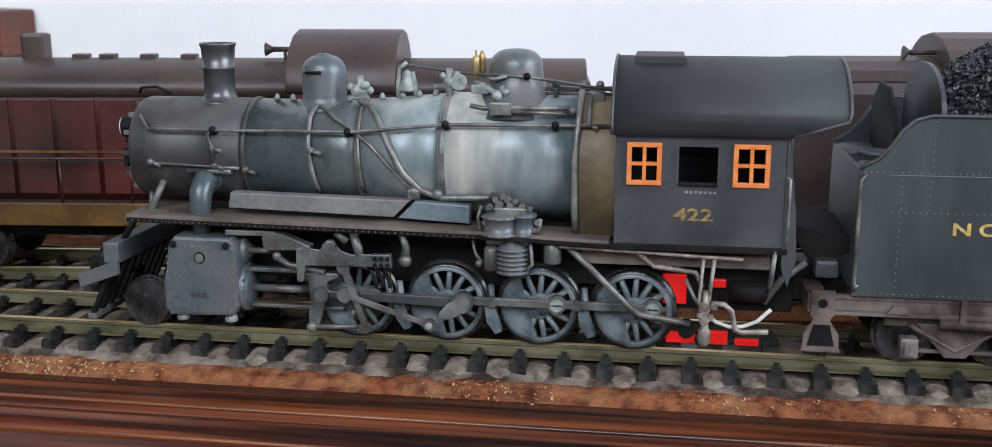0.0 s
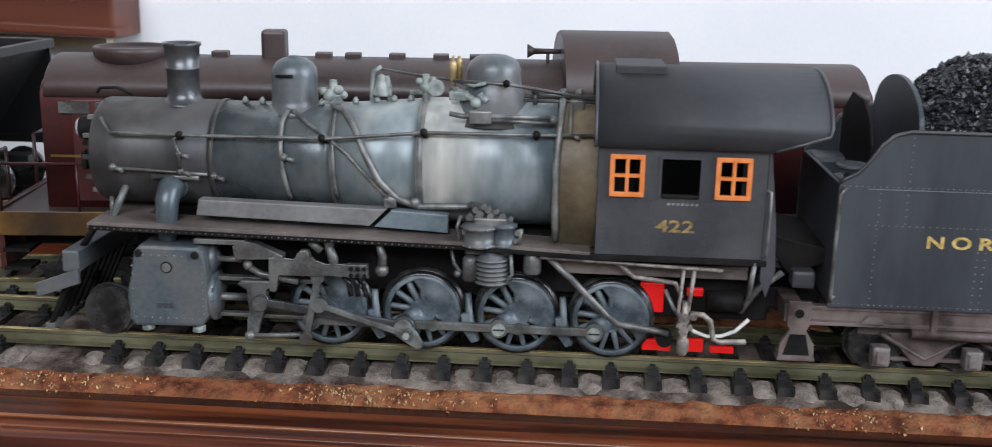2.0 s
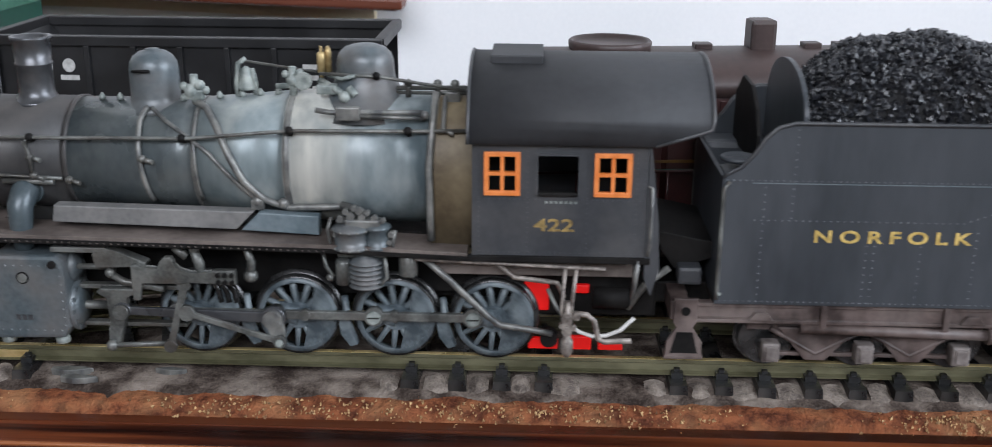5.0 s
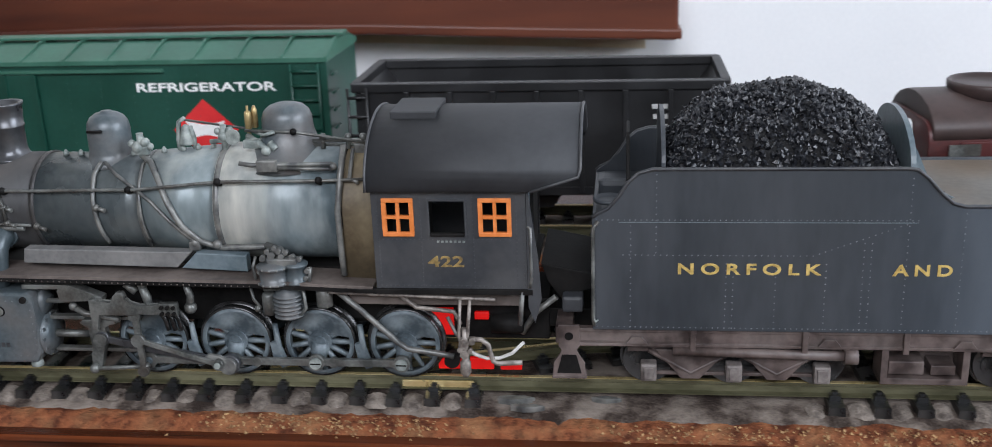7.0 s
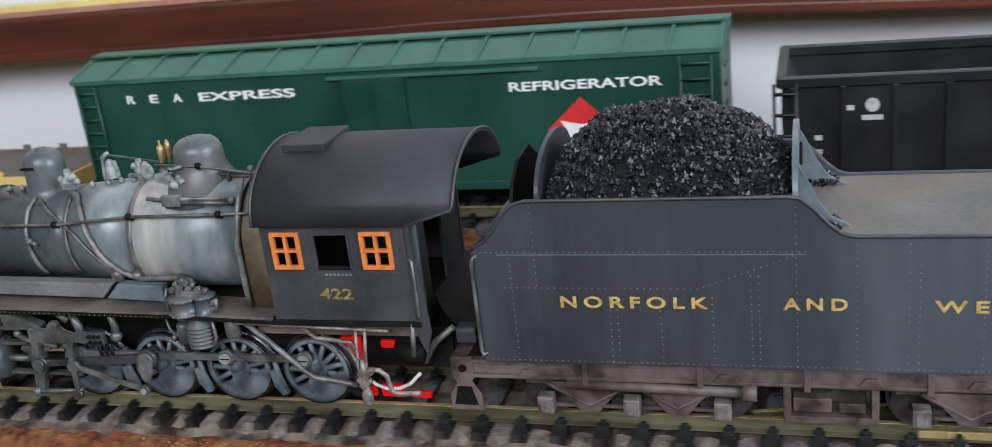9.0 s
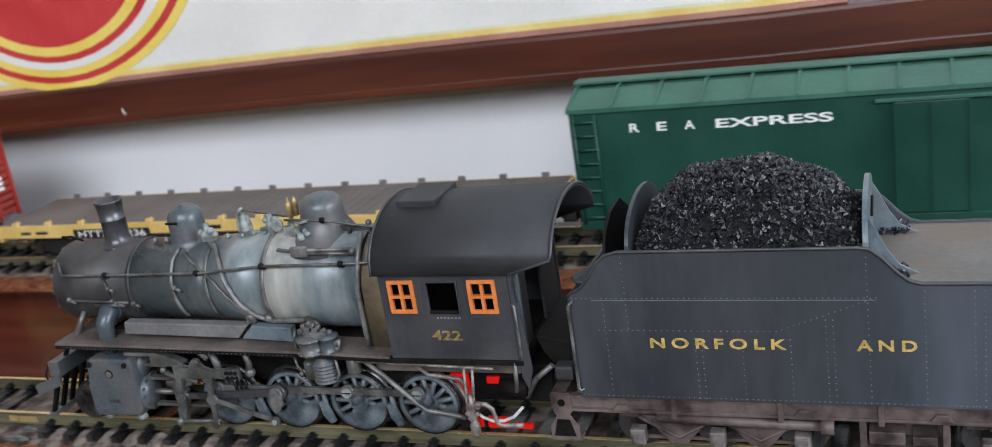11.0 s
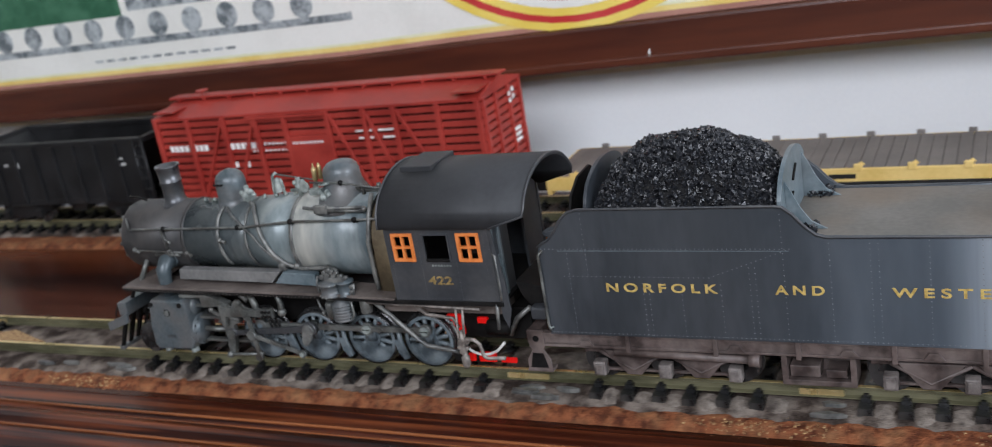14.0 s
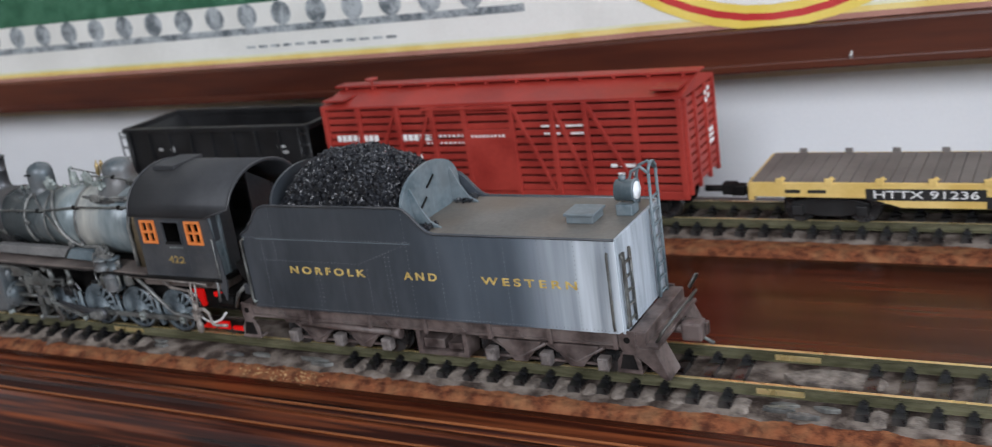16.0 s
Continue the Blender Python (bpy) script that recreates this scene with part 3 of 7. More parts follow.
track_front = thing("track_front", (0, 0, 0), "front track with tarnished brass rails on black sleepers", "track", kind="structure")
for side in (-1, 1):
    rail_bar(front_line, X0, X1, side, track_front)
track_middle = thing("track_middle", (0, 0, 0), "middle track that joins the front track by a turnout", "track", kind="structure")
for side in (-1, 1):
    rail_bar(mid_line, -395, 900, side, track_middle)
track_rear = thing("track_rear", (0, 0, 0), "rear track with dark sleepers on cork", "track", kind="structure")
for side in (-1, 1):
    rail_bar(rear_line, X0, -404, side, track_rear)
track_spur = thing("track_spur", (0, 0, SPUR_Z), "raised spur track behind the diesel", "track", kind="structure")
for side in (-1, 1):
    rail_bar(spur_line, -415, -160, side, track_spur)


def lay_ties(parent, centre, x0, x1, step, skip=None):
    rng = random.Random(int(abs(x0)) + int(centre(0)))
    x = x0
    while x < x1:
        if not (skip and skip(x)):
            ob = new("tie", TIE)
            ob.parent = parent
            slope = (centre(x + 2) - centre(x - 2)) / 4
            ob.location = (x * U, (centre(x) + rng.uniform(-0.25, 0.25)) * U, rng.uniform(-0.15, 0.05) * U)
            ob.rotation_euler = (0, 0, math.atan(slope) + radians(rng.uniform(-1.6, 1.6)))
        x += step


# loose crumbs of cork along the front edge
rng = random.Random(21)
verts, faces = [], []
for k in range(11000):
    x = rng.uniform(-1420, 330)
    y = TRACK_Y - 24.5 - rng.gauss(0.0, 1.5)
    z = -7.3 + max(-1.9, min(0.35, (y - TRACK_Y + 24.0) * 0.55)) + rng.uniform(-0.1, 0.35)
    if noise.noise(Vector((x * 0.02, 0, 5))) + (0.25 if -420 < x < -130 else -0.12) < rng.uniform(-0.1, 0.55):
        continue
    r = rng.uniform(0.15, 0.62)
    q = Euler((rng.uniform(0, 6), rng.uniform(0, 6), rng.uniform(0, 6))).to_matrix()
    b = len(verts)
    for p in ((1, 0, 0), (-0.6, 0.8, 0), (-0.5, -0.9, 0.1), (0, 0, 0.9)):
        p = q @ Vector(p) * r
        verts.append(((x + p.x) * U, (y + p.y) * U, (z + p.z) * U))
    faces += [(b, b + 1, b + 2), (b, b + 1, b + 3), (b + 1, b + 2, b + 3), (b, b + 2, b + 3)]
me = bpy.data.meshes.new("cork_crumbs")
me.from_pydata(verts, [], faces)
me.materials.append(M["crumb"])
tagged(new("cork_crumbs", me), "loose pale crumbs along the cork roadbed's edge", "crumbs", kind="stuff")
# heaps of dust between the sleeper ends
rng = random.Random(33)
bm = B()
x = -1450.0 + 4.86
while x < 420:
    if not near_gap(x):
        for y0, y1 in ((-20.5, -13.6),):
            w, h = rng.uniform(1.7, 2.5), rng.uniform(-4.6, -3.7)
            c0, c1 = rng.uniform(-0.5, 0.5), rng.uniform(-0.5, 0.5)
            ys = (y0 + rng.uniform(-0.8, 0.6), y0 * 0.6 + y1 * 0.4, y1)
            rows_ = []
            for k, y in enumerate(ys):
                zz = (-7.4, h - 0.7, h)[k]
                rows_.append([bm.verts.new((x + c0 + dx * w, TRACK_Y + y, zz - (abs(dx) ** 2) * rng.uniform(0.3, 0.8))) for dx in (-1.25, -0.6, 0.0, 0.6, 1.25)])
            for a, b in zip(rows_, rows_[1:]):
                for q in range(4):
                    bm.faces.new((a[q], a[q + 1], b[q + 1], b[q])).smooth = True
    x += 9.72
tagged(part("dust_heaps", bm, M["dust"]), "grey dust heaped between the sleeper ends", "dust", kind="stuff")
# pale plaster wedge beside the turnout
bm = B()
prism(bm, [(-1147, -6), (-1120, -1), (-1133, 3), (-1146, 8), (-1156, 4)], "z", -6.5, -3.4, 0.4)
tagged(part("plaster_wedge", bm, M["crumb"]), "cream plaster wedge between the front rails", "debris")
rng = random.Random(8)
bm = B()
prism(bm, [(-887 + 17 * math.cos(a) * rng.uniform(0.8, 1.1), 5.5 + 5.2 * math.sin(a) * rng.uniform(0.8, 1.1)) for a in (2 * math.pi * i / 18 for i in range(18))], "z", -6.5, -3.7, 0.5)
tagged(part("plaster_patch", bm, M["dust"]), "pale plaster patch between the front rails", "debris")
# rail joiners and pale scraps at the joints
for x, sx in ((-351, 9), (-900, 7), (-811, 6), (-1165, 8)):
    ob = thing("rail_joint", (x, TRACK_Y, 0), "bright metal rail joiner on the front track", "rail joiner", "joiners")
    for side in (-1, 1):
        bm = B()
        for o in (-1, 1):
            box(bm, -sx, sx, side * (GAUGE + 0.6) + o * 0.8 - 0.3, side * (GAUGE + 0.6) + o * 0.8 + 0.3, -3.4, -1.2, 0.15)
        part("joiner_plate", bm, M["rail_top"], ob)
rng = random.Random(3)
for x0, x1, c in ((-906, -880, 5), (-822, -801, 3), (-1150, -1052, 7), (-338, -300, 4)):
    for k in range(c):
        bm = B()
        x, y = rng.uniform(x0, x1), TRACK_Y - rng.uniform(13.5, 20)
        n = 7
        prism(bm, [(x + rng.uniform(0.5, 1) * rng.choice((3.5, 5, 6.5)) * math.cos(a), y + rng.uniform(0.5, 1) * 1.4 * math.sin(a)) for a in (2 * math.pi * i / n for i in range(n))], "z", -5.6, -4.2 + rng.uniform(-0.3, 0.3), 0.2)
        tagged(part("plaster_scrap", bm, M["pipe"]), "pale grey scrap of plaster beside the rail", "debris", "plaster scraps")


# ---- rolling stock on the rear and middle tracks ----
def car_truck(parent, x, mat):
    """Two-axle truck under a freight car."""
    t = new("truck")
    t.parent = parent
    t.location = (x * U, 0, 0)
    for s in (-1, 1):
        bm = B()
        prism(bm, [(-15, 9), (-9, 10.5), (9, 10.5), (15, 9), (15, 5.5), (8, 4), (4, 3.2), (-4, 3.2), (-8, 4), (-15, 5.5)], "y", s * 14.5 - 1.2, s * 14.5 + 1.2, 0.4)
        for o in (-12.5, 12.5):
            box(bm, o - 2.2, o + 2.2, s * 16.5 - 1.2, s * 16.5 + 1.2, 4.2, 8.2, 0.4)
        part("side_frame", bm, mat, t)
    for o in (-12.5, 12.5):
        bm = B()
        for s in (-1, 1):
            lathe(bm, [(6.4, -1.2), (6.4, 1.0), (7.2, 1.2), (7.2, 1.8)] if s < 0 else [(7.2, -1.8), (7.2, -1.2), (6.4, -1.0), (6.4, 1.2)], (o, s * 11.8, 6.4), "y", 20)
        tube(bm, [(o, -12, 6.4), (o, 12, 6.4)], 1.2)
        part("wheelset", bm, M["tyre"], t)


def coupler(parent, x, d, mat):
    bm = B()
    tube(bm, [(x, 0, 9), (x + d * 9, 0, 9)], 1.3, 6)
    box(bm, min(x + d * 8, x + d * 14), max(x + d * 8, x + d * 14), -2.6, 2.6, 6.8, 11.6, 0.8)
    part("coupler", bm, mat, parent)


def ladder(name, parent, mat, x0, x1, y, z0, z1, rungs, r=0.35):
    bm = B()
    for x in (x0, x1):
        tube(bm, [(x, y, z0), (x, y, z1)], r, 6)
    for i in range(rungs):
        z = z0 + (z1 - z0) * (i + 0.5) / rungs
        tube(bm, [(x0, y, z), (x1, y, z)], r, 6)
    return part(name, bm, mat, parent)


def gable_body(name, parent, x0, x1, half, z0, zs, zp, mat):
    bm = B()
    prism(bm, [(-half, z0), (half, z0), (half, zs), (0, zp), (-half, zs)], "x", x0, x1, 0.3)
    return part(name, bm, mat, parent)


def bars(name, parent, mat, y, spans, z0, z1):
    """Unreadable small lettering as plain bars."""
    bm = B()
    for a, b in spans:
        box(bm, a, b, y - 0.08, y, z0, z1)
    return part(name, bm, mat, parent)


def reefer(x0, x1):
    L = x1 - x0
    c = thing("refrigerator_car", ((x0 + x1) / 2, REAR_Y, 0), "dark green refrigerator car with white lettering and red diamond", "freight car", "rear train cars")
    h = L / 2
    hw = 21.8
    body = part("body", box(B(), -h, h, -hw, hw, 12, 56, 0.5), M["green"], c)
    bm = B()
    n = 15
    prism(bm, [(-hw - 1.0, 55.6), (-hw - 1.0, 57.2), (-hw * 0.35, 61.2), (hw * 0.35, 61.2), (hw + 1.0, 57.2), (hw + 1.0, 55.6)], "x", -h - 0.6, h + 0.6, 0.3)
    roof = part("roof", bm, M["green_roof"], c)
    for i in range(n + 1):
        x = -h + L * i / n
        bm = B()
        prism(bm, [(-hw - 0.6, 57.1), (-hw * 0.35, 61.7), (hw * 0.35, 61.7), (hw + 0.6, 57.1), (hw + 0.6, 57.6), (hw * 0.35, 62.1), (-hw * 0.35, 62.1), (-hw - 0.6, 57.6)], "x", x - 0.5, x + 0.5)
        part("roof_rib", bm, M["green_roof"], roof)
    part("running_walk", box(B(), -h - 2, h + 2, -4, 4, 62.2, 63.2, 0.2), M["green_roof"], roof)
    part("side_sill", box(B(), -h, h, -hw - 0.5, -hw - 0.02, 10.5, 13.5, 0.2), M["green"], c)
    door = part("door", box(B(), -10, 13, -hw - 1.1, -hw - 0.05, 14, 52.5, 0.3), M["green"], c)
    bm = B()
    for x in (-10, 1.5, 13):
        box(bm, x - 0.4, x + 0.4, -hw - 1.7, -hw - 1.0, 14, 52.5)
    part("door_post", bm, M["green"], door)
    part("door_rail", box(B(), -16, 62, -hw - 1.6, -hw - 0.05, 52.8, 54.0, 0.2), M["green_roof"], c)
    bm = B()
    for i in range(-9, 10):
        if abs(i) > 1:
            bolt_row(bm, (i * 12.4, -hw, 14), (i * 12.4, -hw, 54), 2.4, 0.28, (0, -1, 0))
    tagged(part("rivets", bm, M["green"], c), kind="stuff")
    ladder("ladder", c, M["green"], h - 13, h - 3, -hw - 1.2, 13, 55, 8, 0.55)
    ladder("ladder", c, M["green"], -h + 2, -h + 10, -hw - 1.2, 13, 55, 8, 0.55)
    bm = B()
    for i in range(6):
        tube(bm, [(h + 1.2, -hw + 2, 18 + 6.5 * i), (h + 1.2, -hw + 9, 18 + 6.5 * i)], 0.5, 6)
    part("end_ladder", bm, M["green"], c)
    words("lettering", "REFRIGERATOR", c, M["white"], 51, -hw, 45.4, 3.3, 52.5, "white lettering")
    words("lettering", "EXPRESS", c, M["white"], -69.0, -hw, 47.2, 3.3, 39.5, "white lettering")
    for x, letter in ((-100.5, "R"), (-90.5, "E"), (-80.5, "A")):
        words("lettering", letter, c, M["white"], x + 0.5, -hw, 47.4, 3.2, 3.6, "white lettering")
    bm = B()
    cx, cz = 75.5, 31.2
    poly(bm, [(cx, -hw - 0.1, cz + 11.4), (cx - 12.4, -hw - 0.1, cz), (cx, -hw - 0.1, cz - 11.4), (cx + 12.4, -hw - 0.1, cz)])
    dia = part("diamond", bm, M["diamond"], c, "red diamond emblem")
    bm = B()
    prism(bm, [(cx - 7.5, cz + 3.4), (cx - 1.0, cz + 2.0), (cx + 1.0, cz + 2.0), (cx + 7.5, cz + 3.4), (cx + 5.5, cz), (cx + 7.5, cz - 3.4), (cx + 1.0, cz - 2.0), (cx - 1.0, cz - 2.0), (cx - 7.5, cz - 3.4), (cx - 5.5, cz)], "y", -hw - 0.25, -hw - 0.15)
    part("emblem_shape", bm, M["white"], dia)
    bm = B()
    box(bm, -h + 30, h - 30, -4, 4, 6.5, 12)
    for s in (-1, 1):
        box(bm, -h + 4, h - 4, s * 12 - 1, s * 12 + 1, 9, 12)
    part("underframe", bm, M["black"], c)
    car_truck(c, -h + 32, M["black"])
    car_truck(c, h - 32, M["black"])
    coupler(c, h, 1, M["black"])
    coupler(c, -h, -1, M["black"])


def hopper(x0, x1, marks, y=REAR_Y, z=0.0):
    L = x1 - x0
    h = L / 2
    c = thing("hopper_car", ((x0 + x1) / 2, y, z), "black open hopper car with small white stencilling", "freight car", "rear train cars")
    c.scale.z = 1.06 if z else 1.0
    hw = 21.0
    zt = 46.6
    bm = B()
    for s in (-1, 1):
        box(bm, -h, h, s * hw - 0.6, s * hw + 0.6, 15, zt - 1)
    for s in (-1, 1):
        prism(bm, [(s * h, zt - 1), (s * (h - 1.2), zt - 1), (s * (h - 24), 17), (s * (h - 22.8), 17)], "y", -hw, hw)
    body = part("body", bm, M["hopper"], c)
    bm = B()
    for s in (-1, 1):
        box(bm, -h - 1, h + 1, s * hw - 1.5, s * hw + 1.5, zt - 1.6, zt + 1.2, 0.3)
        box(bm, s * h - 1.5, s * h + 1.5, -hw, hw, zt - 1.6, zt + 1.2, 0.3)
    part("top_rim", bm, M["hopper"], c)
    bm = B()
    n = 9
    for i in range(n):
        x = -h + 3 + (L - 6) * i / (n - 1)
        for s in (-1, 1):
            part("side_post", box(B(), x - 0.8, x + 0.8, s * (hw + 1.2) - 0.8, s * (hw + 1.2) + 0.8, 14, zt - 1.4, 0.2), M["hopper"], c)
    for i in (-1, 0, 1):
        part("discharge_chute", prism(B(), [(i * 26 - 12, 18), (i * 26 + 12, 18), (i * 26 + 4, 7), (i * 26 - 4, 7)], "y", -15, 15), M["hopper"], c)
    bm = B()
    box(bm, -h - 1, h + 1, -3, 3, 9, 13)
    for s in (-1, 1):
        box(bm, -h, h, s * hw - 1, s * hw + 1, 13, 15.5)
    part("underframe", bm, M["hopper"], c)
    for s in (-1, 1):
        ladder("end_ladder", c, M["hopper"], s * h - s * 1 - 3, s * h - s * 1 + 3, -hw - 2.4, 12, zt, 6, 0.5)
    for x, z, w, t in marks:
        if t == "o":
            bm = lathe(B(), [(w, -0.1), (w, 0.1)], (x, -hw - 0.75, z), "y", 16)
        else:
            bm = box(B(), x - w, x + w, -hw - 0.82, -hw - 0.7, z - 0.7, z + 0.7)
        part("stencil_mark", bm, M["stencil"], c, "white stencil mark")
    car_truck(c, -h + 20, M["hopper"])
    car_truck(c, h - 20, M["hopper"])
    coupler(c, h, 1, M["gear_dark"])
    coupler(c, -h, -1, M["gear_dark"])


def stock_car(x0, x1):
    L = x1 - x0
    h = L / 2
    hw = 20.5
    c = thing("stock_car", ((x0 + x1) / 2, REAR_Y, 0), "red slatted stock car with white lettering and bare boards", "freight car", "rear train cars")
    c.scale.z = 1.07
    part("inner_box", box(B(), -h + 1.5, h - 1.5, -hw + 2.2, hw - 2.2, 13, 51), M["red_dark"], c)
    bm = B()
    prism(bm, [(-hw - 1.4, 51.2), (-hw - 1.4, 52.4), (0, 57.0), (hw + 1.4, 52.4), (hw + 1.4, 51.2)], "x", -h - 0.8, h + 0.8, 0.3)
    roof = part("roof", bm, M["red"], c)
    bm = B()
    for i in range(3):
        box(bm, -h - 2.5, h + 2.5, -4.4 + i * 3.0, -1.7 + i * 3.0, 57.6, 58.5, 0.15)
    for i in range(12):
        x = -h + 4 + (L - 8) * i / 11
        box(bm, x - 0.7, x + 0.7, -4.2, 4.2, 56.4, 57.6)
    part("roof_walk", bm, M["red"], roof)
    for s in (-1, 1):
        part("lateral_walk", box(B(), s * h - (13 if s > 0 else -1), s * h + (-1 if s > 0 else 13), -hw - 1, -5, 54.6, 55.4, 0.2), M["red"], roof)
    # horizontal boards with open gaps, and the posts and braces over them
    ys = (-hw, hw)
    zs = [14.2 + 3.35 * i for i in range(11)]
    for y in ys:
        s = -1 if y < 0 else 1
        for z in zs:
            ob = part("slat", box(B(), -h, h, y - 0.5, y + 0.5, z, z + 2.35, 0.15), M["red"], c)
    for x in (-h, h):
        s = -1 if x < 0 else 1
        for z in zs:
            part("slat", box(B(), x - 0.5, x + 0.5, -hw, hw, z, z + 2.35, 0.15), M["red"], c)
        for y in (-19, -7, 7, 19):
            part("end_post", box(B(), x + s * 0.5 - 0.9, x + s * 0.5 + 0.9, y - 1, y + 1, 12, 51.4, 0.2), M["red"], c)
    posts = [-h + 1.2, -h + 21, -h + 43, -h + 62, -12, 12, h - 62 + 3, h - 43, h - 21, h - 1.2]
    for x in posts:
        part("side_post", box(B(), x - 1.2, x + 1.2, -hw - 2.1, -hw - 0.5, 12, 51.3, 0.25), M["red"], c)
    for a, b, flip in ((-h + 22, -h + 42, 0), (-h + 44, -h + 61, 0), (13, h - 61, 1), (h - 58, h - 44, 1), (h - 42, h - 22, 1)):
        za, zb = (14, 50) if not flip else (50, 14)
        bm = B()
        prism(bm, [(a - 0.9, za), (a + 0.9, za), (b + 0.9, zb), (b - 0.9, zb)], "y", -hw - 1.7, -hw - 0.5, 0.2)
        part("diagonal_brace", bm, M["red"], c)
    door = part("door", box(B(), -11, 11, -hw - 2.0, -hw - 0.6, 14, 41, 0.2), M["red"], c)
    part("door_track", box(B(), -34, 13, -hw - 2.4, -hw - 0.6, 49.5, 51, 0.2), M["red"], c)
    part("side_sill", box(B(), -h, h, -hw - 1.0, -hw + 0.5, 10.5, 14, 0.2), M["red"], c)
    # lettering: two words of a road name as plain bars of their letters, small data as bars
    name_spans = [(-h + 6 + 3.1 * i, -h + 6 + 3.1 * i + 2.3) for i in range(8)] + [(-h + 41 + 3.1 * i, -h + 41 + 3.1 * i + 2.3) for i in range(7)]
    bars("road_name_bars", c, M["white"], -hw - 0.55, name_spans, 36.2, 39.0)
    bars("data_bars", c, M["white"], -hw - 0.55, [(-34 + 2.4 * i, -34 + 2.4 * i + 1.2) for i in range(9)], 37.6, 38.6)
    bars("data_bars", c, M["white"], -hw - 0.55, [(-34 + 2.4 * i, -34 + 2.4 * i + 1.2) for i in range(9)], 34.6, 35.4)
    bars("data_bars", c, M["white"], -hw - 2.05, [(-9 + 2.0 * i, -9 + 2.0 * i + 1.1) for i in range(9)], 37.6, 38.6)
    bars("stripe_bars", c, M["white"], -hw - 0.55, [(26, 35), (38, 48)], 41.2, 42.0)
    bars("stripe_bars", c, M["white"], -hw - 0.55, [(27, 35), (40, 48)], 38.0, 38.8)
    bars("data_bars", c, M["white"], -hw - 0.55, [(h - 34, h - 31), (h - 29.6, h - 22)], 24.0, 25.4)
    bars("data_bars", c, M["white"], -hw - 0.55, [(h - 31, h - 28), (h - 24, h - 22)], 20.6, 21.8)
    bars("data_bars", c, M["white"], -hw - 0.55, [(-h + 44, -h + 46), (-h + 51, -h + 53)], 27.6, 30.2)
    bm = B()
    for y, z in ((-2, 47.5), (2.0, 48.6), (-1.8, 44.6), (2.2, 45.6)):
        box(bm, h + 1.4, h + 1.5, y + 8 - 1.2, y + 8 + 1.2, z - 0.9, z + 0.9)
    for i in range(3):
        box(bm, h + 1.4, h + 1.5, 7, 13, 26 + 2.4 * i, 27.5 + 2.4 * i)
    part("end_marks", bm, M["white"], c)
    # brake wheel stand on the roof
    bm = B()
    tube(bm, [(-h + 19, -3, 58), (-h + 19, -3, 61)], 0.5)
    lathe(bm, [(3.2, -0.3), (3.2, 0.3)], (-h + 19, -3, 61), "z", 20)
    part("brake_wheel", bm, M["red"], c)
    bm = B()
    box(bm, -h + 20, h - 20, -4, 4, 6, 11)
    part("underframe", bm, M["gear_dark"], c)
    car_truck(c, -h + 26, M["gear_dark"])
    car_truck(c, h - 26, M["gear_dark"])
    coupler(c, h, 1, M["gear_dark"])
    coupler(c, -h, -1, M["gear_dark"])


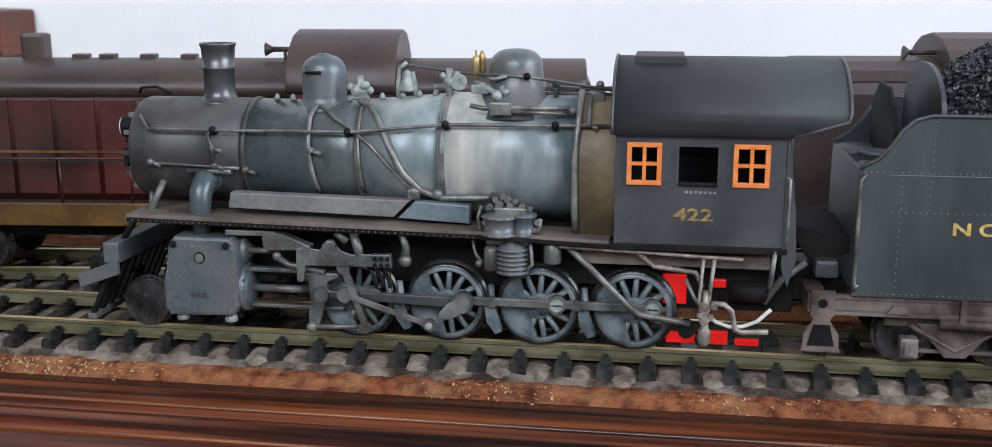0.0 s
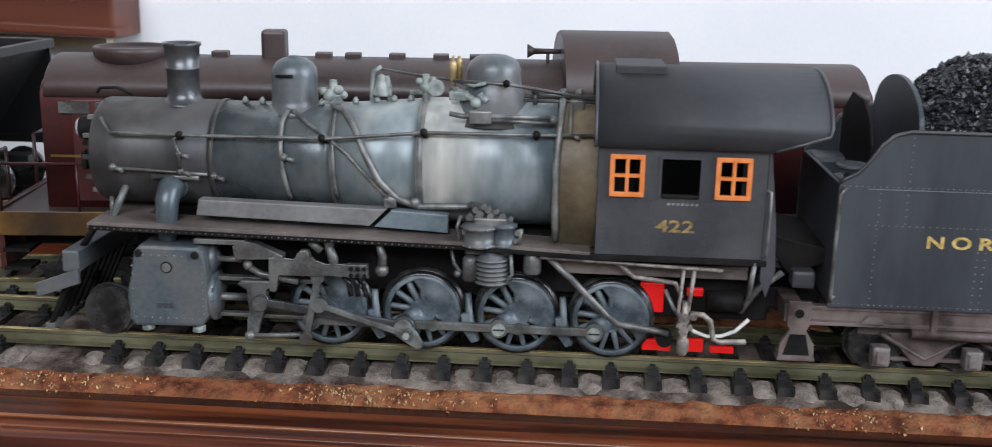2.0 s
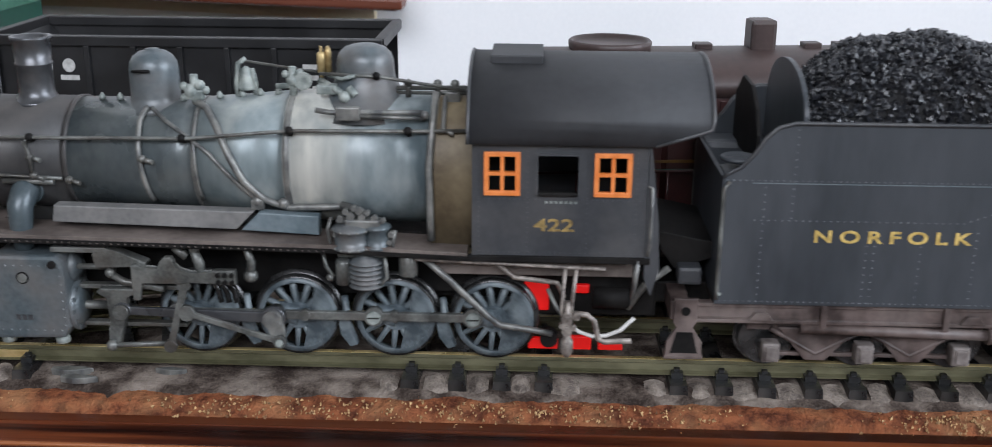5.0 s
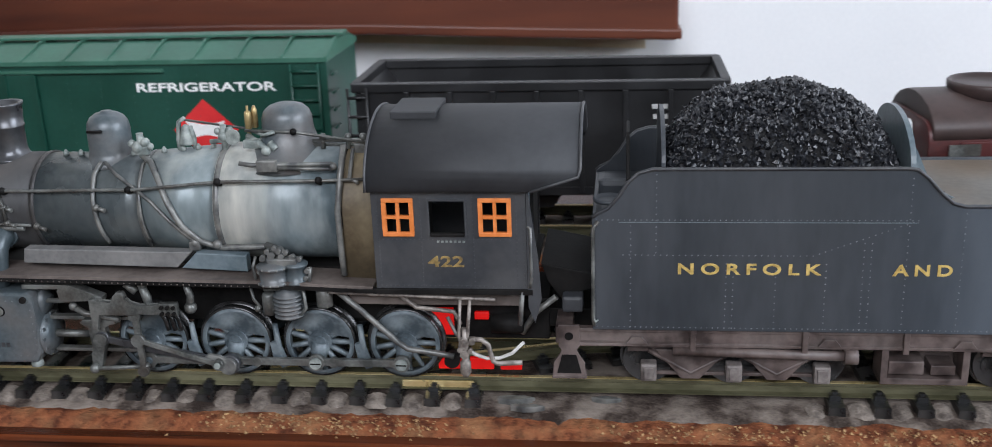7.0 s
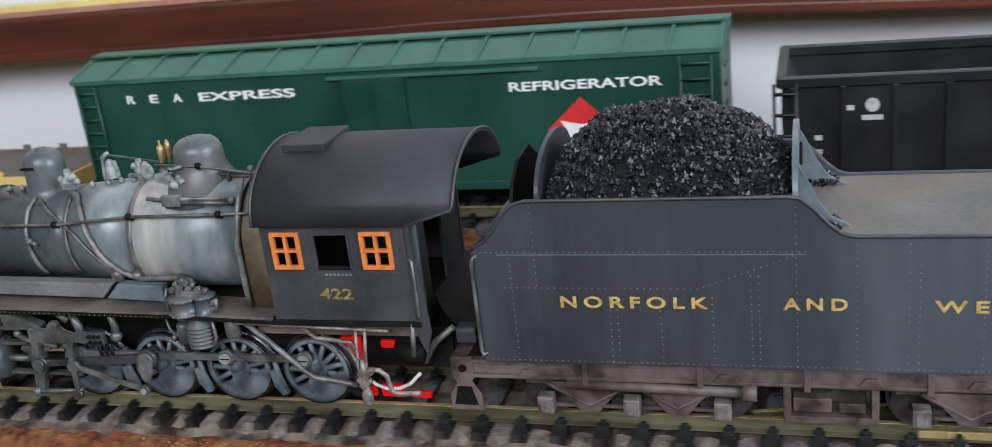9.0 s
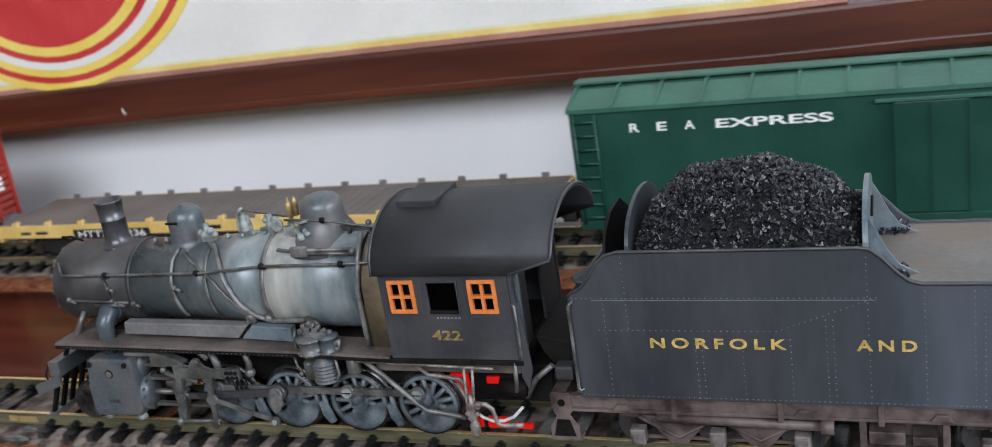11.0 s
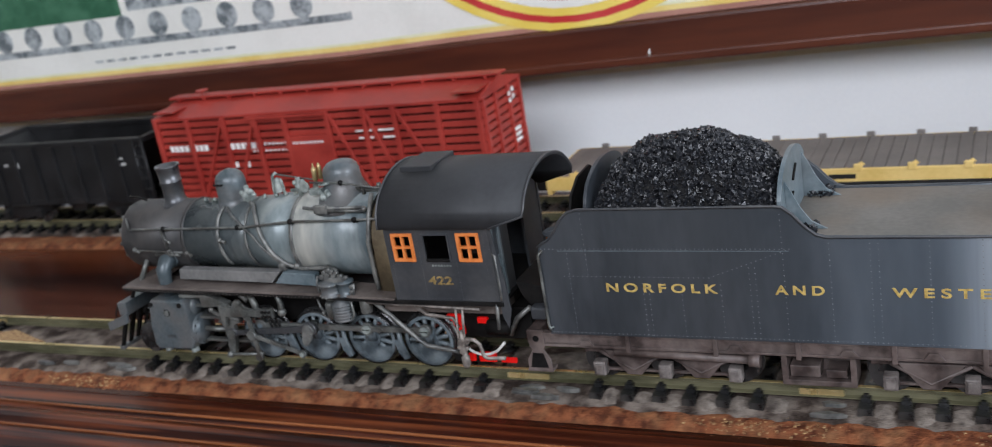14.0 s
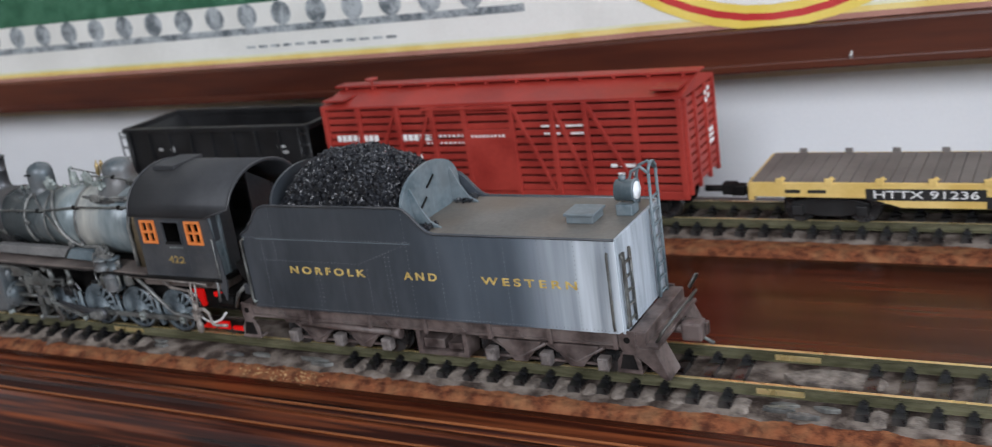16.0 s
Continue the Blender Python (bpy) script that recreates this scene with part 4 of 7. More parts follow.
def flat_car(x0, x1):
    L = x1 - x0
    h = L / 2
    hw = 21.0
    c = thing("flat_car", ((x0 + x1) / 2, REAR_Y, 0), "yellow flat car with bare grey-brown deck and hitches", "freight car", "rear train cars")
    n = 56
    for i in range(n):
        x = -h + L * i / n
        part("deck_plank", box(B(), x + 0.12, x + L / n - 0.12, -hw + 0.6, hw - 0.6, 18.2, 19.4, 0.12), M["flat_deck"], c)
    part("deck_base", box(B(), -h, h, -hw + 0.8, hw - 0.8, 16.6, 18.4), M["flat_deck"], c)
    for s in (-1, 1):
        bm = B()
        prism(bm, [(-h, 19.2), (h, 19.2), (h, 13.4), (h - 46, 13.4), (h - 58, 9.4), (-h + 58, 9.4), (-h + 46, 13.4), (-h, 13.4)], "y", s * hw - 0.8, s * hw + 0.8, 0.25)
        sill = part("side_sill", bm, M["flat_yellow"], c)
        for i in range(14):
            bm = B()
            x = -h + 12 + (L - 24) * i / 13
            box(bm, x - 1.6, x + 1.6, s * (hw + 0.4) - 0.8, s * (hw + 0.4) + 0.8, 18.2, 21.0, 0.4)
            if s < 0:
                tube(bm, [(x, s * hw, 20.4), (x + 1.2, s * hw, 21.4), (x + 2.2, s * hw, 20.4)], 0.45, 6)
            part("tie_down", bm, M["flat_yellow"] if s < 0 else M["flat_deck"], sill)
    board = part("number_board", box(B(), -h + 45, -h + 88, -hw - 0.95, -hw - 0.82, 12.4, 17.0), M["black"], c)
    words("number", "HTTX 91236", c, M["white"], -h + 48, -hw - 0.95, 13.3, 3.0, 37.5, "white reporting mark", bold=0.0)
    part("lower_panel", box(B(), -h + 88, h - 60, -hw - 0.95, -hw - 0.82, 9.6, 14.2), M["black"], c)
    bars("stencil_marks", c, M["black"], -hw - 0.83, ((-h + 14, -h + 20), (-h + 23, -h + 30)), 15.0, 16.4)
    bars("stencil_marks", c, M["black"], -hw - 0.83, ((-h + 104, -h + 112), (-h + 116, -h + 126)), 15.4, 17.2)
    bm = B()
    box(bm, -h + 2, h - 2, -4, 4, 8, 16.6)
    part("centre_sill", bm, M["black"], c)
    for s in (-1, 1):
        part("end_sill", box(B(), s * h - 1.2, s * h + 1.2, -hw, hw, 11.5, 19, 0.3), M["flat_yellow"], c)
    bm = B()
    tube(bm, [(-h - 3, -8, 17), (-h - 5, -8, 12), (-h - 6, -5, 7)], 0.5, 6)
    part("air_hose", bm, M["black"], c)
    car_truck(c, -h + 30, M["black"])
    car_truck(c, h - 30, M["black"])
    coupler(c, h, 1, M["gear_dark"])
    coupler(c, -h, -1, M["gear_dark"])


reefer(-655, -410)
hopper(-390, -274, [(-40, 39, 1.6, "b"), (-33.5, 39.6, 1.9, "o"), (-33.5, 36.2, 2.8, "b"), (38, 40, 2.4, "b"), (39, 37, 3.0, "b"), (40, 34, 1.8, "b"), (-48, 31, 1.0, "b"), (-48, 27, 1.0, "b")], SPUR_Y, SPUR_Z)
flat_car(-943, -670)
stock_car(-1151, -969)
hopper(-1288, -1163, [(-30, 36, 2.0, "o"), (-38, 36, 1.5, "b"), (45, 37, 2.4, "b"), (46, 34, 2.8, "b")])


def diesel(x0, x1):
    c = thing("diesel_locomotive", (0, MID_Y, 0), "weathered dark red diesel locomotive with brown roof and yellow sill", "locomotive")
    c.rotation_euler.z = math.atan(MID_SLOPE)
    hw = 15.5

    def hood(name, a, b, top, half, mat, ends=2.2):
        bm = B()
        r = 5.0
        prof = [(-half, 21)] + [(-half + r - r * math.cos(t), top - r + r * math.sin(t)) for t in (0, 0.4, 0.8, 1.2, 1.57)] + [(half - r + r * math.sin(t), top - r + r * math.cos(t)) for t in (0, 0.4, 0.8, 1.2, 1.57)] + [(half, 21)]
        prism(bm, prof, "x", a, b, 0.4)
        for f in bm.faces:
            f.smooth = abs(f.normal.x) < 0.3
        return part(name, bm, mat, c)
    long_hood = hood("long_hood", -232, -95, 55, hw, M["red_diesel"])
    bm = B()
    prof = [(-hw - 0.5, 50.8)] + [((hw + 0.5) * -math.cos(t), 51 + 9.5 * math.sin(t)) for t in (0.35, 0.6, 0.9, 1.25, 1.57, 1.9, 2.25, 2.55, 2.8)] + [(hw + 0.5, 50.8)]
    prism(bm, prof, "x", -231, -95, 0.4)
    part("hood_top", curved(bm), M["brown_diesel"], long_hood)
    short_hood = hood("short_hood", -66, -12, 55, hw, M["red_diesel"])
    bm = B()
    prism(bm, prof, "x", -66, -13, 0.4)
    part("hood_top", curved(bm), M["brown_diesel"], short_hood)
    bm = B()
    prof2 = [(-20, 21), (-20, 53)] + [(20 * -math.cos(t), 53 + 15 * math.sin(t)) for t in (0.25, 0.5, 0.8, 1.15, 1.57, 2.0, 2.35, 2.65, 2.9)] + [(20, 53), (20, 21)]
    prism(bm, prof2, "x", -95, -66, 0.5)
    cabin = part("cab", bm, M["red_diesel"], c)
    bm = B()
    prism(bm, [(-20.8, 52.4)] + [(20.8 * -math.cos(t), 53 + 15.7 * math.sin(t)) for t in (0.12, 0.3, 0.5, 0.8, 1.15, 1.57, 2.0, 2.35, 2.65, 2.84, 3.02)] + [(20.8, 52.4)], "x", -95.6, -65.4, 0.3)
    part("cab_roof", curved(bm), M["brown_diesel"], cabin)
    for x in (-92.5, -80.5):
        part("window", box(B(), x, x + 12, -20.6, -19.9, 40, 50, 0.4), M["dark"], cabin)
    # radiator fan housing, stack, horns
    bm = B()
    lathe(bm, [(10.0, 58.5), (10.4, 61.4), (10.4, 62.2), (10.0, 62.6), (9.4, 62.3), (9.2, 61.6), (0.1, 61.6)], (-211.5, 0, 0), "z", 32)
    part("fan_housing", bm, M["brown_diesel"], long_hood)
    bm = B()
    box(bm, -176.5, -170.0, -3.5, 3.5, 59, 67.5, 1.0)
    part("exhaust_pipe", bm, M["brown_diesel"], long_hood)
    bm = B()
    tube(bm, [(-94, -4, 63.2), (-102.6, -4, 63.2)], [0.6, 0.8], 8)
    tube(bm, [(-102.6, -4, 63.2), (-104.6, -4, 63.2)], [0.8, 2.0], 10)
    tube(bm, [(-99, -4, 58), (-99, -4, 63)], 0.5, 6)
    part("horn", bm, M["brown_diesel"], cabin)
    for x in (-140, -128, -118, -152, -160, -188):
        part("roof_fitting", box(B(), x - 2.2, x + 2.2, -2, 2, 60, 61.6, 0.3), M["brown_diesel"], long_hood)
    for i in range(10):
        x = -224 + i * 12.4
        part("hood_door", box(B(), x, x + 11, -hw - 0.5, -hw - 0.02, 23, 50, 0.25), M["red_diesel"], long_hood)
    bm = B()
    for i in range(26):
        box(bm, -232.6, -232.1, -8 + 0.62 * i, -7.7 + 0.62 * i, 28, 45)
    part("grille", bm, M["dark"], long_hood)
    # yellow bands and number board
    for z0, z1, m in ((34.8, 35.5, "yellow"), (32.6, 33.2, "green")):
        part("band", box(B(), -230, -100, -hw - 0.75, -hw - 0.55, z0, z1), M[m], long_hood, "thin painted stripe")
    part("number_board", box(B(), -227, -219, -hw - 1.0, -hw - 0.6, 46.5, 49.5), M["gear"], long_hood)
    part("walkway", box(B(), -243, -2, -21, 21, 19.4, 21.2, 0.3), M["brown_diesel"], c)
    part("sill", box(B(), -243, -2, -21.4, -20.6, 14.8, 21.4, 0.3), M["yellow"], c, "yellow painted side sill")
    part("frame", box(B(), -240, -5, -12, 12, 10, 19), M["gear_dark"], c)
    for x in (-243.2, -1.8):
        part("pilot", box(B(), x - 0.8, x + 0.8, -20, 20, 5, 22, 0.3), M["red_diesel"], c)
    bm = B()
    for x in (-242, -222, -200, -180, -160, -140, -120, -102):
        tube(bm, [(x, -21, 20), (x, -21, 34)], 0.4, 6)
    tube(bm, [(-242, -21, 34), (-102, -21, 34)], 0.4, 6)
    part("handrail", bm, M["red_diesel"], c)
    bm = B()
    for y in (-19, -10, 10, 19):
        tube(bm, [(-244, y, 20), (-244, y, 36)], 0.5, 6)
    tube(bm, [(-244, -19, 36), (-244, -10, 36)], 0.5, 6)
    tube(bm, [(-244, 10, 36), (-244, 19, 36)], 0.5, 6)
    part("end_railing", bm, M["red_diesel"], c)
    for y in (-17, 17):
        for k in range(3):
            part("step", box(B(), -243, -236, y - 3.5, y + 3.5, 5 + 5 * k, 6 + 5 * k), M["gear_dark"], c)
    bm = B()
    lathe(bm, [(2.6, -0.8), (2.6, 0.6), (2.0, 0.9)], (-233, -2.8, 51), "x", 16)
    lathe(bm, [(2.6, -0.8), (2.6, 0.6), (2.0, 0.9)], (-233, 2.8, 51), "x", 16)
    part("headlight", bm, M["lens"], long_hood)
    part("fuel_tank", box(B(), -140, -104, -18, 18, 6, 16, 1.5), M["gear_dark"], c)
    car_truck(c, -200, M["gear_dark"])
    car_truck(c, -45, M["gear_dark"])
    coupler(c, -243, -1, M["gear_dark"])


diesel(-243, -2)


def second_diesel():
    """Another hood unit on the middle track, only its nose and cab come into view."""
    c = thing("diesel_locomotive", (0, MID_Y, 0), "brown-roofed diesel locomotive with yellow nose behind the tender", "locomotive")
    c.rotation_euler.z = math.atan(MID_SLOPE)
    c.location += Vector((8.0, 8.0 * MID_SLOPE, 0)) * U
    hw = 15.5
    prof = [(-hw, 21), (-hw, 52)] + [(hw * -math.cos(t), 52 + 9.0 * math.sin(t)) for t in (0.35, 0.7, 1.1, 1.57, 2.0, 2.45, 2.8)] + [(hw, 52), (hw, 21)]
    nose = part("hood", prism(B(), prof, "x", 36, 76, 0.5), M["brown_diesel"], c)
    part("nose_panel", box(B(), 35.6, 35.95, -12, 12, 27, 46, 0.1), M["yellow"], c, "yellow painted nose panel")
    part("nose_top", prism(B(), [(y * 1.02, z + 0.4) for y, z in prof[2:-2]], "x", 36.5, 76, 0.2), M["brown_diesel"], nose)
    part("rear_hood", prism(B(), prof, "x", 112, 200, 0.5), M["brown_diesel"], c)
    prof2 = [(-20, 21), (-20, 53)] + [(20 * -math.cos(t), 53 + 15 * math.sin(t)) for t in (0.25, 0.5, 0.8, 1.15, 1.57, 2.0, 2.35, 2.65, 2.9)] + [(20, 53), (20, 21)]
    cabin = part("cab", prism(B(), prof2, "x", 76, 112, 0.5), M["brown_diesel"], c)
    for x in (80, 96):
        part("window", box(B(), x, x + 12, -20.6, -19.9, 40, 50, 0.4), M["dark"], cabin)
    bm = B()
    tube(bm, [(77, -4, 62.6), (69, -4, 62.6)], [0.6, 0.8], 8)
    tube(bm, [(69, -4, 62.6), (67.4, -4, 62.6)], [0.8, 2.0], 10)
    part("horn", bm, M["brown_diesel"], cabin)
    part("walkway", box(B(), 24, 210, -20.6, 20.6, 19.4, 21.2, 0.3), M["brown_diesel"], c)
    part("frame", box(B(), 26, 206, -12, 12, 10, 19.3), M["gear_dark"], c)
    part("pilot", box(B(), 22.6, 24.0, -20, 20, 5, 22, 0.3), M["brown_diesel"], c)
    for y in (-17, 17):
        part("end_railing", tube(B(), [(24.6, y - 3, 20.8), (24.6, y - 3, 35), (24.6, y + 3, 35), (24.6, y + 3, 20.8)], 0.5, 6), M["brown_diesel"], c)
    part("fuel_tank", box(B(), 96, 136, -18, 18, 6, 16, 1.5), M["gear_dark"], c)
    car_truck(c, 60, M["gear_dark"])
    car_truck(c, 172, M["gear_dark"])


second_diesel()


def model_box():
    """The long printed carton that stands on the upper shelf."""
    c = thing("model_train_box", (0, 0, 0), "white model train carton with red, yellow and green edge stripes", "box")
    part("carton", box(B(), -1600, -560, 204, 228, 64.3, 190, 0.8), M["box_white"], c)
    y = 203.9
    for z0, z1, m in ((64.5, 67.0, "box_brown"), (67.0, 69.6, "box_gold"), (69.6, 71.0, "box_cream")):
        part("edge_stripe", box(B(), -1600, -560, y - 0.1, y, z0, z1), M[m], c)
    # scrolled emblem: red field in golden ribs
    bm = B()
    cx, cz = -950.0, 118.0
    n = 40
    def oval(rx, rz):
        return [(cx + rx * math.cos(2 * math.pi * i / n), cz + rz * math.sin(2 * math.pi * i / n) * (1 - 0.10 * math.cos(4 * math.pi * i / n))) for i in range(n)]
    for k, (rx, rz, m) in enumerate(((92, 50, "box_yellow"), (86, 46.5, "box_red"), (81, 43.5, "box_yellow"), (75, 40, "box_white"), (68, 36.5, "box_red"), (63, 33.5, "box_yellow"), (56, 29, "box_red"))):
        bm = B()
        prism(bm, oval(rx, rz), "y", y - 0.3 - 0.12 * k, y - 0.16 - 0.12 * k)
        part("emblem_ring", bm, M[m], c, "gold and red scroll emblem" if k == 0 else "")
    # printed picture of a locomotive: rails, wheels, body in plain shapes
    part("picture_ground", box(B(), -1500, -1075, y - 0.1, y, 83, 87), M["box_grey"], c)
    for i in range(16):
        part("picture_wheel", lathe(B(), [(7, -0.1), (7, 0.1)], (-1480 + 25 * i, y - 0.15, 94), "y", 20), M["box_grey"], c)
    part("picture_body", box(B(), -1490, -1230, y - 0.1, y, 101, 128), M["box_green"], c)
    part("picture_boiler", box(B(), -1225, -1090, y - 0.1, y, 103, 122), M["box_grey"], c)
    bars("caption_bars", c, M["box_grey"], y, [(-1260 + 9 * i, -1260 + 9 * i + 6.5) for i in range(12)], 75.0, 76.4)


model_box()
for ob_ in bpy.data.objects["model_train_box"].children:
    lean(ob_)


# ---- the steam engine ----
HW = 19.7            # half width of cab and tender
WHEEL_R = 9.2
ROLL_R = 8.676
CRANK = 4.6
DRIVERS = (-60.3, -38.7, -17.1, 4.5)
MAIN_PIN = 1         # the driver that takes the main rod


def run_at(t):
    """Distance run at t, smooth through the rows of RUN."""
    pts = RUN
    for i in range(len(pts) - 1):
        if t <= pts[i + 1][0]:
            break
    t0, d0 = pts[i]
    t1, d1 = pts[i + 1]
    tp, dp = pts[max(i - 1, 0)]
    tn, dn = pts[min(i + 2, len(pts) - 1)]
    h = t1 - t0
    m0 = (d1 - dp) / (t1 - tp) if i else (d1 - d0) / h
    m1 = (dn - d0) / (tn - t0)
    s = (t - t0) / h
    return (2 * s**3 - 3 * s**2 + 1) * d0 + (s**3 - 2 * s**2 + s) * h * m0 + (3 * s**2 - 2 * s**3) * d1 + (s**3 - s**2) * h * m1


engine = thing("steam_locomotive", (0, TRACK_Y, 0), "weathered grey-black steam locomotive with orange cab windows", "locomotive")
ZC = 42.3

# boiler shell
bm = B()
lathe(bm, [(11.0, -116.4), (12.1, -115.9), (12.45, -115.0), (12.45, -87.6)], (0, 0, ZC), "x", 56)
smokebox = part("smokebox", bm, M["smokebox"], engine, "dark grey dusty smokebox")
bm = B()
lathe(bm, [(12.3, -87.6), (12.3, -63.5), (12.5, -60.0)], (0, 0, ZC), "x", 56)
part("boiler_course", bm, M["boiler_dark"], engine)
bm = B()
lathe(bm, [(12.5, -60.0), (14.2, -40.2)], (0, 0, ZC + 0.1), "x", 56)
part("boiler_course", bm, M["boiler"], engine)
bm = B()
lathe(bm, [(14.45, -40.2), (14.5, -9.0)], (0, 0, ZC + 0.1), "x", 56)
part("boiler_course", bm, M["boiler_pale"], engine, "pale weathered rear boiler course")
bm = B()
prism(bm, [(-14.3, 26.5), (14.3, 26.5)] + [(14.3 * math.cos(a), ZC + 0.3 + 14.3 * math.sin(a)) for a in (math.pi * i / 20 for i in range(21))], "x", -9.0, 0.0, 0.3)
for f in bm.faces:
    f.smooth = abs(f.normal.x) < 0.5
part("firebox", bm, M["firebox"], engine, "rusty brown firebox wrapper")
for x, r, w in ((-87.4, 12.65, 0.55), (-59.6, 12.72, 0.55), (-39.4, 14.75, 0.75)):
    bm = B()
    lathe(bm, [(r - 0.3, x - w), (r, x - w * 0.8), (r, x + w * 0.8), (r - 0.3, x + w)], (0, 0, ZC + 0.05), "x", 56)
    part("boiler_band", bm, M["pipe"] if x > -80 else M["smokebox"], engine)
bm = B()
lathe(bm, [(14.62, -9.3), (14.62, -8.4)], (0, 0, ZC + 0.1), "x", 56)
part("boiler_band", bm, M["gear_dark"], engine)
# studs along the crown
for x in (-82, -78, -64, -56, -51, -47, -43):
    part("washout_plug", lathe(B(), [(0.8, 0), (0.7, 0.8), (0.2, 1.5)], (x, -1.6, ZC + (12.2 if x < -60 else 12.5 + (x + 60) * 0.085)), "z", 8), M["pale"], engine)
# smokebox front
bm = B()
lathe(bm, [(0.1, -119.2), (3, -119.0), (7.5, -117.9), (9.6, -116.9), (10.2, -116.3)], (0, 0, ZC), "x", 40)
front = part("smokebox_door", bm, M["smokebox"], engine)
bm = B()
for i in range(14):
    a = 2 * math.pi * i / 14
    box(bm, -117.6, -116.2, 11.0 * math.cos(a) - 0.5, 11.0 * math.cos(a) + 0.5, ZC + 11.0 * math.sin(a) - 0.5, ZC + 11.0 * math.sin(a) + 0.5)
part("door_dog", bm, M["gear"], front)
bm = B()
lathe(bm, [(2.6, -122.6), (2.9, -122.2), (2.9, -119.2), (1.5, -118.6)], (0, 0, 47.2), "x", 20)
lamp = part("headlight", bm, M["gear_dark"], engine)
bm = B()
lathe(bm, [(2.3, -123.0), (2.4, -122.5)], (0, 0, 47.2), "x", 20)
part("headlight_lens", bm, M["lens"], lamp, "clear headlight lens")
part("headlight_bracket", box(B(), -121.5, -117, -2.6, 2.6, 43.2, 44.4, 0.2), M["gear_dark"], engine)
plate = part("number_plate", box(B(), -121.6, -120.4, -3.8, 3.8, 37.6, 42.2, 0.4), M["gear_dark"], engine)
bm = B()
for i in range(3):
    box(bm, -121.75, -121.62, -2.4 + i * 1.7, -1.2 + i * 1.7, 39.0, 41.0)
part("plate_bars", bm, M["gold"], plate)
# chimney
bm = B()
lathe(bm, [(5.7, 53.4), (4.9, 54.0), (4.1, 54.9), (3.7, 56.2), (3.7, 61.6), (3.95, 61.75), (3.95, 62.2), (3.75, 62.35), (4.05, 66.9), (4.4, 67.3), (4.4, 67.9), (4.0, 67.9), (3.3, 67.6), (3.2, 60.0)], (-97.1, 0, 0), "z", 36)
part("chimney", bm, M["stack"], engine, "straight graphite-grey chimney with rim")
# domes
bm = B()
lathe(bm, [(7.6, 52.2), (6.4, 53.2), (5.5, 54.4), (5.3, 55.5), (5.3, 61.0), (5.05, 62.6), (4.2, 64.0), (2.9, 64.9), (1.5, 65.2), (1.4, 65.5), (0.1, 65.6)], (-70.6, 0, 0), "z", 40)
dome = part("sand_dome", bm, M["dome"], engine, "blue-grey sand dome")
bm = B()
tube(bm, [(-73.5, -5.6, 61.4), (-69.6, -5.8, 61.5)], 0.35, 6)
part("dome_grip", bm, M["gear_dark"], dome)
bm = B()
lathe(bm, [(12.2, 52.0), (10.2, 54.0), (8.4, 56.4), (7.0, 58.6), (6.35, 60.6), (6.2, 62.4), (6.1, 63.8), (5.6, 65.2), (4.3, 66.4), (2.6, 67.0), (0.1, 67.2)], (-24.2, 0, 0), "z", 44)
part("steam_dome", bm, M["dome"], engine, "blue-grey steam dome with flared skirt")
# steam dome fittings: whistle, safety valves, levers
bm = B()
lathe(bm, [(0.5, 57.5), (0.5, 61.0), (0.9, 61.2), (0.9, 65.0), (0.7, 65.4), (0.3, 65.6), (0.3, 66.8)], (-33.4, -2.0, 0), "z", 12)
lathe(bm, [(0.5, 61), (0.8, 61.2), (0.8, 65.3), (0.3, 66.6)], (-32.2, -0.6, 0), "z", 12)
part("whistle", bm, M["brass"], engine, "brass whistle")
bm = B()
tube(bm, [(-33.5, -3.0, 59.5), (-30, -6.0, 58.5), (-27.5, -7.6, 57.2)], 0.8, 8)
box(bm, -33.8, -29.6, -6.6, -3.8, 57.2, 59.2, 0.3)
ball(bm, (-27.6, -7.8, 57.0), 1.3, 10)
tube(bm, [(-31.4, -5.2, 61.2), (-28.2, -6.6, 60.6), (-25.5, -6.9, 61.4)], 0.45, 6)
tube(bm, [(-26.8, -7.0, 58.8), (-25.2, -7.6, 57.2)], 0.9, 8)
part("dome_valve", bm, M["pale"], engine)
bm = B()
tube(bm, [(-33, -6.2, 61.6), (-20.8, -6.4, 61.2), (-1, -7.0, 58.4)], 0.38, 6)
part("operating_rod", bm, M["gear"], engine)
bm = B()
ball(bm, (-20.9, -6.5, 61.3), 0.9, 10)
part("rod_knob", bm, M["gear_dark"], engine)
# bell
bm = B()
lathe(bm, [(2.1, 57.0), (1.95, 57.6), (1.35, 59.6), (1.1, 61.4), (0.2, 62.0)], (-50.2, -0.5, 0), "z", 18)
bell = part("bell", bm, M["pale"], engine, "pale dusty bell")
bm = B()
tube(bm, [(-52.2, -0.5, 54.5), (-52.4, -0.5, 58), (-51.8, -0.5, 62.6), (-50.2, -0.5, 63.6)], 0.6, 6)
tube(bm, [(-48.4, -0.5, 54.5), (-48.3, -0.5, 58.5), (-49, -0.5, 61.5)], 0.6, 6)
box(bm, -52.6, -47.8, -1.6, 0.6, 54.2, 55.4, 0.3)
part("bell_frame", bm, M["pale"], bell)
bm = B()
tube(bm, [(-51.5, -0.5, 63.3), (-38.5, -1.4, 61.6), (-33, -2.2, 61.2)], 0.3, 6)
part("bell_cord", bm, M["gear"], engine)
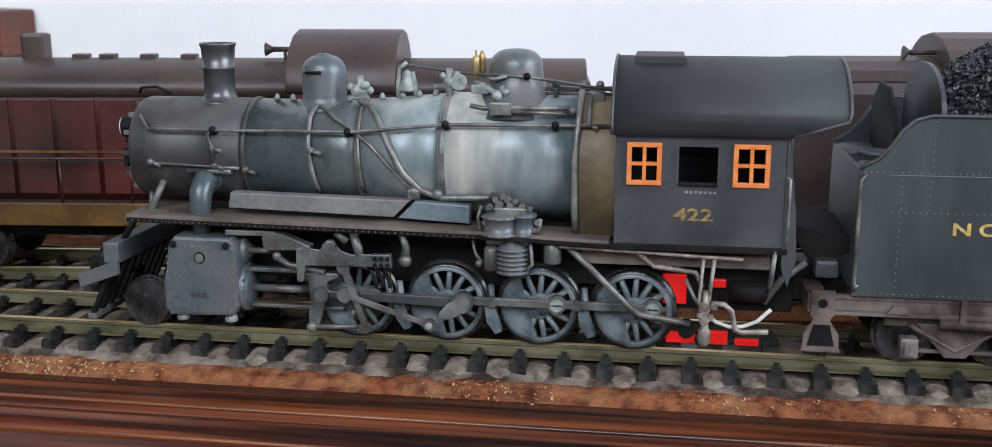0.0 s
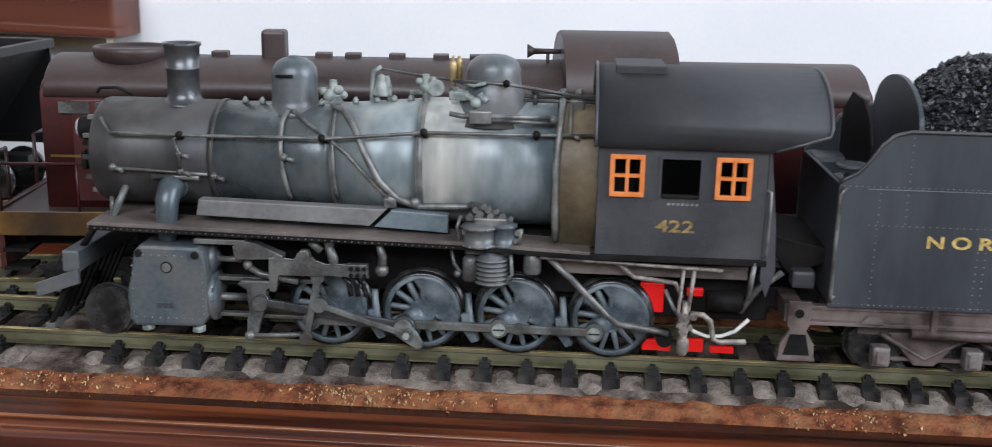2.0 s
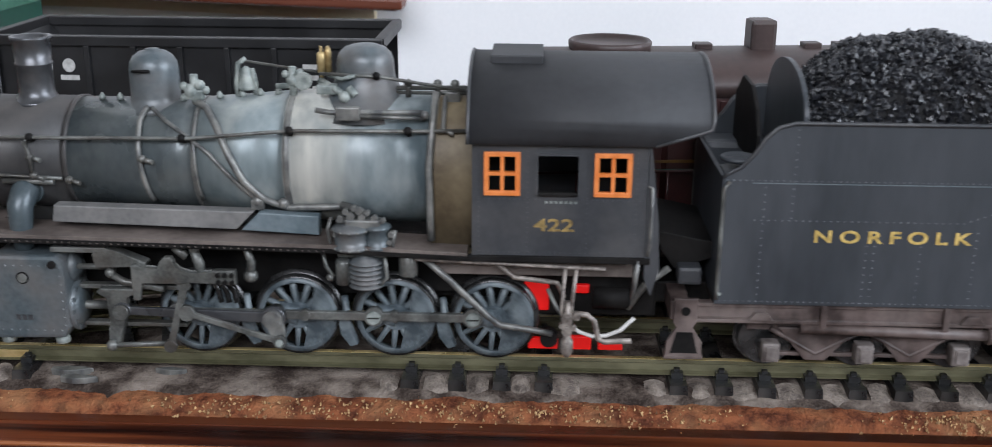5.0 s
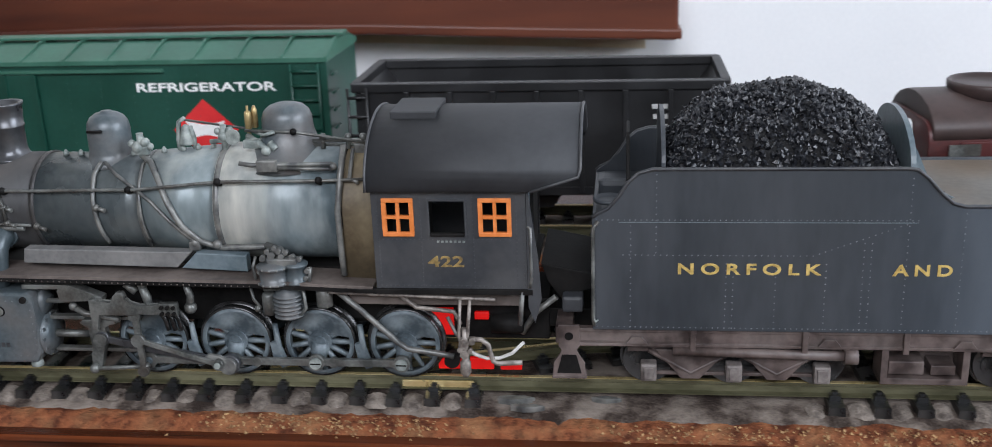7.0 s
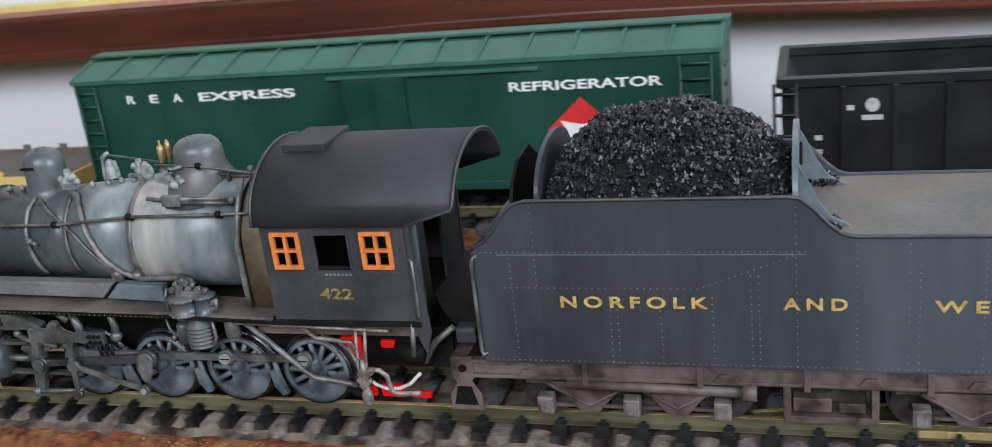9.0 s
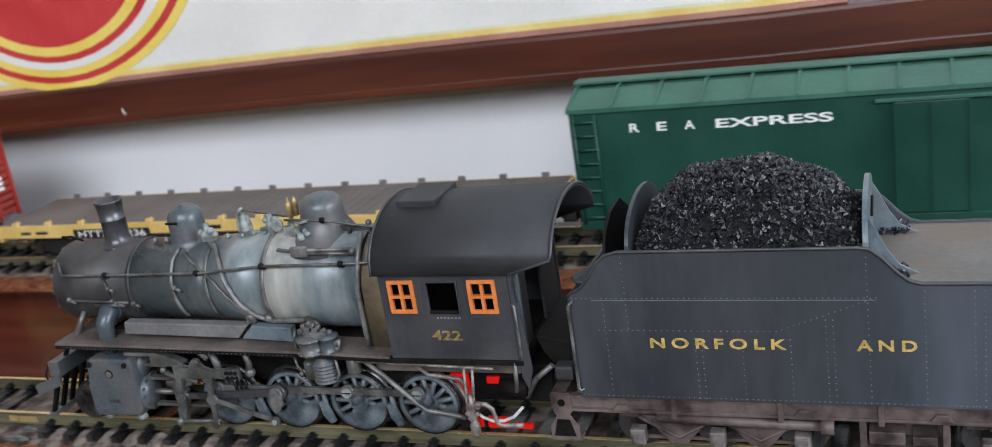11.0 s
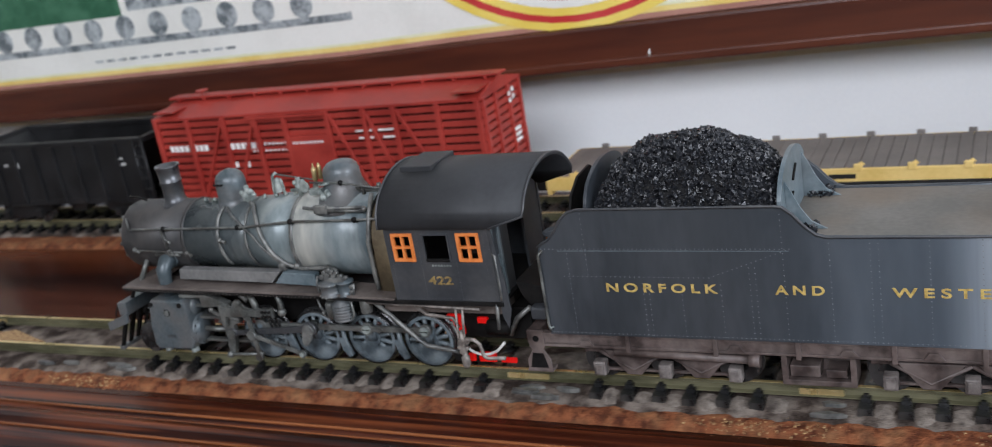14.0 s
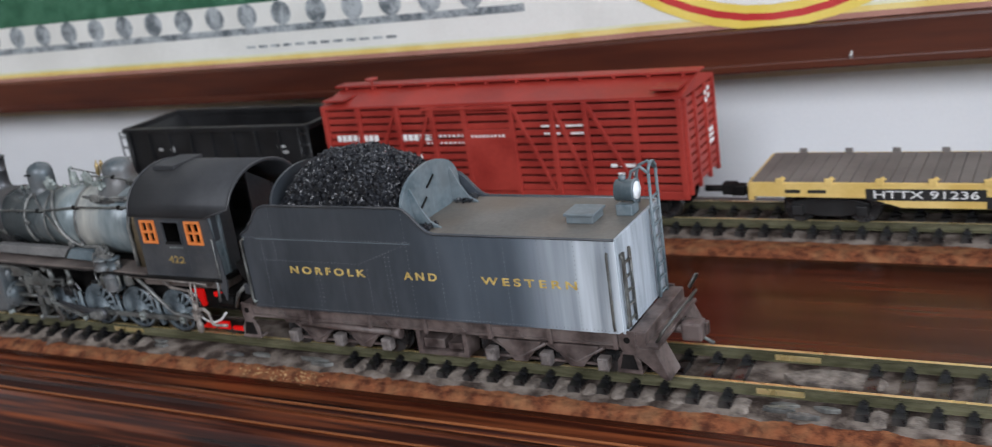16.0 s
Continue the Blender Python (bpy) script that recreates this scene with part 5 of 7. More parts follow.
# turret and check valve lumps
bm = B()
for x, z, r in ((-61.2, 57.2, 1.7), (-59.4, 58.4, 1.3), (-62.8, 58.2, 1.0), (-60.4, 59.6, 0.9), (-58.2, 57.4, 1.0)):
    ball(bm, (x, -4.6, z), r, 10)
box(bm, -62.5, -58.5, -5.6, -3.4, 55.4, 57.6, 0.4)
tube(bm, [(-60.5, -4.6, 55), (-60.5, -4.6, 60.8)], 0.9, 8)
part("check_valve", bm, M["pale"], engine, "pale corroded top check valve")
bm = B()
for x, z, r in ((-39.4, 59.6, 1.5), (-37.8, 61.0, 1.1), (-40.9, 60.9, 0.9)):
    ball(bm, (x, -3.6, z), r, 10)
tube(bm, [(-39.4, -3.6, 56), (-39.4, -3.6, 62.6)], 0.8, 8)
lathe(bm, [(1.9, -0.4), (1.9, 0.4)], (-37.0, -4.2, 59.6), "y", 14)
tube(bm, [(-43, -3.6, 58.3), (-36, -3.6, 58.8)], 0.6, 6)
part("turret_valve", bm, M["pale"], engine)
bm = B()
for x in (-14.5, -8.2, -4.5):
    tube(bm, [(x, -4.0, 56.5), (x, -4.0, 59.6)], 0.6, 6)
    ball(bm, (x, -4.0, 59.4), 1.0, 8)
tube(bm, [(-17, -4.0, 58.4), (-1, -4.0, 58.6)], 0.5, 6)
tube(bm, [(-17.5, -3.0, 57.2), (-1, -3.0, 57.2)], 0.4, 6)
box(bm, -6.6, -3.2, -5.5, -2.0, 55.4, 58.0, 0.4)
part("steam_turret", bm, M["gear"], engine)
bm = B()
tube(bm, [(-119, 2, 55.4), (-116.5, -2, 57.0), (-112, -3, 57.4), (-108.6, -2, 55.6)], 0.35, 6)
part("smokebox_grab", bm, M["gear_dark"], engine)


def on_boiler(x, ang, lift=0.0):
    """A point on the boiler's near side; ang is degrees up from level."""
    r = 12.4 if x < -60 else (12.5 + (x + 60) * 0.088 if x < -40 else 14.5)
    a = radians(ang)
    return (x, -(r + lift) * math.cos(a), ZC + (r + lift) * math.sin(a))


# handrail with stanchions
bm = B()
line = [(-113.5, -9.5, 51.2), on_boiler(-110, 25, 2.0), on_boiler(-87, 25.5, 1.9), on_boiler(-60, 26.5, 1.9), on_boiler(-38.4, 32, 1.8), on_boiler(-13, 33, 1.8), (0, -12.6, 51.3)]
tube(bm, line, 0.42, 8)
rail_ = part("handrail", bm, M["gear"], engine)
bm = B()
for x, a in ((-94, 25.5), (-61.5, 26.5), (-38.4, 32), (-13.6, 33)):
    bm = B()
    tube(bm, [on_boiler(x, a, -0.2), on_boiler(x, a, 2.2)], 0.6, 8)
    ball(bm, on_boiler(x, a, 2.0), 0.95, 10)
    part("stanchion", bm, M["gear_dark"], rail_)


def boiler_pipe(name, pts, r, mat, label=""):
    b = B()
    fine = []
    for p, q in zip(pts, pts[1:]):
        for k in range(6):
            f = k / 6
            fine.append(on_boiler(p[0] + (q[0] - p[0]) * f, p[1] + (q[1] - p[1]) * f, r * 1.1))
    fine.append(on_boiler(*pts[-1], r * 1.1))
    tube(b, fine, r, 8)
    return part(name, b, mat, engine, label)


boiler_pipe("sand_pipe", [(-70.6, 62), (-71.4, 45), (-71.0, 10), (-69.6, -38)], 0.58, M["pipe"])
boiler_pipe("sand_pipe", [(-69.6, 62), (-66.0, 46), (-56, 14), (-47.5, -24), (-45.8, -30)], 0.48, M["pipe"])
boiler_pipe("delivery_pipe", [(-60.8, 72), (-57.6, 60), (-54.5, 38), (-51.8, 15), (-48.5, -10), (-44.5, -27), (-40.5, -33), (-34, -32), (-28, -31)], 0.78, M["pipe"], "long bent boiler feed pipe")
boiler_pipe("boiler_strap", [(-59.6, 60), (-59.4, 30), (-58.6, -36)], 0.42, M["pipe"])
bm = B()
tube(bm, [(-28, -13.4, 34.8), (-24, -15.5, 34.4), (-22.5, -17.5, 33.8)], 0.95, 8)
ball(bm, (-46.0, -13.0, 35.3), 1.5, 10)
box(bm, -47.4, -44.6, -14.2, -12.6, 33.6, 35.8, 0.3)
ball(bm, (-40.5, -13.0, 34.9), 1.3, 10)
part("pipe_union", bm, M["pipe"], engine)
bm = B()
for x, a in ((-70.4, 8), (-94.5, 8), (-94.2, -10), (-86.6, -14), (-110, -8)):
    p = on_boiler(x, a, 0.6)
    ball(bm, p, 0.95, 10)
    tube(bm, [p, (p[0] + 2.6, p[1] - 0.8, p[2] - 0.5)], 0.55, 6)
tube(bm, [on_boiler(-110, -8, 0.8), on_boiler(-88, -12, 0.8)], 0.4, 6)
tube(bm, [on_boiler(-94, 25, 1.4), on_boiler(-95.5, 22, 1.4), on_boiler(-94.3, 8, 1.0), on_boiler(-94.3, -6, 0.9)], 0.5, 6)
tube(bm, [on_boiler(-101, -16, 0.7), on_boiler(-90, -16, 0.7)], 0.7, 6)
part("boiler_cock", bm, M["gear"], engine)
bm = B()
tube(bm, [(-108, -9.5, 36.5), (-110.5, -13.5, 29.0)], 0.9, 8)
tube(bm, [(-113.5, -6, 33.5), (-112.5, -9, 29.2)], 0.6, 8)
part("front_brace", bm, M["gear"], engine)
# throttle rod along the dome
bm = B()
tube(bm, [(-33, -12.6, 55.2), (-30, -12.2, 54.6), (-10.5, -12.0, 54.8)], 0.6, 8)
tube(bm, [(-24, -12.6, 54.0), (-10.5, -12.2, 53.6)], 0.45, 8)
box(bm, -28.6, -23.6, -13.6, -12.0, 53.2, 56.0, 0.3)
ball(bm, (-10.2, -12.2, 54.3), 1.0, 10)
part("throttle_rod", bm, M["pipe"], engine)
bm = B()
tube(bm, [(-8.0, -9.4, 58.6), (-8.6, -12.8, 52), (-9.2, -15.2, 44), (-9.0, -15.4, 33), (-8.8, -15.2, 28)], 0.8, 8)
tube(bm, [(-6.2, -8.0, 57.4), (-6.4, -12.6, 51.4), (-4.2, -13.4, 50.6)], 0.5, 8)
part("blow_down_pipe", bm, M["pipe"], engine)
# steam pipe to the cylinders
bm = B()
tube(bm, [(-96.6, -9.5, 36.8), (-96.6, -13.0, 36.2), (-96.8, -15.2, 34.0), (-97.0, -15.4, 30.0), (-97.0, -15.2, 24.5)], [2.9, 2.9, 2.7, 2.4, 2.0], 16)
lathe(bm, [(3.4, -11.4), (3.4, -10.2)], (-96.6, 0, 36.5), "y", 16)
part("steam_pipe", bm, M["dome"], engine)

# running board, in two sloping lengths, and the air reservoir under the boiler
bm = B()
prism(bm, [(-113.5, 29.3), (-30, 28.0), (-1, 26.8), (-1, 26.0), (-30, 27.0), (-113.5, 28.3)], "y", -HW, -9, 0.15)
prism(bm, [(-113.5, 29.3), (-30, 28.0), (-1, 26.8), (-1, 26.0), (-30, 27.0), (-113.5, 28.3)], "y", 9, HW, 0.15)
board = part("running_board", bm, M["run"], engine, "dusty brown running board")
bm = B()
prism(bm, [(-113.5, 28.5), (-30, 27.2), (-1, 26.1), (-1, 25.2), (-30, 26.3), (-113.5, 27.5)], "y", -HW - 0.35, -HW + 0.5, 0.1)
part("board_edge", bm, M["gear_dark"], board)
part("front_deck", box(B(), -114, -104, -HW, HW, 27.8, 29.0, 0.2), M["run"], board)
bm = B()
bolt_row(bm, (-112, -HW - 0.4, 28.0), (-31, -HW - 0.4, 26.75), 1.5, 0.22, (0, -1, 0))
tagged(part("board_rivets", bm, M["run"], board), kind="stuff")
bm = B()
prism(bm, [(-89.5, 34.3), (-46.5, 33.6), (-50.5, 29.6), (-90.2, 30.6)], "y", -15.4, -12.0, 0.3)
part("side_casing", bm, M["casing"], engine)
bm = B()
prism(bm, [(-45.5, 33.4), (-32.8, 32.8), (-32.8, 28.6), (-49.5, 29.4)], "y", -15.2, -12.2, 0.3)
part("side_casing", bm, M["plate"], engine, "pale blue-grey casing panel")
# engine frame and ash pan
bm = B()
box(bm, -108, 34, -6.5, 6.5, 12, 27)
box(bm, -12, 14, -9, 9, 14, 27)
part("main_frame", bm, M["gear_dark"], engine)
part("firebox_ring", box(B(), -8, 34, -15.5, 15.5, 20.5, 23.5, 0.3), M["run"], engine)
part("firebox_ring", box(B(), -6, 32, -16.0, 16.0, 24.0, 25.6, 0.3), M["firebox"], engine)

# cylinders, both sides
for s in (-1, 1):
    bm = B()
    prism(bm, [(-103.5, 22.8), (-102, 24.4), (-88.5, 24.4), (-87.2, 23.0), (-86.8, 18), (-86.9, 8), (-88.4, 5.6), (-104.0, 5.2), (-105.3, 6.8), (-104.6, 15)], "y", min(s * 9, s * 20.2), max(s * 9, s * 20.2), 0.8)
    cyl = part("cylinder", bm, M["dome"], engine, "grey cylinder casing with rust-brown patches" if s < 0 else "")
    bm = B()
    lathe(bm, [(5.6, -87.2), (5.8, -86.9), (5.8, -86.3), (4.4, -86.1), (4.2, -85.6), (1.6, -85.2)], (0, s * 14.2, 11.4), "x", 28)
    lathe(bm, [(3.6, -87.2), (3.6, -86.4), (2.2, -86.0), (1.2, -85.0)], (0, s * 14.2, 20.4), "x", 20)
    lathe(bm, [(4.0, -106.0), (5.0, -105.8), (5.4, -105.2), (5.4, -104.0)], (0, s * 14.0, 11.4), "x", 28)
    part("cylinder_cover", bm, M["dome"], cyl)
    bm = B()
    for x in (-102.2, -89.2):
        lathe(bm, [(0.85, -0.5), (0.85, 0.5)], (x, s * 20.3, 22.6), "y", 10)
    part("cover_bolt", bm, M["gear_dark"], cyl)
    part("builder_plate", lathe(B(), [(1.35, -0.12), (1.35, 0.12)], (-95.9, s * 20.3, 19.5), "y", 20), M["gear_dark"], cyl)
    part("builder_plate", lathe(B(), [(1.05, -0.12), (1.05, 0.12)], (-95.9, s * 20.45, 19.5), "y", 20), M["gear"], cyl)
    bm = B()
    for p, q in (((-103.0, 22.2), (-88.6, 22.2)), ((-103.6, 7.4), (-88.8, 7.4)), ((-87.9, 8.6), (-87.9, 21.8)), ((-104.2, 8.6), (-103.9, 21.4))):
        bolt_row(bm, (p[0], s * 20.2, p[1]), (q[0], s * 20.2, q[1]), 1.7, 0.26, (0, s, 0))
    for i in range(12):
        a = 2 * math.pi * i / 12
        box(bm, -86.5, -85.9, s * 14.2 + 5.1 * math.cos(a) - 0.4, s * 14.2 + 5.1 * math.cos(a) + 0.4, 11.4 + 5.1 * math.sin(a) - 0.4, 11.4 + 5.1 * math.sin(a) + 0.4)
    tagged(part("casing_rivets", bm, M["dome"], cyl), kind="stuff")
    bm = B()
    for x in (-102, -90):
        lathe(bm, [(1.5, 3.6), (1.5, 4.6), (0.9, 5.6)], (x, s * 17.5, 0), "z", 10)
    part("drain_cock", bm, M["pale"], cyl)
    for k in range(3):
        part("smudge_bar", box(B(), -98.3 + 1.3 * k, -97.4 + 1.3 * k, min(s * 20.2, s * 20.28), max(s * 20.2, s * 20.28), 9.8, 11.0), M["stack"], cyl)
    bm = B()
    box(bm, -86, -62, s * 14.2 - 1.0, s * 14.2 + 1.0, 15.3, 16.3, 0.2)
    box(bm, -86, -63, s * 14.2 - 1.0, s * 14.2 + 1.0, 6.6, 7.5, 0.2)
    part("slide_bar", bm, M["gear"], engine)
    # valve chest, gear hanger and link
    bm = B()
    prism(bm, [(-80.8, 21.4), (-81.2, 24.4), (-79.4, 26.0), (-76.4, 25.4), (-69.6, 22.8), (-69.6, 21.8), (-77, 21.6)], "y", s * 17 - 1.5, s * 17 + 1.5, 0.4)
    tube(bm, [(-86, s * 15.5, 20.6), (-77.5, s * 15.5, 20.6)], 0.7, 8)
    ball(bm, (-78, s * 17.2, 19.9), 1.2, 10)
    tube(bm, [(-78, s * 17.2, 19.6), (-75, s * 17.2, 17.8), (-66.5, s * 17.2, 16.4)], 0.8, 8)
    part("valve_guide", bm, M["gear"], engine)
    bm = B()
    prism(bm, [(-72.6, 22.6), (-71.4, 22.8), (-70.4, 21.9), (-66.6, 21.6), (-66.2, 23.6), (-65.2, 24.6), (-63.8, 24.6), (-63.2, 23.6), (-63.6, 22.8), (-62.4, 21.6), (-60.0, 20.8), (-56.0, 21.0), (-54.6, 21.8), (-50.2, 21.9), (-50.0, 18.6), (-54.4, 18.6), (-56.0, 19.2), (-59.8, 19.0), (-62.4, 18.4), (-65, 19.0), (-70.6, 19.0), (-71.2, 14.6), (-72.6, 14.6)], "y", s * 19 - 0.9, s * 19 + 0.9, 0.35)
    yoke = part("gear_yoke", bm, M["gear"], engine, "cast grey valve gear yoke")
    bm = B()
    for i in range(3):
        for j in range(2):
            lathe(bm, [(0.5, -0.4), (0.4, 0.5)], (-53.8 + 1.5 * i, s * 20.3, 19.4 + 1.6 * j), "y", 8)
    part("yoke_bolt", bm, M["gear_dark"], yoke)
    bm = B()
    tube(bm, [(-59.5, s * 17.5, 25.8), (-58.4, s * 17.5, 22.5), (-58, s * 17.5, 19.6)], [0.9, 1.2, 0.8], 8)
    ball(bm, (-59.2, s * 17.5, 26), 1.3, 10)
    tube(bm, [(-63.5, s * 17.5, 26.2), (-61.0, s * 17.5, 24.0)], 1.0, 8)
    part("lifting_arm", bm, M["gear"], engine)
    bm = B()
    tube(bm, [(-48.2, s * 18.0, 27.2), (-47.0, s * 18.0, 23.4), (-47.4, s * 18.0, 20.6)], [0.7, 1.0, 1.1], 8)
    ball(bm, (-47.3, s * 18.0, 20.2), 1.6, 10)
    part("reverser_arm", bm, M["gear"], engine)
    bm = B()
    for k in range(3):
        tube(bm, [(-57.2 + 1.7 * k, s * 15.5, 18.6), (-55.4 + 1.7 * k, s * 15.5, 16.2), (-54.8 + 1.7 * k, s * 15.5, 13.0)], 0.65, 8)
    part("spring_leaf", bm, M["tyre"], engine)
    part("running_step", box(B(), -90, -78, min(s * 14, s * 18.6), max(s * 14, s * 18.6), 24.8, 26.0, 0.2), M["gear"], engine)
    # brake hangers between the drivers
    for x in (-49.2, -27.6, -6.0):
        bm = B()
        tube(bm, [(x - 0.6, s * 13.2, 14), (x - 0.2, s * 13.2, 8), (x + 1.8, s * 13.2, 3.0)], [0.7, 0.9, 0.5], 8)
        prism(bm, [(x - 2.2, 9.0), (x - 0.8, 9.4), (x + 2.0, 2.8), (x + 0.4, 2.2), (x - 1.6, 5)], "y", s * 13.2 - 0.8, s * 13.2 + 0.8, 0.25)
        part("brake_shoe", bm, M["wheel"], engine)
# air pump on the near side
fins = []
for k in range(6):
    z = 18.2 + 1.05 * k
    fins += [(3.0, z), (3.75, z + 0.15), (3.75, z + 0.5), (3.0, z + 0.65)]
pump = part("air_pump", lathe(B(), [(2.2, 17.6)] + fins + [(3.0, 24.6), (2.0, 24.9), (2.0, 27.0)], (-22.6, -17.2, 0), "z", 24), M["dome"], engine, "grey air pump with finned lower cylinder")
part("steam_cylinder", lathe(B(), [(3.2, 26.6), (4.1, 26.9), (4.1, 27.5), (3.6, 27.7), (3.6, 30.6), (4.1, 30.8), (4.1, 31.4), (3.0, 31.8), (1.4, 32.4)], (-25.4, -17.4, 0), "z", 24), M["dome"], pump)
part("steam_cylinder", lathe(B(), [(2.2, 26.6), (2.9, 26.9), (2.9, 27.4), (2.5, 27.6), (2.5, 31.0), (2.9, 31.2), (2.9, 31.7), (1.2, 32.4)], (-20.0, -17.2, 0), "z", 20), M["dome"], pump)
part("valve_block", box(B(), -26.6, -19.2, -19.2, -16.4, 31.2, 33.4, 0.4), M["pipe"], pump)
part("pump_head", tube(B(), [(-28.4, -18, 32.8), (-19.0, -18, 32.8)], 0.6, 8), M["pipe"], pump)
part("pump_pipe", tube(B(), [(-16.2, -18.0, 31), (-16.8, -18.4, 27.2)], 0.45, 8), M["pipe"], pump)
part("pump_pipe", tube(B(), [(-29.6, -17.6, 33.4), (-30.4, -18.0, 31.0), (-29.8, -18.4, 27.6)], 0.4, 8), M["pipe"], pump)
for x, z, r in ((-27.6, 33.4, 0.8), (-25.4, 34.0, 1.0), (-23.0, 33.8, 0.8), (-20.4, 33.6, 0.75), (-23.6, 35.2, 0.8), (-28.6, 30.0, 0.7), (-17.0, 30.2, 0.7), (-17.4, 28.4, 0.6), (-24.6, 35.8, 0.6), (-26.4, 35.0, 0.65), (-21.8, 34.8, 0.6), (-18.6, 33.2, 0.6)):
    part("pump_nut", tube(B(), [(x, -18.9, z), (x, -17.4, z)], r, 6), M["pipe"], pump)
for i in range(7):
    a = math.pi * (1.06 + 0.88 * i / 6)
    for z in (27.2, 31.1):
        part("flange_bolt", ball(B(), (-25.4 + 4.1 * math.cos(a), -17.4 + 4.1 * math.sin(a), z), 0.32, 6), M["pipe"], pump)
bm = B()
lathe(bm, [(1.4, 18.6), (1.7, 19.0), (1.7, 23.6), (1.3, 24.2)], (-27.4, -17.6, 0), "z", 14)
lathe(bm, [(1.8, 20.8), (2.0, 21.2), (2.0, 25.0), (1.5, 25.6)], (-13.6, -17.4, 0), "z", 14)
tube(bm, [(-31.6, -18, 25.8), (-31.0, -18.2, 22.6), (-29.4, -18.2, 20.4)], 0.4, 6)
ball(bm, (-30.2, -18.2, 20.2), 0.9, 8)
tube(bm, [(-18.4, -18.4, 25.6), (-18.0, -18.6, 20.6), (-19.8, -18.4, 18.4)], 0.45, 6)
box(bm, -28.6, -18.6, -17.8, -15.4, 24.6, 26.4, 0.3)
part("pump_fitting", bm, M["gear"], pump)

# cab
cab = part("cab_front", box(B(), 0, 1.0, -HW, HW, 26.2, 51, 0.1), M["cab"], engine)
Z0, Z1 = 26.6, 51.0


def cab_side(s):
    y0, y1 = (-HW, -HW + 0.9) if s < 0 else (HW - 0.9, HW)
    bm = B()
    xs = [0.6, 2.6, 9.8, 13.0, 22.2, 25.0, 32.4, 35.8]
    panel(bm, xs, [Z0, 39.8, 48.6, Z1], [(1, 1), (3, 1), (5, 1)], y0, y1)
    side = part("cab_side", bm, M["cab"], engine, "black cab side with riveted seams" if s < 0 else "")
    o = -1 if s < 0 else 1
    for a, b in ((2.5, 9.9), (24.9, 32.5)):
        bm = B()
        ya, yb = sorted((s * (HW - 0.5), s * (HW + 0.55)))
        t = 1.0
        box(bm, a, b, ya, yb, 39.6, 39.6 + t, 0.15)
        box(bm, a, b, ya, yb, 48.8 - t, 48.8, 0.15)
        box(bm, a, a + t, ya, yb, 39.6 + t, 48.8 - t)
        box(bm, b - t, b, ya, yb, 39.6 + t, 48.8 - t)
        m = (a + b) / 2
        box(bm, m - 0.38, m + 0.38, ya, yb, 39.6 + t, 48.8 - t)
        box(bm, a + t, m - 0.38, ya, yb, 43.9, 44.6)
        box(bm, m + 0.38, b - t, ya, yb, 43.9, 44.6)
        part("window_frame", bm, M["orange"], side, "orange four-pane window frame")
    bm = B()
    box(bm, 13.6, 21.6, s * HW - 0.6, s * HW + 0.6, 39.6, 40.4, 0.2)
    part("arm_rest", bm, M["gear_dark"], side)
    bm = B()
    box(bm, 13.0, 13.5, s * HW - 0.4, s * HW + 0.4, 39.8, 48.6)
    box(bm, 21.7, 22.2, s * HW - 0.4, s * HW + 0.4, 39.8, 48.6)
    box(bm, 13.5, 21.7, s * HW - 0.4, s * HW + 0.4, 48.1, 48.6)
    part("window_edge", bm, M["cab"], side)
    bm = B()
    n = (0, o, 0)
    ys = s * HW
    for x in (1.4, 11.4, 23.6, 33.6, 35.2):
        bolt_row(bm, (x, ys, Z0 + 0.8), (x, ys, Z1 - 1), 1.05, 0.2, n)
    bolt_row(bm, (1.4, ys, Z0 + 0.7), (35.2, ys, Z0 + 0.7), 1.05, 0.2, n)
    bolt_row(bm, (1.4, ys, 38.8), (35.2, ys, 38.8), 1.05, 0.2, n)
    tagged(part("rivets", bm, M["cab"], side), kind="stuff")
    if s < 0:
        words("number", "422", side, M["gold_worn"], 12.7, -HW, 32.0, 2.7, 8.4, "gold cab number", bold=0.02)
        bars("stencil_bars", side, M["pale"], -HW - 0.05, [(15 + 1.0 * i, 15.6 + 1.0 * i) for i in range(7)], 38.0, 38.5)


cab_side(-1)
cab_side(1)
# dark sheets added in the far windows block the bright wall behind
for a, b in ((2.6, 9.8), (13.0, 22.2), (25.0, 32.4)):
    part("window_pane", box(B(), a, b, HW - 0.6, HW - 0.4, 39.8, 48.6), M["dark"], engine)
for y in (-HW + 1.4, -HW + 6.4):
    part("cab_rear_post", box(B(), 35.2, 36.2, y - 0.7, y + 0.7, 26.6, 52, 0.2), M["plate"], engine, "pale blue-grey post at the cab's open rear")
part("cab_rear_panel", box(B(), 35.3, 35.9, -HW + 2.1, -HW + 5.7, 26.6, 40, 0.1), M["plate"], engine)


def arch(half, base, rise, n=24):
    return [(half * math.cos(math.pi * i / n), base + rise * math.sin(math.pi * i / n)) for i in range(n + 1)]


bm = B()
outer = arch(HW + 1.6, 50.6, 15.2, 28)
inner = arch(HW + 1.0, 50.4, 14.5, 28)
prev = None
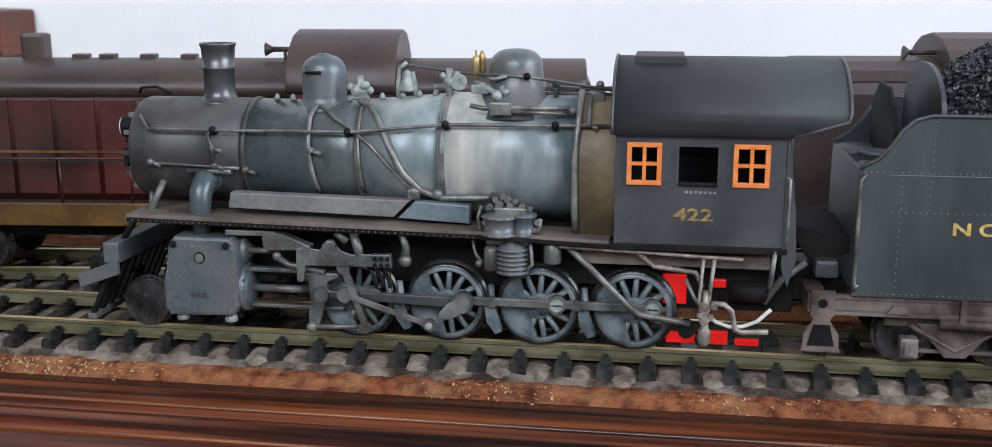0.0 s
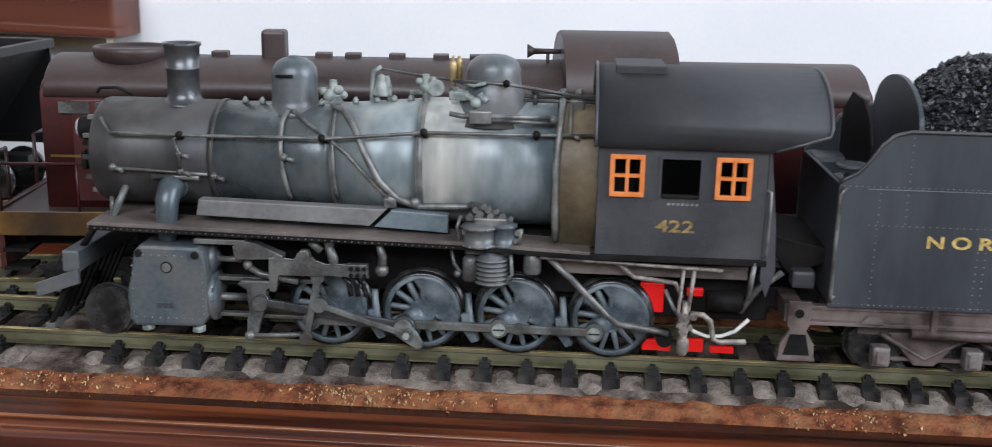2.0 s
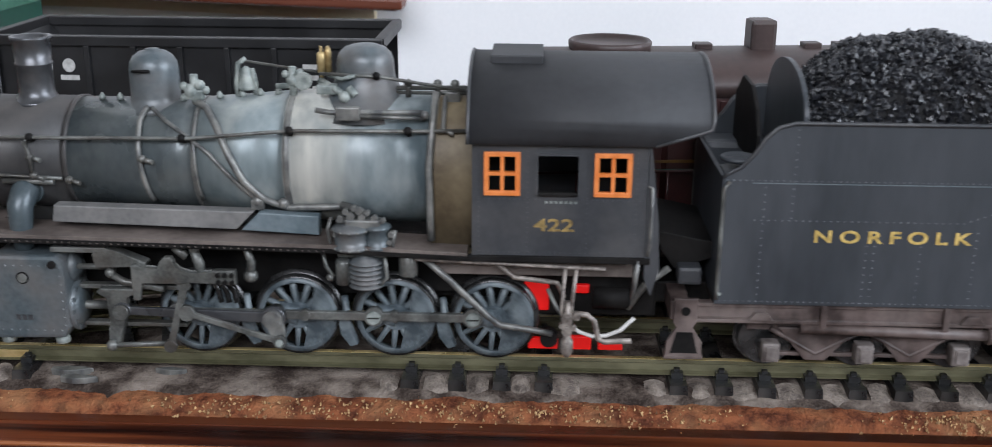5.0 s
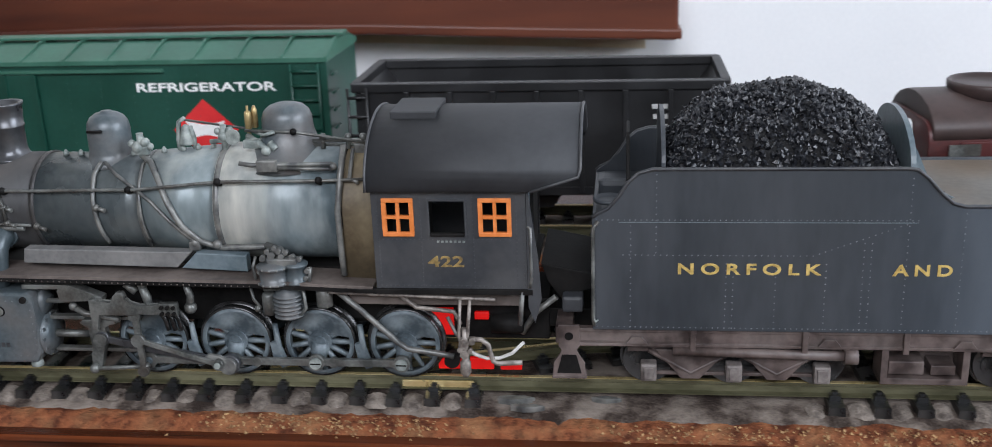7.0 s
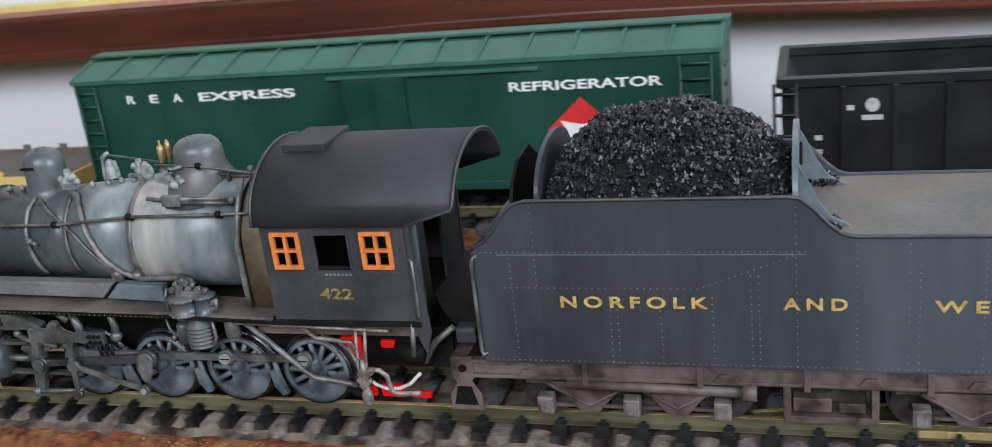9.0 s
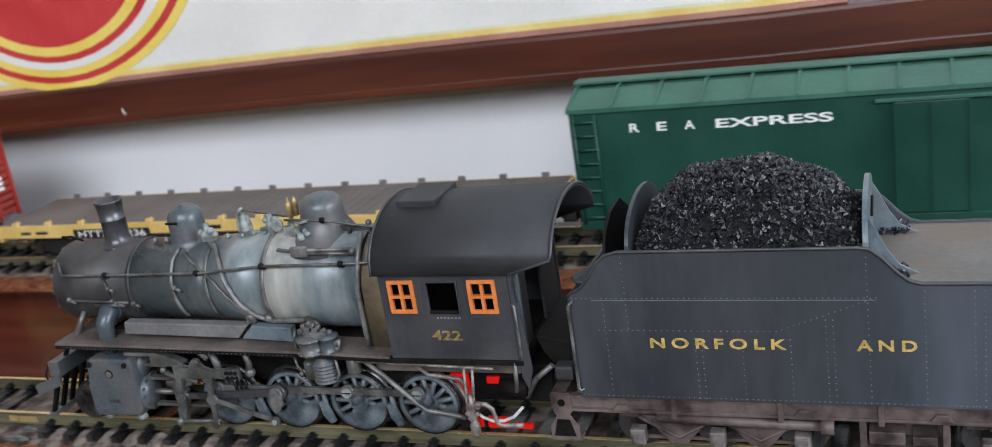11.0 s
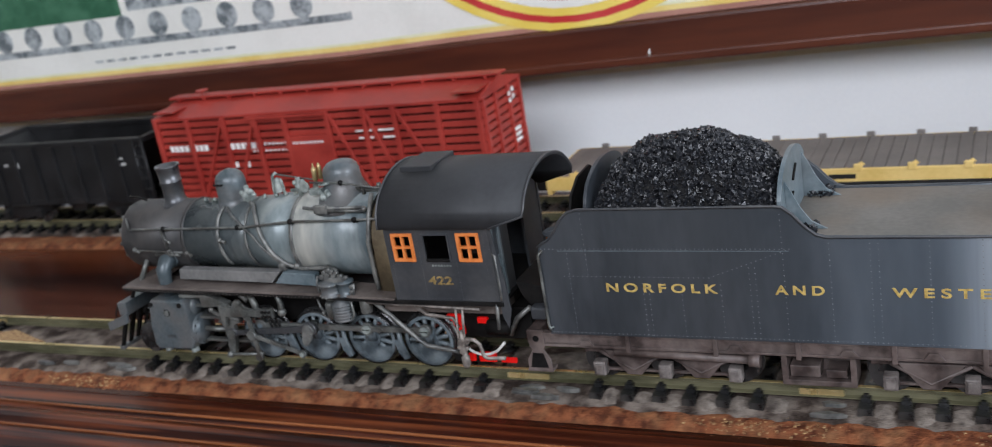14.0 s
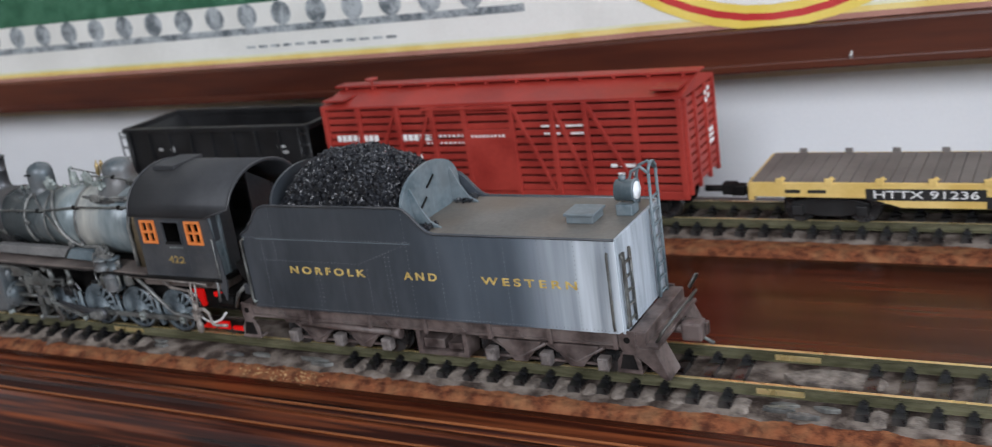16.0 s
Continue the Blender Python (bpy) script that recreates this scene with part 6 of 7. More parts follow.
for i in range(29):
    oy, oz = outer[i]
    iy, iz = inner[i]
    low = max(0.0, 1 - (oz - 50.6) / 3.5)
    xr = 48.4 - 12.0 * low * 0.95
    cur = [bm.verts.new((-0.8, oy, oz)), bm.verts.new((xr, oy, oz)), bm.verts.new((xr, iy, iz)), bm.verts.new((-0.8, iy, iz))]
    if prev:
        for j in range(4):
            f = bm.faces.new((prev[j], prev[(j + 1) % 4], cur[(j + 1) % 4], cur[j]))
            f.smooth = j in (0, 2)
    else:
        bm.faces.new(cur)
    prev = cur
bm.faces.new(list(reversed(prev)))
roof = part("cab_roof", bm, M["roof"], engine, "arched black cab roof with long rear overhang")
bm = B()
tube(bm, [(-0.8, y, z) for y, z in arch(HW + 1.7, 50.6, 15.3, 28)], 0.35, 6)
part("roof_edge", bm, M["cab"], roof)
bm = B()
tube(bm, [(48.3 - 11.4 * max(0.0, 1 - (z - 50.6) / 3.5), y, z) for y, z in arch(HW + 1.5, 50.6, 15.1, 28)], 0.4, 6)
part("roof_edge", bm, M["cab"], roof)
bm = B()
box(bm, 3.2, 14.2, -8.0, 8.0, 64.0, 66.3, 0.3)
part("roof_hatch", bm, M["roof"], roof)
bm = B()
prism(bm, [(-HW, 26.4), (HW, 26.4), (HW, 50.6)] + arch(HW, 50.6, 14.2, 20)[1:-1] + [(-HW, 50.6)], "x", 0.1, 1.0)
part("cab_front_wall", bm, M["cab"], engine)
bm = B()
prism(bm, [(-HW + 1, 26.4), (-6, 26.4), (-6, 60), (-HW + 1, 52)], "x", 34.6, 35.4)
prism(bm, [(HW - 1, 26.4), (6, 26.4), (6, 60), (HW - 1, 52)], "x", 34.6, 35.4)
part("cab_rear_screen", bm, M["cab"], engine)
part("backhead", box(B(), 1, 9, -11, 11, 26, 50, 2.0), M["gear_dark"], engine)
part("cab_floor", box(B(), 0, 37, -HW, HW, 25.6, 26.6, 0.1), M["gear_dark"], engine)
part("cab_sill", box(B(), -1, 37, -HW - 0.5, -HW + 1, 25.2, 26.5, 0.15), M["gear_dark"], engine)
bm = B()
tube(bm, [(36.4, -HW, 27), (36.8, -HW - 0.4, 29), (36.8, -HW - 0.4, 41.6), (35.9, -HW + 0.4, 42.0)], 0.4, 6)
tube(bm, [(34.6, -HW, 26), (34.2, -HW, 22), (33.8, -HW, 17.5)], 0.6, 6)
part("cab_grab_rail", bm, M["pipe"], engine)
bm = B()
prism(bm, [(35.9, 50), (36.4, 50), (38.4, 34), (39.0, 24), (37.4, 18), (35.9, 22)], "y", -HW - 0.1, -HW + 0.6, 0.1)
part("cab_wing_plate", bm, M["cab"], engine)
# pipes and hoses below the cab
bm = B()
tube(bm, [(-10, -17.8, 24.6), (-5, -17.6, 20), (3.5, -17.2, 11.4), (6.0, -17.2, 9.6), (14.5, -17.2, 8.4), (17.2, -17.2, 7.8)], 0.72, 10)
part("injector_pipe", bm, M["pipe"], engine, "grey pipe running past the last driver")
bm = B()
tube(bm, [(-12, -19.0, 25.0), (28, -19.0, 23.6)], 0.42, 8)
tube(bm, [(5, -18.5, 24.4), (9, -18.6, 21.2), (14.5, -18.6, 20.6), (18, -18.6, 20.2), (19.5, -18.6, 17.0)], 0.58, 8)
tube(bm, [(22, -18.8, 24), (21.2, -19.2, 16), (20.6, -19.4, 9)], 0.45, 8)
tube(bm, [(19.6, -18.8, 24), (19.0, -19.2, 14), (20.2, -19.4, 7)], 0.42, 8)
part("injector_line", bm, M["tan_pipe"], engine)
injector = part("injector", lathe(B(), [(0.6, 3.6), (1.0, 4.2), (1.35, 4.8), (1.35, 7.4), (0.9, 8.0), (0.9, 11.6), (1.3, 12.0), (1.3, 13.2), (0.6, 14.0), (0.6, 16.4)], (20.3, -19.4, 0), "z", 14), M["tan_pipe"], engine, "pale corroded injector body")
for x, z, r in ((20.2, 12.6, 1.35), (20.2, 9.8, 1.15), (22.2, 13.2, 0.9), (19.2, 11.0, 0.7), (21.6, 10.6, 0.6)):
    part("injector_nut", tube(B(), [(x, -20.6, z), (x, -18.8, z)], r, 6), M["tan_pipe"], injector)
bm = B()
tube(bm, [(21.6, -19.4, 13.6), (24.4, -19.4, 13.4), (26.0, -19.4, 12.0), (26.6, -19.4, 9.4), (27.0, -19.4, 7.8), (28.2, -19.4, 7.2), (34, -19.4, 7.6)], 0.62, 10)
part("suction_pipe", bm, M["tan_pipe"], engine)
bm = B()
tube(bm, [(20.6, -18.6, 10.8), (22.8, -18.8, 9.2), (25.6, -19.0, 8.3), (28.6, -19.0, 8.5), (31.6, -19.0, 9.8), (34.4, -18.8, 12.6)], 0.45, 10)
part("feed_hose", bm, M["white_wire"], engine, "white water hose to the tender")
bm = B()
tube(bm, [(33.5, -12, 12), (37, -13, 18), (42, -13, 22)], 0.8, 8)
tube(bm, [(16, -16.6, 18), (18, -17.4, 14), (21, -17.8, 10)], 0.45, 6)
part("drain_hose", bm, M["pipe"], engine)
bm = B()
lathe(bm, [(2.4, -2), (2.4, 5.5), (1.8, 6)], (28, -11.5, 14.2), "x", 16)
lathe(bm, [(1.9, 0), (1.9, 3.0)], (16.5, -16.6, 6.2), "y", 14)
part("draw_gear", bm, M["gear_dark"], engine)
part("rear_frame", box(B(), 14, 40, -9, 9, 9, 20, 0.5), M["gear_dark"], engine)
# red glow of the firebox lamps; the three low blocks imitate its reflection
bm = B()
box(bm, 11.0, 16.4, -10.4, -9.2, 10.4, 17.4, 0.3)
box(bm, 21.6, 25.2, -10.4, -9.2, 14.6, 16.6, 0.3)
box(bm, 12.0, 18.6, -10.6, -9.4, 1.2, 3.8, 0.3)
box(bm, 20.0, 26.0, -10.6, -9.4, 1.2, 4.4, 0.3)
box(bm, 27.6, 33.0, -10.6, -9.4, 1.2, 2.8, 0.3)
part("ash_pan_light", bm, M["red_glow"], engine, "glowing red firebox lamps with their reflected glow below")
# pilot with footboards
bm = B()
box(bm, -121.5, -117.5, -17.5, 17.5, 16.5, 21.5, 0.4)
prism(bm, [(-128, 13.6), (-117.5, 17.6), (-117.5, 14.0), (-127.6, 10.4)], "y", -18.4, -17.2, 0.2)
prism(bm, [(-128, 13.6), (-117.5, 17.6), (-117.5, 14.0), (-127.6, 10.4)], "y", 17.2, 18.4, 0.2)
box(bm, -127, -124.8, -17, 17, 2.2, 3.6, 0.2)
pilot = part("pilot", bm, M["dome"], engine, "blue-grey sloping pilot with bars")
for i in range(9):
    y = -16 + 4 * i
    part("pilot_bar", prism(B(), [(-120.5, 16.6), (-119.0, 16.6), (-125.4, 3.0), (-126.6, 3.0)], "y", y - 0.7, y + 0.7, 0.15), M["gear_dark"], pilot)
bm = B()
tube(bm, [(-119, -12, 21), (-114, -13, 28)], 0.8, 6)
tube(bm, [(-119, 12, 21), (-114, 13, 28)], 0.8, 6)
tube(bm, [(-121.4, -16.5, 21), (-124, -17, 17), (-123, -17, 13)], 0.35, 6)
part("pilot_brace", bm, M["gear_dark"], engine)
bm = B()
tube(bm, [(-121, 0, 10.5), (-130, 0, 10.5)], 1.2, 8)
box(bm, -134, -128.5, -2.6, 2.6, 8, 13, 0.8)
part("front_coupler", bm, M["gear_dark"], engine)


# ---- wheels and rods ----
def spoke_mesh():
    bm = B()
    tube(bm, [(1.8, 0, 0), (WHEEL_R - 1.3, 0, 0)], [0.85, 0.62], 6)
    return mesh_of("spoke", bm, M["wheel"])


SPOKE = spoke_mesh()


def spoked_wheel(s, weight_angle, axle, spokes=13):
    """One driving wheel on its axle, with its face towards s along y."""
    y = s * 12.2
    rim = B()
    lathe(rim, [(WHEEL_R - 0.55, y - 0.95), (WHEEL_R, y - 0.9), (WHEEL_R, y + 0.9), (WHEEL_R - 0.55, y + 0.95), (WHEEL_R - 0.55, y - 0.95)], (0, 0, 0), "y", 48, True, False)
    fl = y - s * 1.5
    lathe(rim, [(WHEEL_R - 1.2, fl - 0.5), (WHEEL_R + 0.75, fl - 0.25), (WHEEL_R + 0.75, fl + 0.25), (WHEEL_R - 1.2, fl + 0.5), (WHEEL_R - 1.2, fl - 0.5)], (0, 0, 0), "y", 48, True, False)
    part("tyre", rim, M["tyre"], axle)
    centre = B()
    lathe(centre, [(WHEEL_R - 1.6, y - 1.0), (WHEEL_R - 0.5, y - 1.05), (WHEEL_R - 0.5, y + 1.05), (WHEEL_R - 1.6, y + 1.0), (WHEEL_R - 1.6, y - 1.0)], (0, 0, 0), "y", 48, True, False)
    part("wheel_rim", centre, M["wheel"], axle)
    for i in range(spokes):
        ob = new("spoke", SPOKE)
        ob.parent = axle
        ob.location = (0, y * U, 0)
        ob.rotation_euler = (0, 2 * math.pi * (i + 0.5) / spokes, 0)
    wa = weight_angle
    hub = B()
    lathe(hub, [(3.0, y - 1.15), (3.0, y + 1.15)], (0, 0, 0), "y", 24)
    lathe(hub, [(1.7, y - 1.7), (1.7, y + 1.7)], (0, 0, 0), "y", 16)
    ca = wa + math.pi
    tube(hub, [(0, y, 0), (CRANK * math.cos(ca), y + s * 0.4, CRANK * math.sin(ca))], [2.6, 2.0], 12)
    tube(hub, [(CRANK * math.cos(ca), y, CRANK * math.sin(ca)), (CRANK * math.cos(ca), y + s * 4.0, CRANK * math.sin(ca))], 1.0, 12)
    part("wheel_hub", hub, M["wheel"], axle)
    weight = B()
    arc = [((WHEEL_R - 1.4) * math.cos(wa + t), (WHEEL_R - 1.4) * math.sin(wa + t)) for t in (radians(-72 + 144 * i / 16) for i in range(17))]
    prism(weight, arc, "y", y - 0.85, y + 0.85, 0.2)
    part("counterweight", weight, M["wheel"], axle)


moving = []          # (object, function of time giving a pose in its parent's space)


def spin(t):
    return run_at(t) / (ROLL_R * U) + radians(16)


for k, x in enumerate(DRIVERS):
    axle = part("driver_axle", tube(B(), [(0, -11, 0), (0, 11, 0)], 1.6, 12), M["gear_dark"], engine)
    for s in (-1, 1):
        # at the start the near cranks point to +x
        spoked_wheel(s, math.pi if s < 0 else math.pi / 2, axle)
    moving.append((axle, lambda t, x=x: pose(x * U, 0, WHEEL_R * U, 0, -math.degrees(spin(t)), 0)))
pony = part("pony_axle", tube(B(), [(0, -11, 0), (0, 11, 0)], 1.2, 10), M["gear_dark"], engine)
for s in (-1, 1):
    bm = B()
    lathe(bm, [(5.7, s * 11.6 - 1.2), (5.7, s * 11.6 + 1.2)], (0, 0, 0), "y", 32)
    lathe(bm, [(6.4, s * 10.2 - 0.3), (6.4, s * 10.2 + 0.3)], (0, 0, 0), "y", 32)
    for i in range(6):
        a = 2 * math.pi * i / 6
        lathe(bm, [(0.9, s * 12.9 - 0.2), (0.9, s * 12.9 + 0.2)], (3.4 * math.cos(a), 0, 3.4 * math.sin(a)), "y", 10)
    part("pony_wheel", bm, M["tyre"], pony)
moving.append((pony, lambda t: pose(-113.6 * U, 0, 5.7 * U, 0, -math.degrees(run_at(t) / (5.7 * U)), 0)))


def crank(t, lead):
    a = spin(t) + lead
    return CRANK * math.cos(a), CRANK * math.sin(a)


for s, lead in ((-1, 0.0), (1, -math.pi / 2)):
    bm = B()
    y = s * 15.0
    for a, b in zip(DRIVERS, DRIVERS[1:]):
        prism(bm, [(a, -0.95), (b, -0.95), (b, 0.95), (a, 0.95)], "y", y - 0.6, y + 0.6, 0.2)
    for x in DRIVERS:
        lathe(bm, [(2.1, y - 0.9), (2.1, y + 0.9)], (x, 0, 0), "y", 20)
    for x in (DRIVERS[1] + 6.5, DRIVERS[2] + 4.4):
        lathe(bm, [(1.2, y - 0.9), (1.2, y + 0.9)], (x, 0, 0), "y", 14)
    rod = part("side_rod", bm, M["gear"], engine, "grey side rod coupling the driving wheels" if s < 0 else "")
    bm = B()
    for x in DRIVERS[2:]:
        lathe(bm, [(1.5, y + s * 1.1 - 0.3), (1.5, y + s * 1.1 + 0.3)], (x, 0, 0), "y", 16)
    part("rod_nut", bm, M["pale"], rod)
    bm = B()
    for x in DRIVERS[2:]:
        box(bm, x - 1.3, x + 1.3, min(y + s * 1.3, y + s * 1.46), max(y + s * 1.3, y + s * 1.46), -0.16, 0.16)
    part("nut_slot", bm, M["gear_dark"], rod)
    moving.append((rod, lambda t, lead=lead: pose(crank(t, lead)[0] * U, 0, (WHEEL_R + crank(t, lead)[1]) * U)))
    # main rod from the crosshead to the main pin
    ROD = 33.0
    bm = B()
    ym = s * 17.0
    prism(bm, [(0, -0.9), (ROD, -1.25), (ROD, 1.25), (0, 0.9)], "y", ym - 0.5, ym + 0.5, 0.2)
    lathe(bm, [(2.6, ym - 0.9), (2.6, ym + 0.9)], (ROD, 0, 0), "y", 20)
    lathe(bm, [(1.9, ym - 0.9), (1.9, ym + 0.9)], (0, 0, 0), "y", 16)
    main = part("main_rod", bm, M["stack"], engine)
    CH_Z = 11.2

    def head(t, lead=lead):
        px, pz = crank(t, lead)
        px, pz = DRIVERS[MAIN_PIN] + px, WHEEL_R + pz
        dz = pz - CH_Z
        return px - math.sqrt(ROD * ROD - dz * dz), px, pz

    moving.append((main, lambda t, head=head: pose(head(t)[0] * U, 0, CH_Z * U, 0, math.degrees(-math.atan2(head(t)[2] - CH_Z, head(t)[1] - head(t)[0])), 0)))
    bm = B()
    prism(bm, [(-5.6, 4.0), (-4.6, 5.0), (3.8, 5.0), (4.0, 3.9), (0.6, 3.2), (1.2, 1.4), (0.9, -0.8), (-0.4, -4.6), (-1.4, -8.2), (-3.8, -8.2), (-3.6, -4.4), (-2.6, -2.2), (-3.4, 1.0), (-3.0, 3.0)], "y", s * 16.2 - 1.1, s * 16.2 + 1.1, 0.35)
    lathe(bm, [(1.7, s * 18.4 - 0.5), (1.7, s * 18.4 + 0.5)], (0, 0, 0), "y", 16)
    tube(bm, [(-4, s * 14.4, 0), (-19, s * 14.4, 0)], 0.95, 10)
    cross = part("crosshead", bm, M["gear"], engine, "grey crosshead with drop arm and piston rod" if s < 0 else "")
    bm = B()
    tube(bm, [(-2.8, s * 18.0, -8.0), (10.5, s * 18.0, -7.2)], 0.6, 8)
    ball(bm, (-2.8, s * 18.0, -8.0), 1.3, 10)
    ball(bm, (10.5, s * 18.0, -7.2), 1.3, 10)
    part("union_link", bm, M["gear"], cross)
    moving.append((cross, lambda t, head=head: pose(head(t)[0] * U, 0, CH_Z * U)))
    # combination lever swings from the yoke down to the union link
    LEV = 15.0
    bm = B()
    prism(bm, [(-0.9, 0.6), (0.9, 0.6), (0.7, -LEV), (-0.7, -LEV)], "y", s * 18.6 - 0.5, s * 18.6 + 0.5, 0.2)
    for z, r in ((0, 1.5), (-LEV, 1.4)):
        lathe(bm, [(r, s * 18.8 - 0.7), (r, s * 18.8 + 0.7)], (0, 0, z), "y", 14)
    lever = part("combination_lever", bm, M["gear"], engine)
    moving.append((lever, lambda t, head=head: pose(-61.6 * U, 0, 18.2 * U, 0, math.degrees(math.asin(max(-0.8, min(0.8, -(head(t)[0] + 10.5 + 61.6) / LEV)))), 0)))
    # eccentric rod, whose rear pin hardly moves, and the return crank that swings about it
    ye = s * 19.4
    PX, PZ = DRIVERS[MAIN_PIN] - 2.8, WHEEL_R - 3.6
    LX, LZ = DRIVERS[MAIN_PIN] - 22.6, WHEEL_R + 2.6
    bm = B()
    n_ = Vector((LZ - PZ, 0, PX - LX)).normalized() * 0.62
    prism(bm, [(LX - n_.x, LZ - n_.z), (PX - n_.x, PZ - n_.z), (PX + n_.x, PZ + n_.z), (LX + n_.x, LZ + n_.z)], "y", ye - 0.45, ye + 0.45, 0.15)
    for x, z, r in ((PX, PZ, 1.35), (LX, LZ, 1.7)):
        lathe(bm, [(r, ye - 0.7), (r, ye + 0.7)], (x, 0, z), "y", 16)
    ecc = part("eccentric_rod", bm, M["gear"], engine)
    part("rod_pin", lathe(B(), [(0.8, ye + s * 0.9 - 0.25), (0.8, ye + s * 0.9 + 0.25)], (PX, 0, PZ), "y", 12), M["pale"], ecc)
    bm = B()
    yc = s * 18.2
    tube(bm, [(0, yc - 0.7, 0), (0, yc + 0.7, 0)], 2.1, 18)
    prism(bm, [(-0.6, -1.9), (3.0, -1.75), (5.6, -1.0), (6.2, 0.0), (5.6, 1.0), (3.0, 1.75), (-0.6, 1.9)], "y", yc - 0.6, yc + 0.6, 0.25)
    lathe(bm, [(0.7, yc + s * 0.9 - 0.25), (0.7, yc + s * 0.9 + 0.25)], (1.2, 0, 0.9), "y", 10)
    arm = part("eccentric_crank", bm, M["pipe"], engine, "grey return crank on the main pin" if s < 0 else "")

    def swing(t, lead=lead):
        px, pz = crank(t, lead)
        px, pz = DRIVERS[MAIN_PIN] + px, WHEEL_R + pz
        return px, pz, math.degrees(-math.atan2(PZ - pz, PX - px))

    moving.append((arm, lambda t, f=swing: pose(f(t)[0] * U, 0, f(t)[1] * U, 0, f(t)[2], 0)))

# ---- the tender ----
tender = thing("tender", (0, TRACK_Y, 0), "black riveted tender heaped with coal, greyed towards its rear", "tender")
T0, T1, TZ = 50.8, 193.4, 16.6


def tender_side(s):
    y0, y1 = sorted((s * (HW - 0.9), s * HW))
    top = [(T0, TZ), (T1 - 1.6, TZ), (T1, TZ + 1), (T1, 46.9), (131.5, 46.9), (129.0, 47.6), (126.4, 49.8), (123.4, 53.2), (121.0, 55.2), (118.6, 55.5), (64.4, 55.5), (61.2, 54.6), (58.8, 52.4), (56.8, 49.2), (54.4, 46.4), (52.0, 45.2), (T0, 44.2)]
    side = part("side_panel", prism(B(), top, "y", y0, y1, 0.15), M["tender"], tender, "black riveted side sheet with grey streaks and painted sheen towards the rear" if s < 0 else "")
    bm = B()
    yy = s * (HW + 0.1)
    tube(bm, [(p[0], yy, p[1]) for p in top[3:]], 0.42, 6)
    part("top_bead", bm, M["cab"], side)
    bm = B()
    n = (0, s, 0)
    ys = s * HW
    bolt_row(bm, (T0 + 1, ys, TZ + 0.8), (149, ys, TZ + 0.8), 1.25, 0.2, n)
    bolt_row(bm, (T0 + 1, ys, 43.6), (122, ys, 43.6), 1.25, 0.2, n)
    bolt_row(bm, (T0 + 7, ys, 35.2), (100, ys, 35.2), 1.4, 0.2, n)
    bolt_row(bm, (100, ys, 35.2), (121, ys, 43.2), 1.4, 0.2, n)
    for x, z0, z1 in ((65.2, 35, 55), (59.5, TZ, 43), (81, TZ, 34), (82.6, TZ, 34), (92, TZ, 34), (103, TZ, 34), (111, TZ, 39), (112.6, TZ, 39), (120.2, TZ, 54), (132, TZ, 46), (142, TZ, 46), (144, TZ, 46)):
        bolt_row(bm, (x, ys, z0 + 0.8), (x, ys, z1 - 0.8), 1.5, 0.2, n)
    tagged(part("rivets", bm, M["rivet"], side), kind="stuff")
    part("seam", box(B(), T0 + 6, 122, min(ys, ys + s * 0.18), max(ys, ys + s * 0.18), 43.0, 43.14), M["plate"], side)
    part("handrail", tube(B(), [(T0 + 1.2, ys, 42.6), (T0 + 0.6, ys + s * 1.0, 42.6), (T0 + 0.3, ys + s * 1.1, 41.6), (T0 + 0.3, ys + s * 1.1, 20.0), (T0 + 0.6, ys + s * 1.0, 19.0), (T0 + 1.2, ys, 19.0)], 0.28, 6), M["pale"], side, "pale grey handrail")
    bm = B()
    bolt_row(bm, (151, ys, TZ + 0.8), (T1 - 2, ys, TZ + 0.8), 1.25, 0.2, n)
    for x in (156, 168, 180, 190.5):
        bolt_row(bm, (x, ys, TZ + 0.8), (x, ys, 46), 1.5, 0.2, n)
    tagged(part("rivets", bm, M["rivet"], side), kind="stuff")
    return side


near = tender_side(-1)
tender_side(1)
words("lettering", "NORFOLK", near, M["gold"], 70.2, -HW, 30.6, 2.7, 31.9, "gold road name", gap=1.5, bold=0.025)
words("lettering", "AND", near, M["gold"], 117.4, -HW, 30.6, 2.7, 12.8, "gold road name", gap=1.5, bold=0.025)
words("lettering", "WESTERN", near, M["gold"], 146.7, -HW - 0.05, 30.4, 2.7, 33.2, "gold road name fading at its end", gap=1.5, bold=0.022)
part("tank_bottom", box(B(), T0, T1, -HW + 1, HW - 1, TZ - 0.4, TZ + 0.8), M["under"], tender)
part("tank_deck", box(B(), 119.0, T1 - 0.6, -HW + 0.8, HW - 0.8, 45.6, 46.8, 0.1), M["deck"], tender, "dusty grey-brown water tank deck")
part("rear_panel", box(B(), T1 - 0.5, T1 + 0.5, -HW + 0.3, HW - 0.3, TZ, 46.9, 0.2), M["tender_rear"], tender, "streaked rear sheet with the window's light painted in as a pale tone")
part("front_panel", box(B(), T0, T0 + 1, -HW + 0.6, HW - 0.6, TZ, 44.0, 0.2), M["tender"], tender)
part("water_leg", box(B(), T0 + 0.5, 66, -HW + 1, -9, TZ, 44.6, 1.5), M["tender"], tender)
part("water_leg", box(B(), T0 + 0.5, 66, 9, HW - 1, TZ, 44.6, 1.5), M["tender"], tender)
bm = B()
lathe(bm, [(3.6, -0.6), (3.8, 0.0), (3.2, 0.4), (2.6, -0.4)], (54.6, -14.0, 47.0), "z", 20)
part("filler_ring", bm, M["tender"], tender)
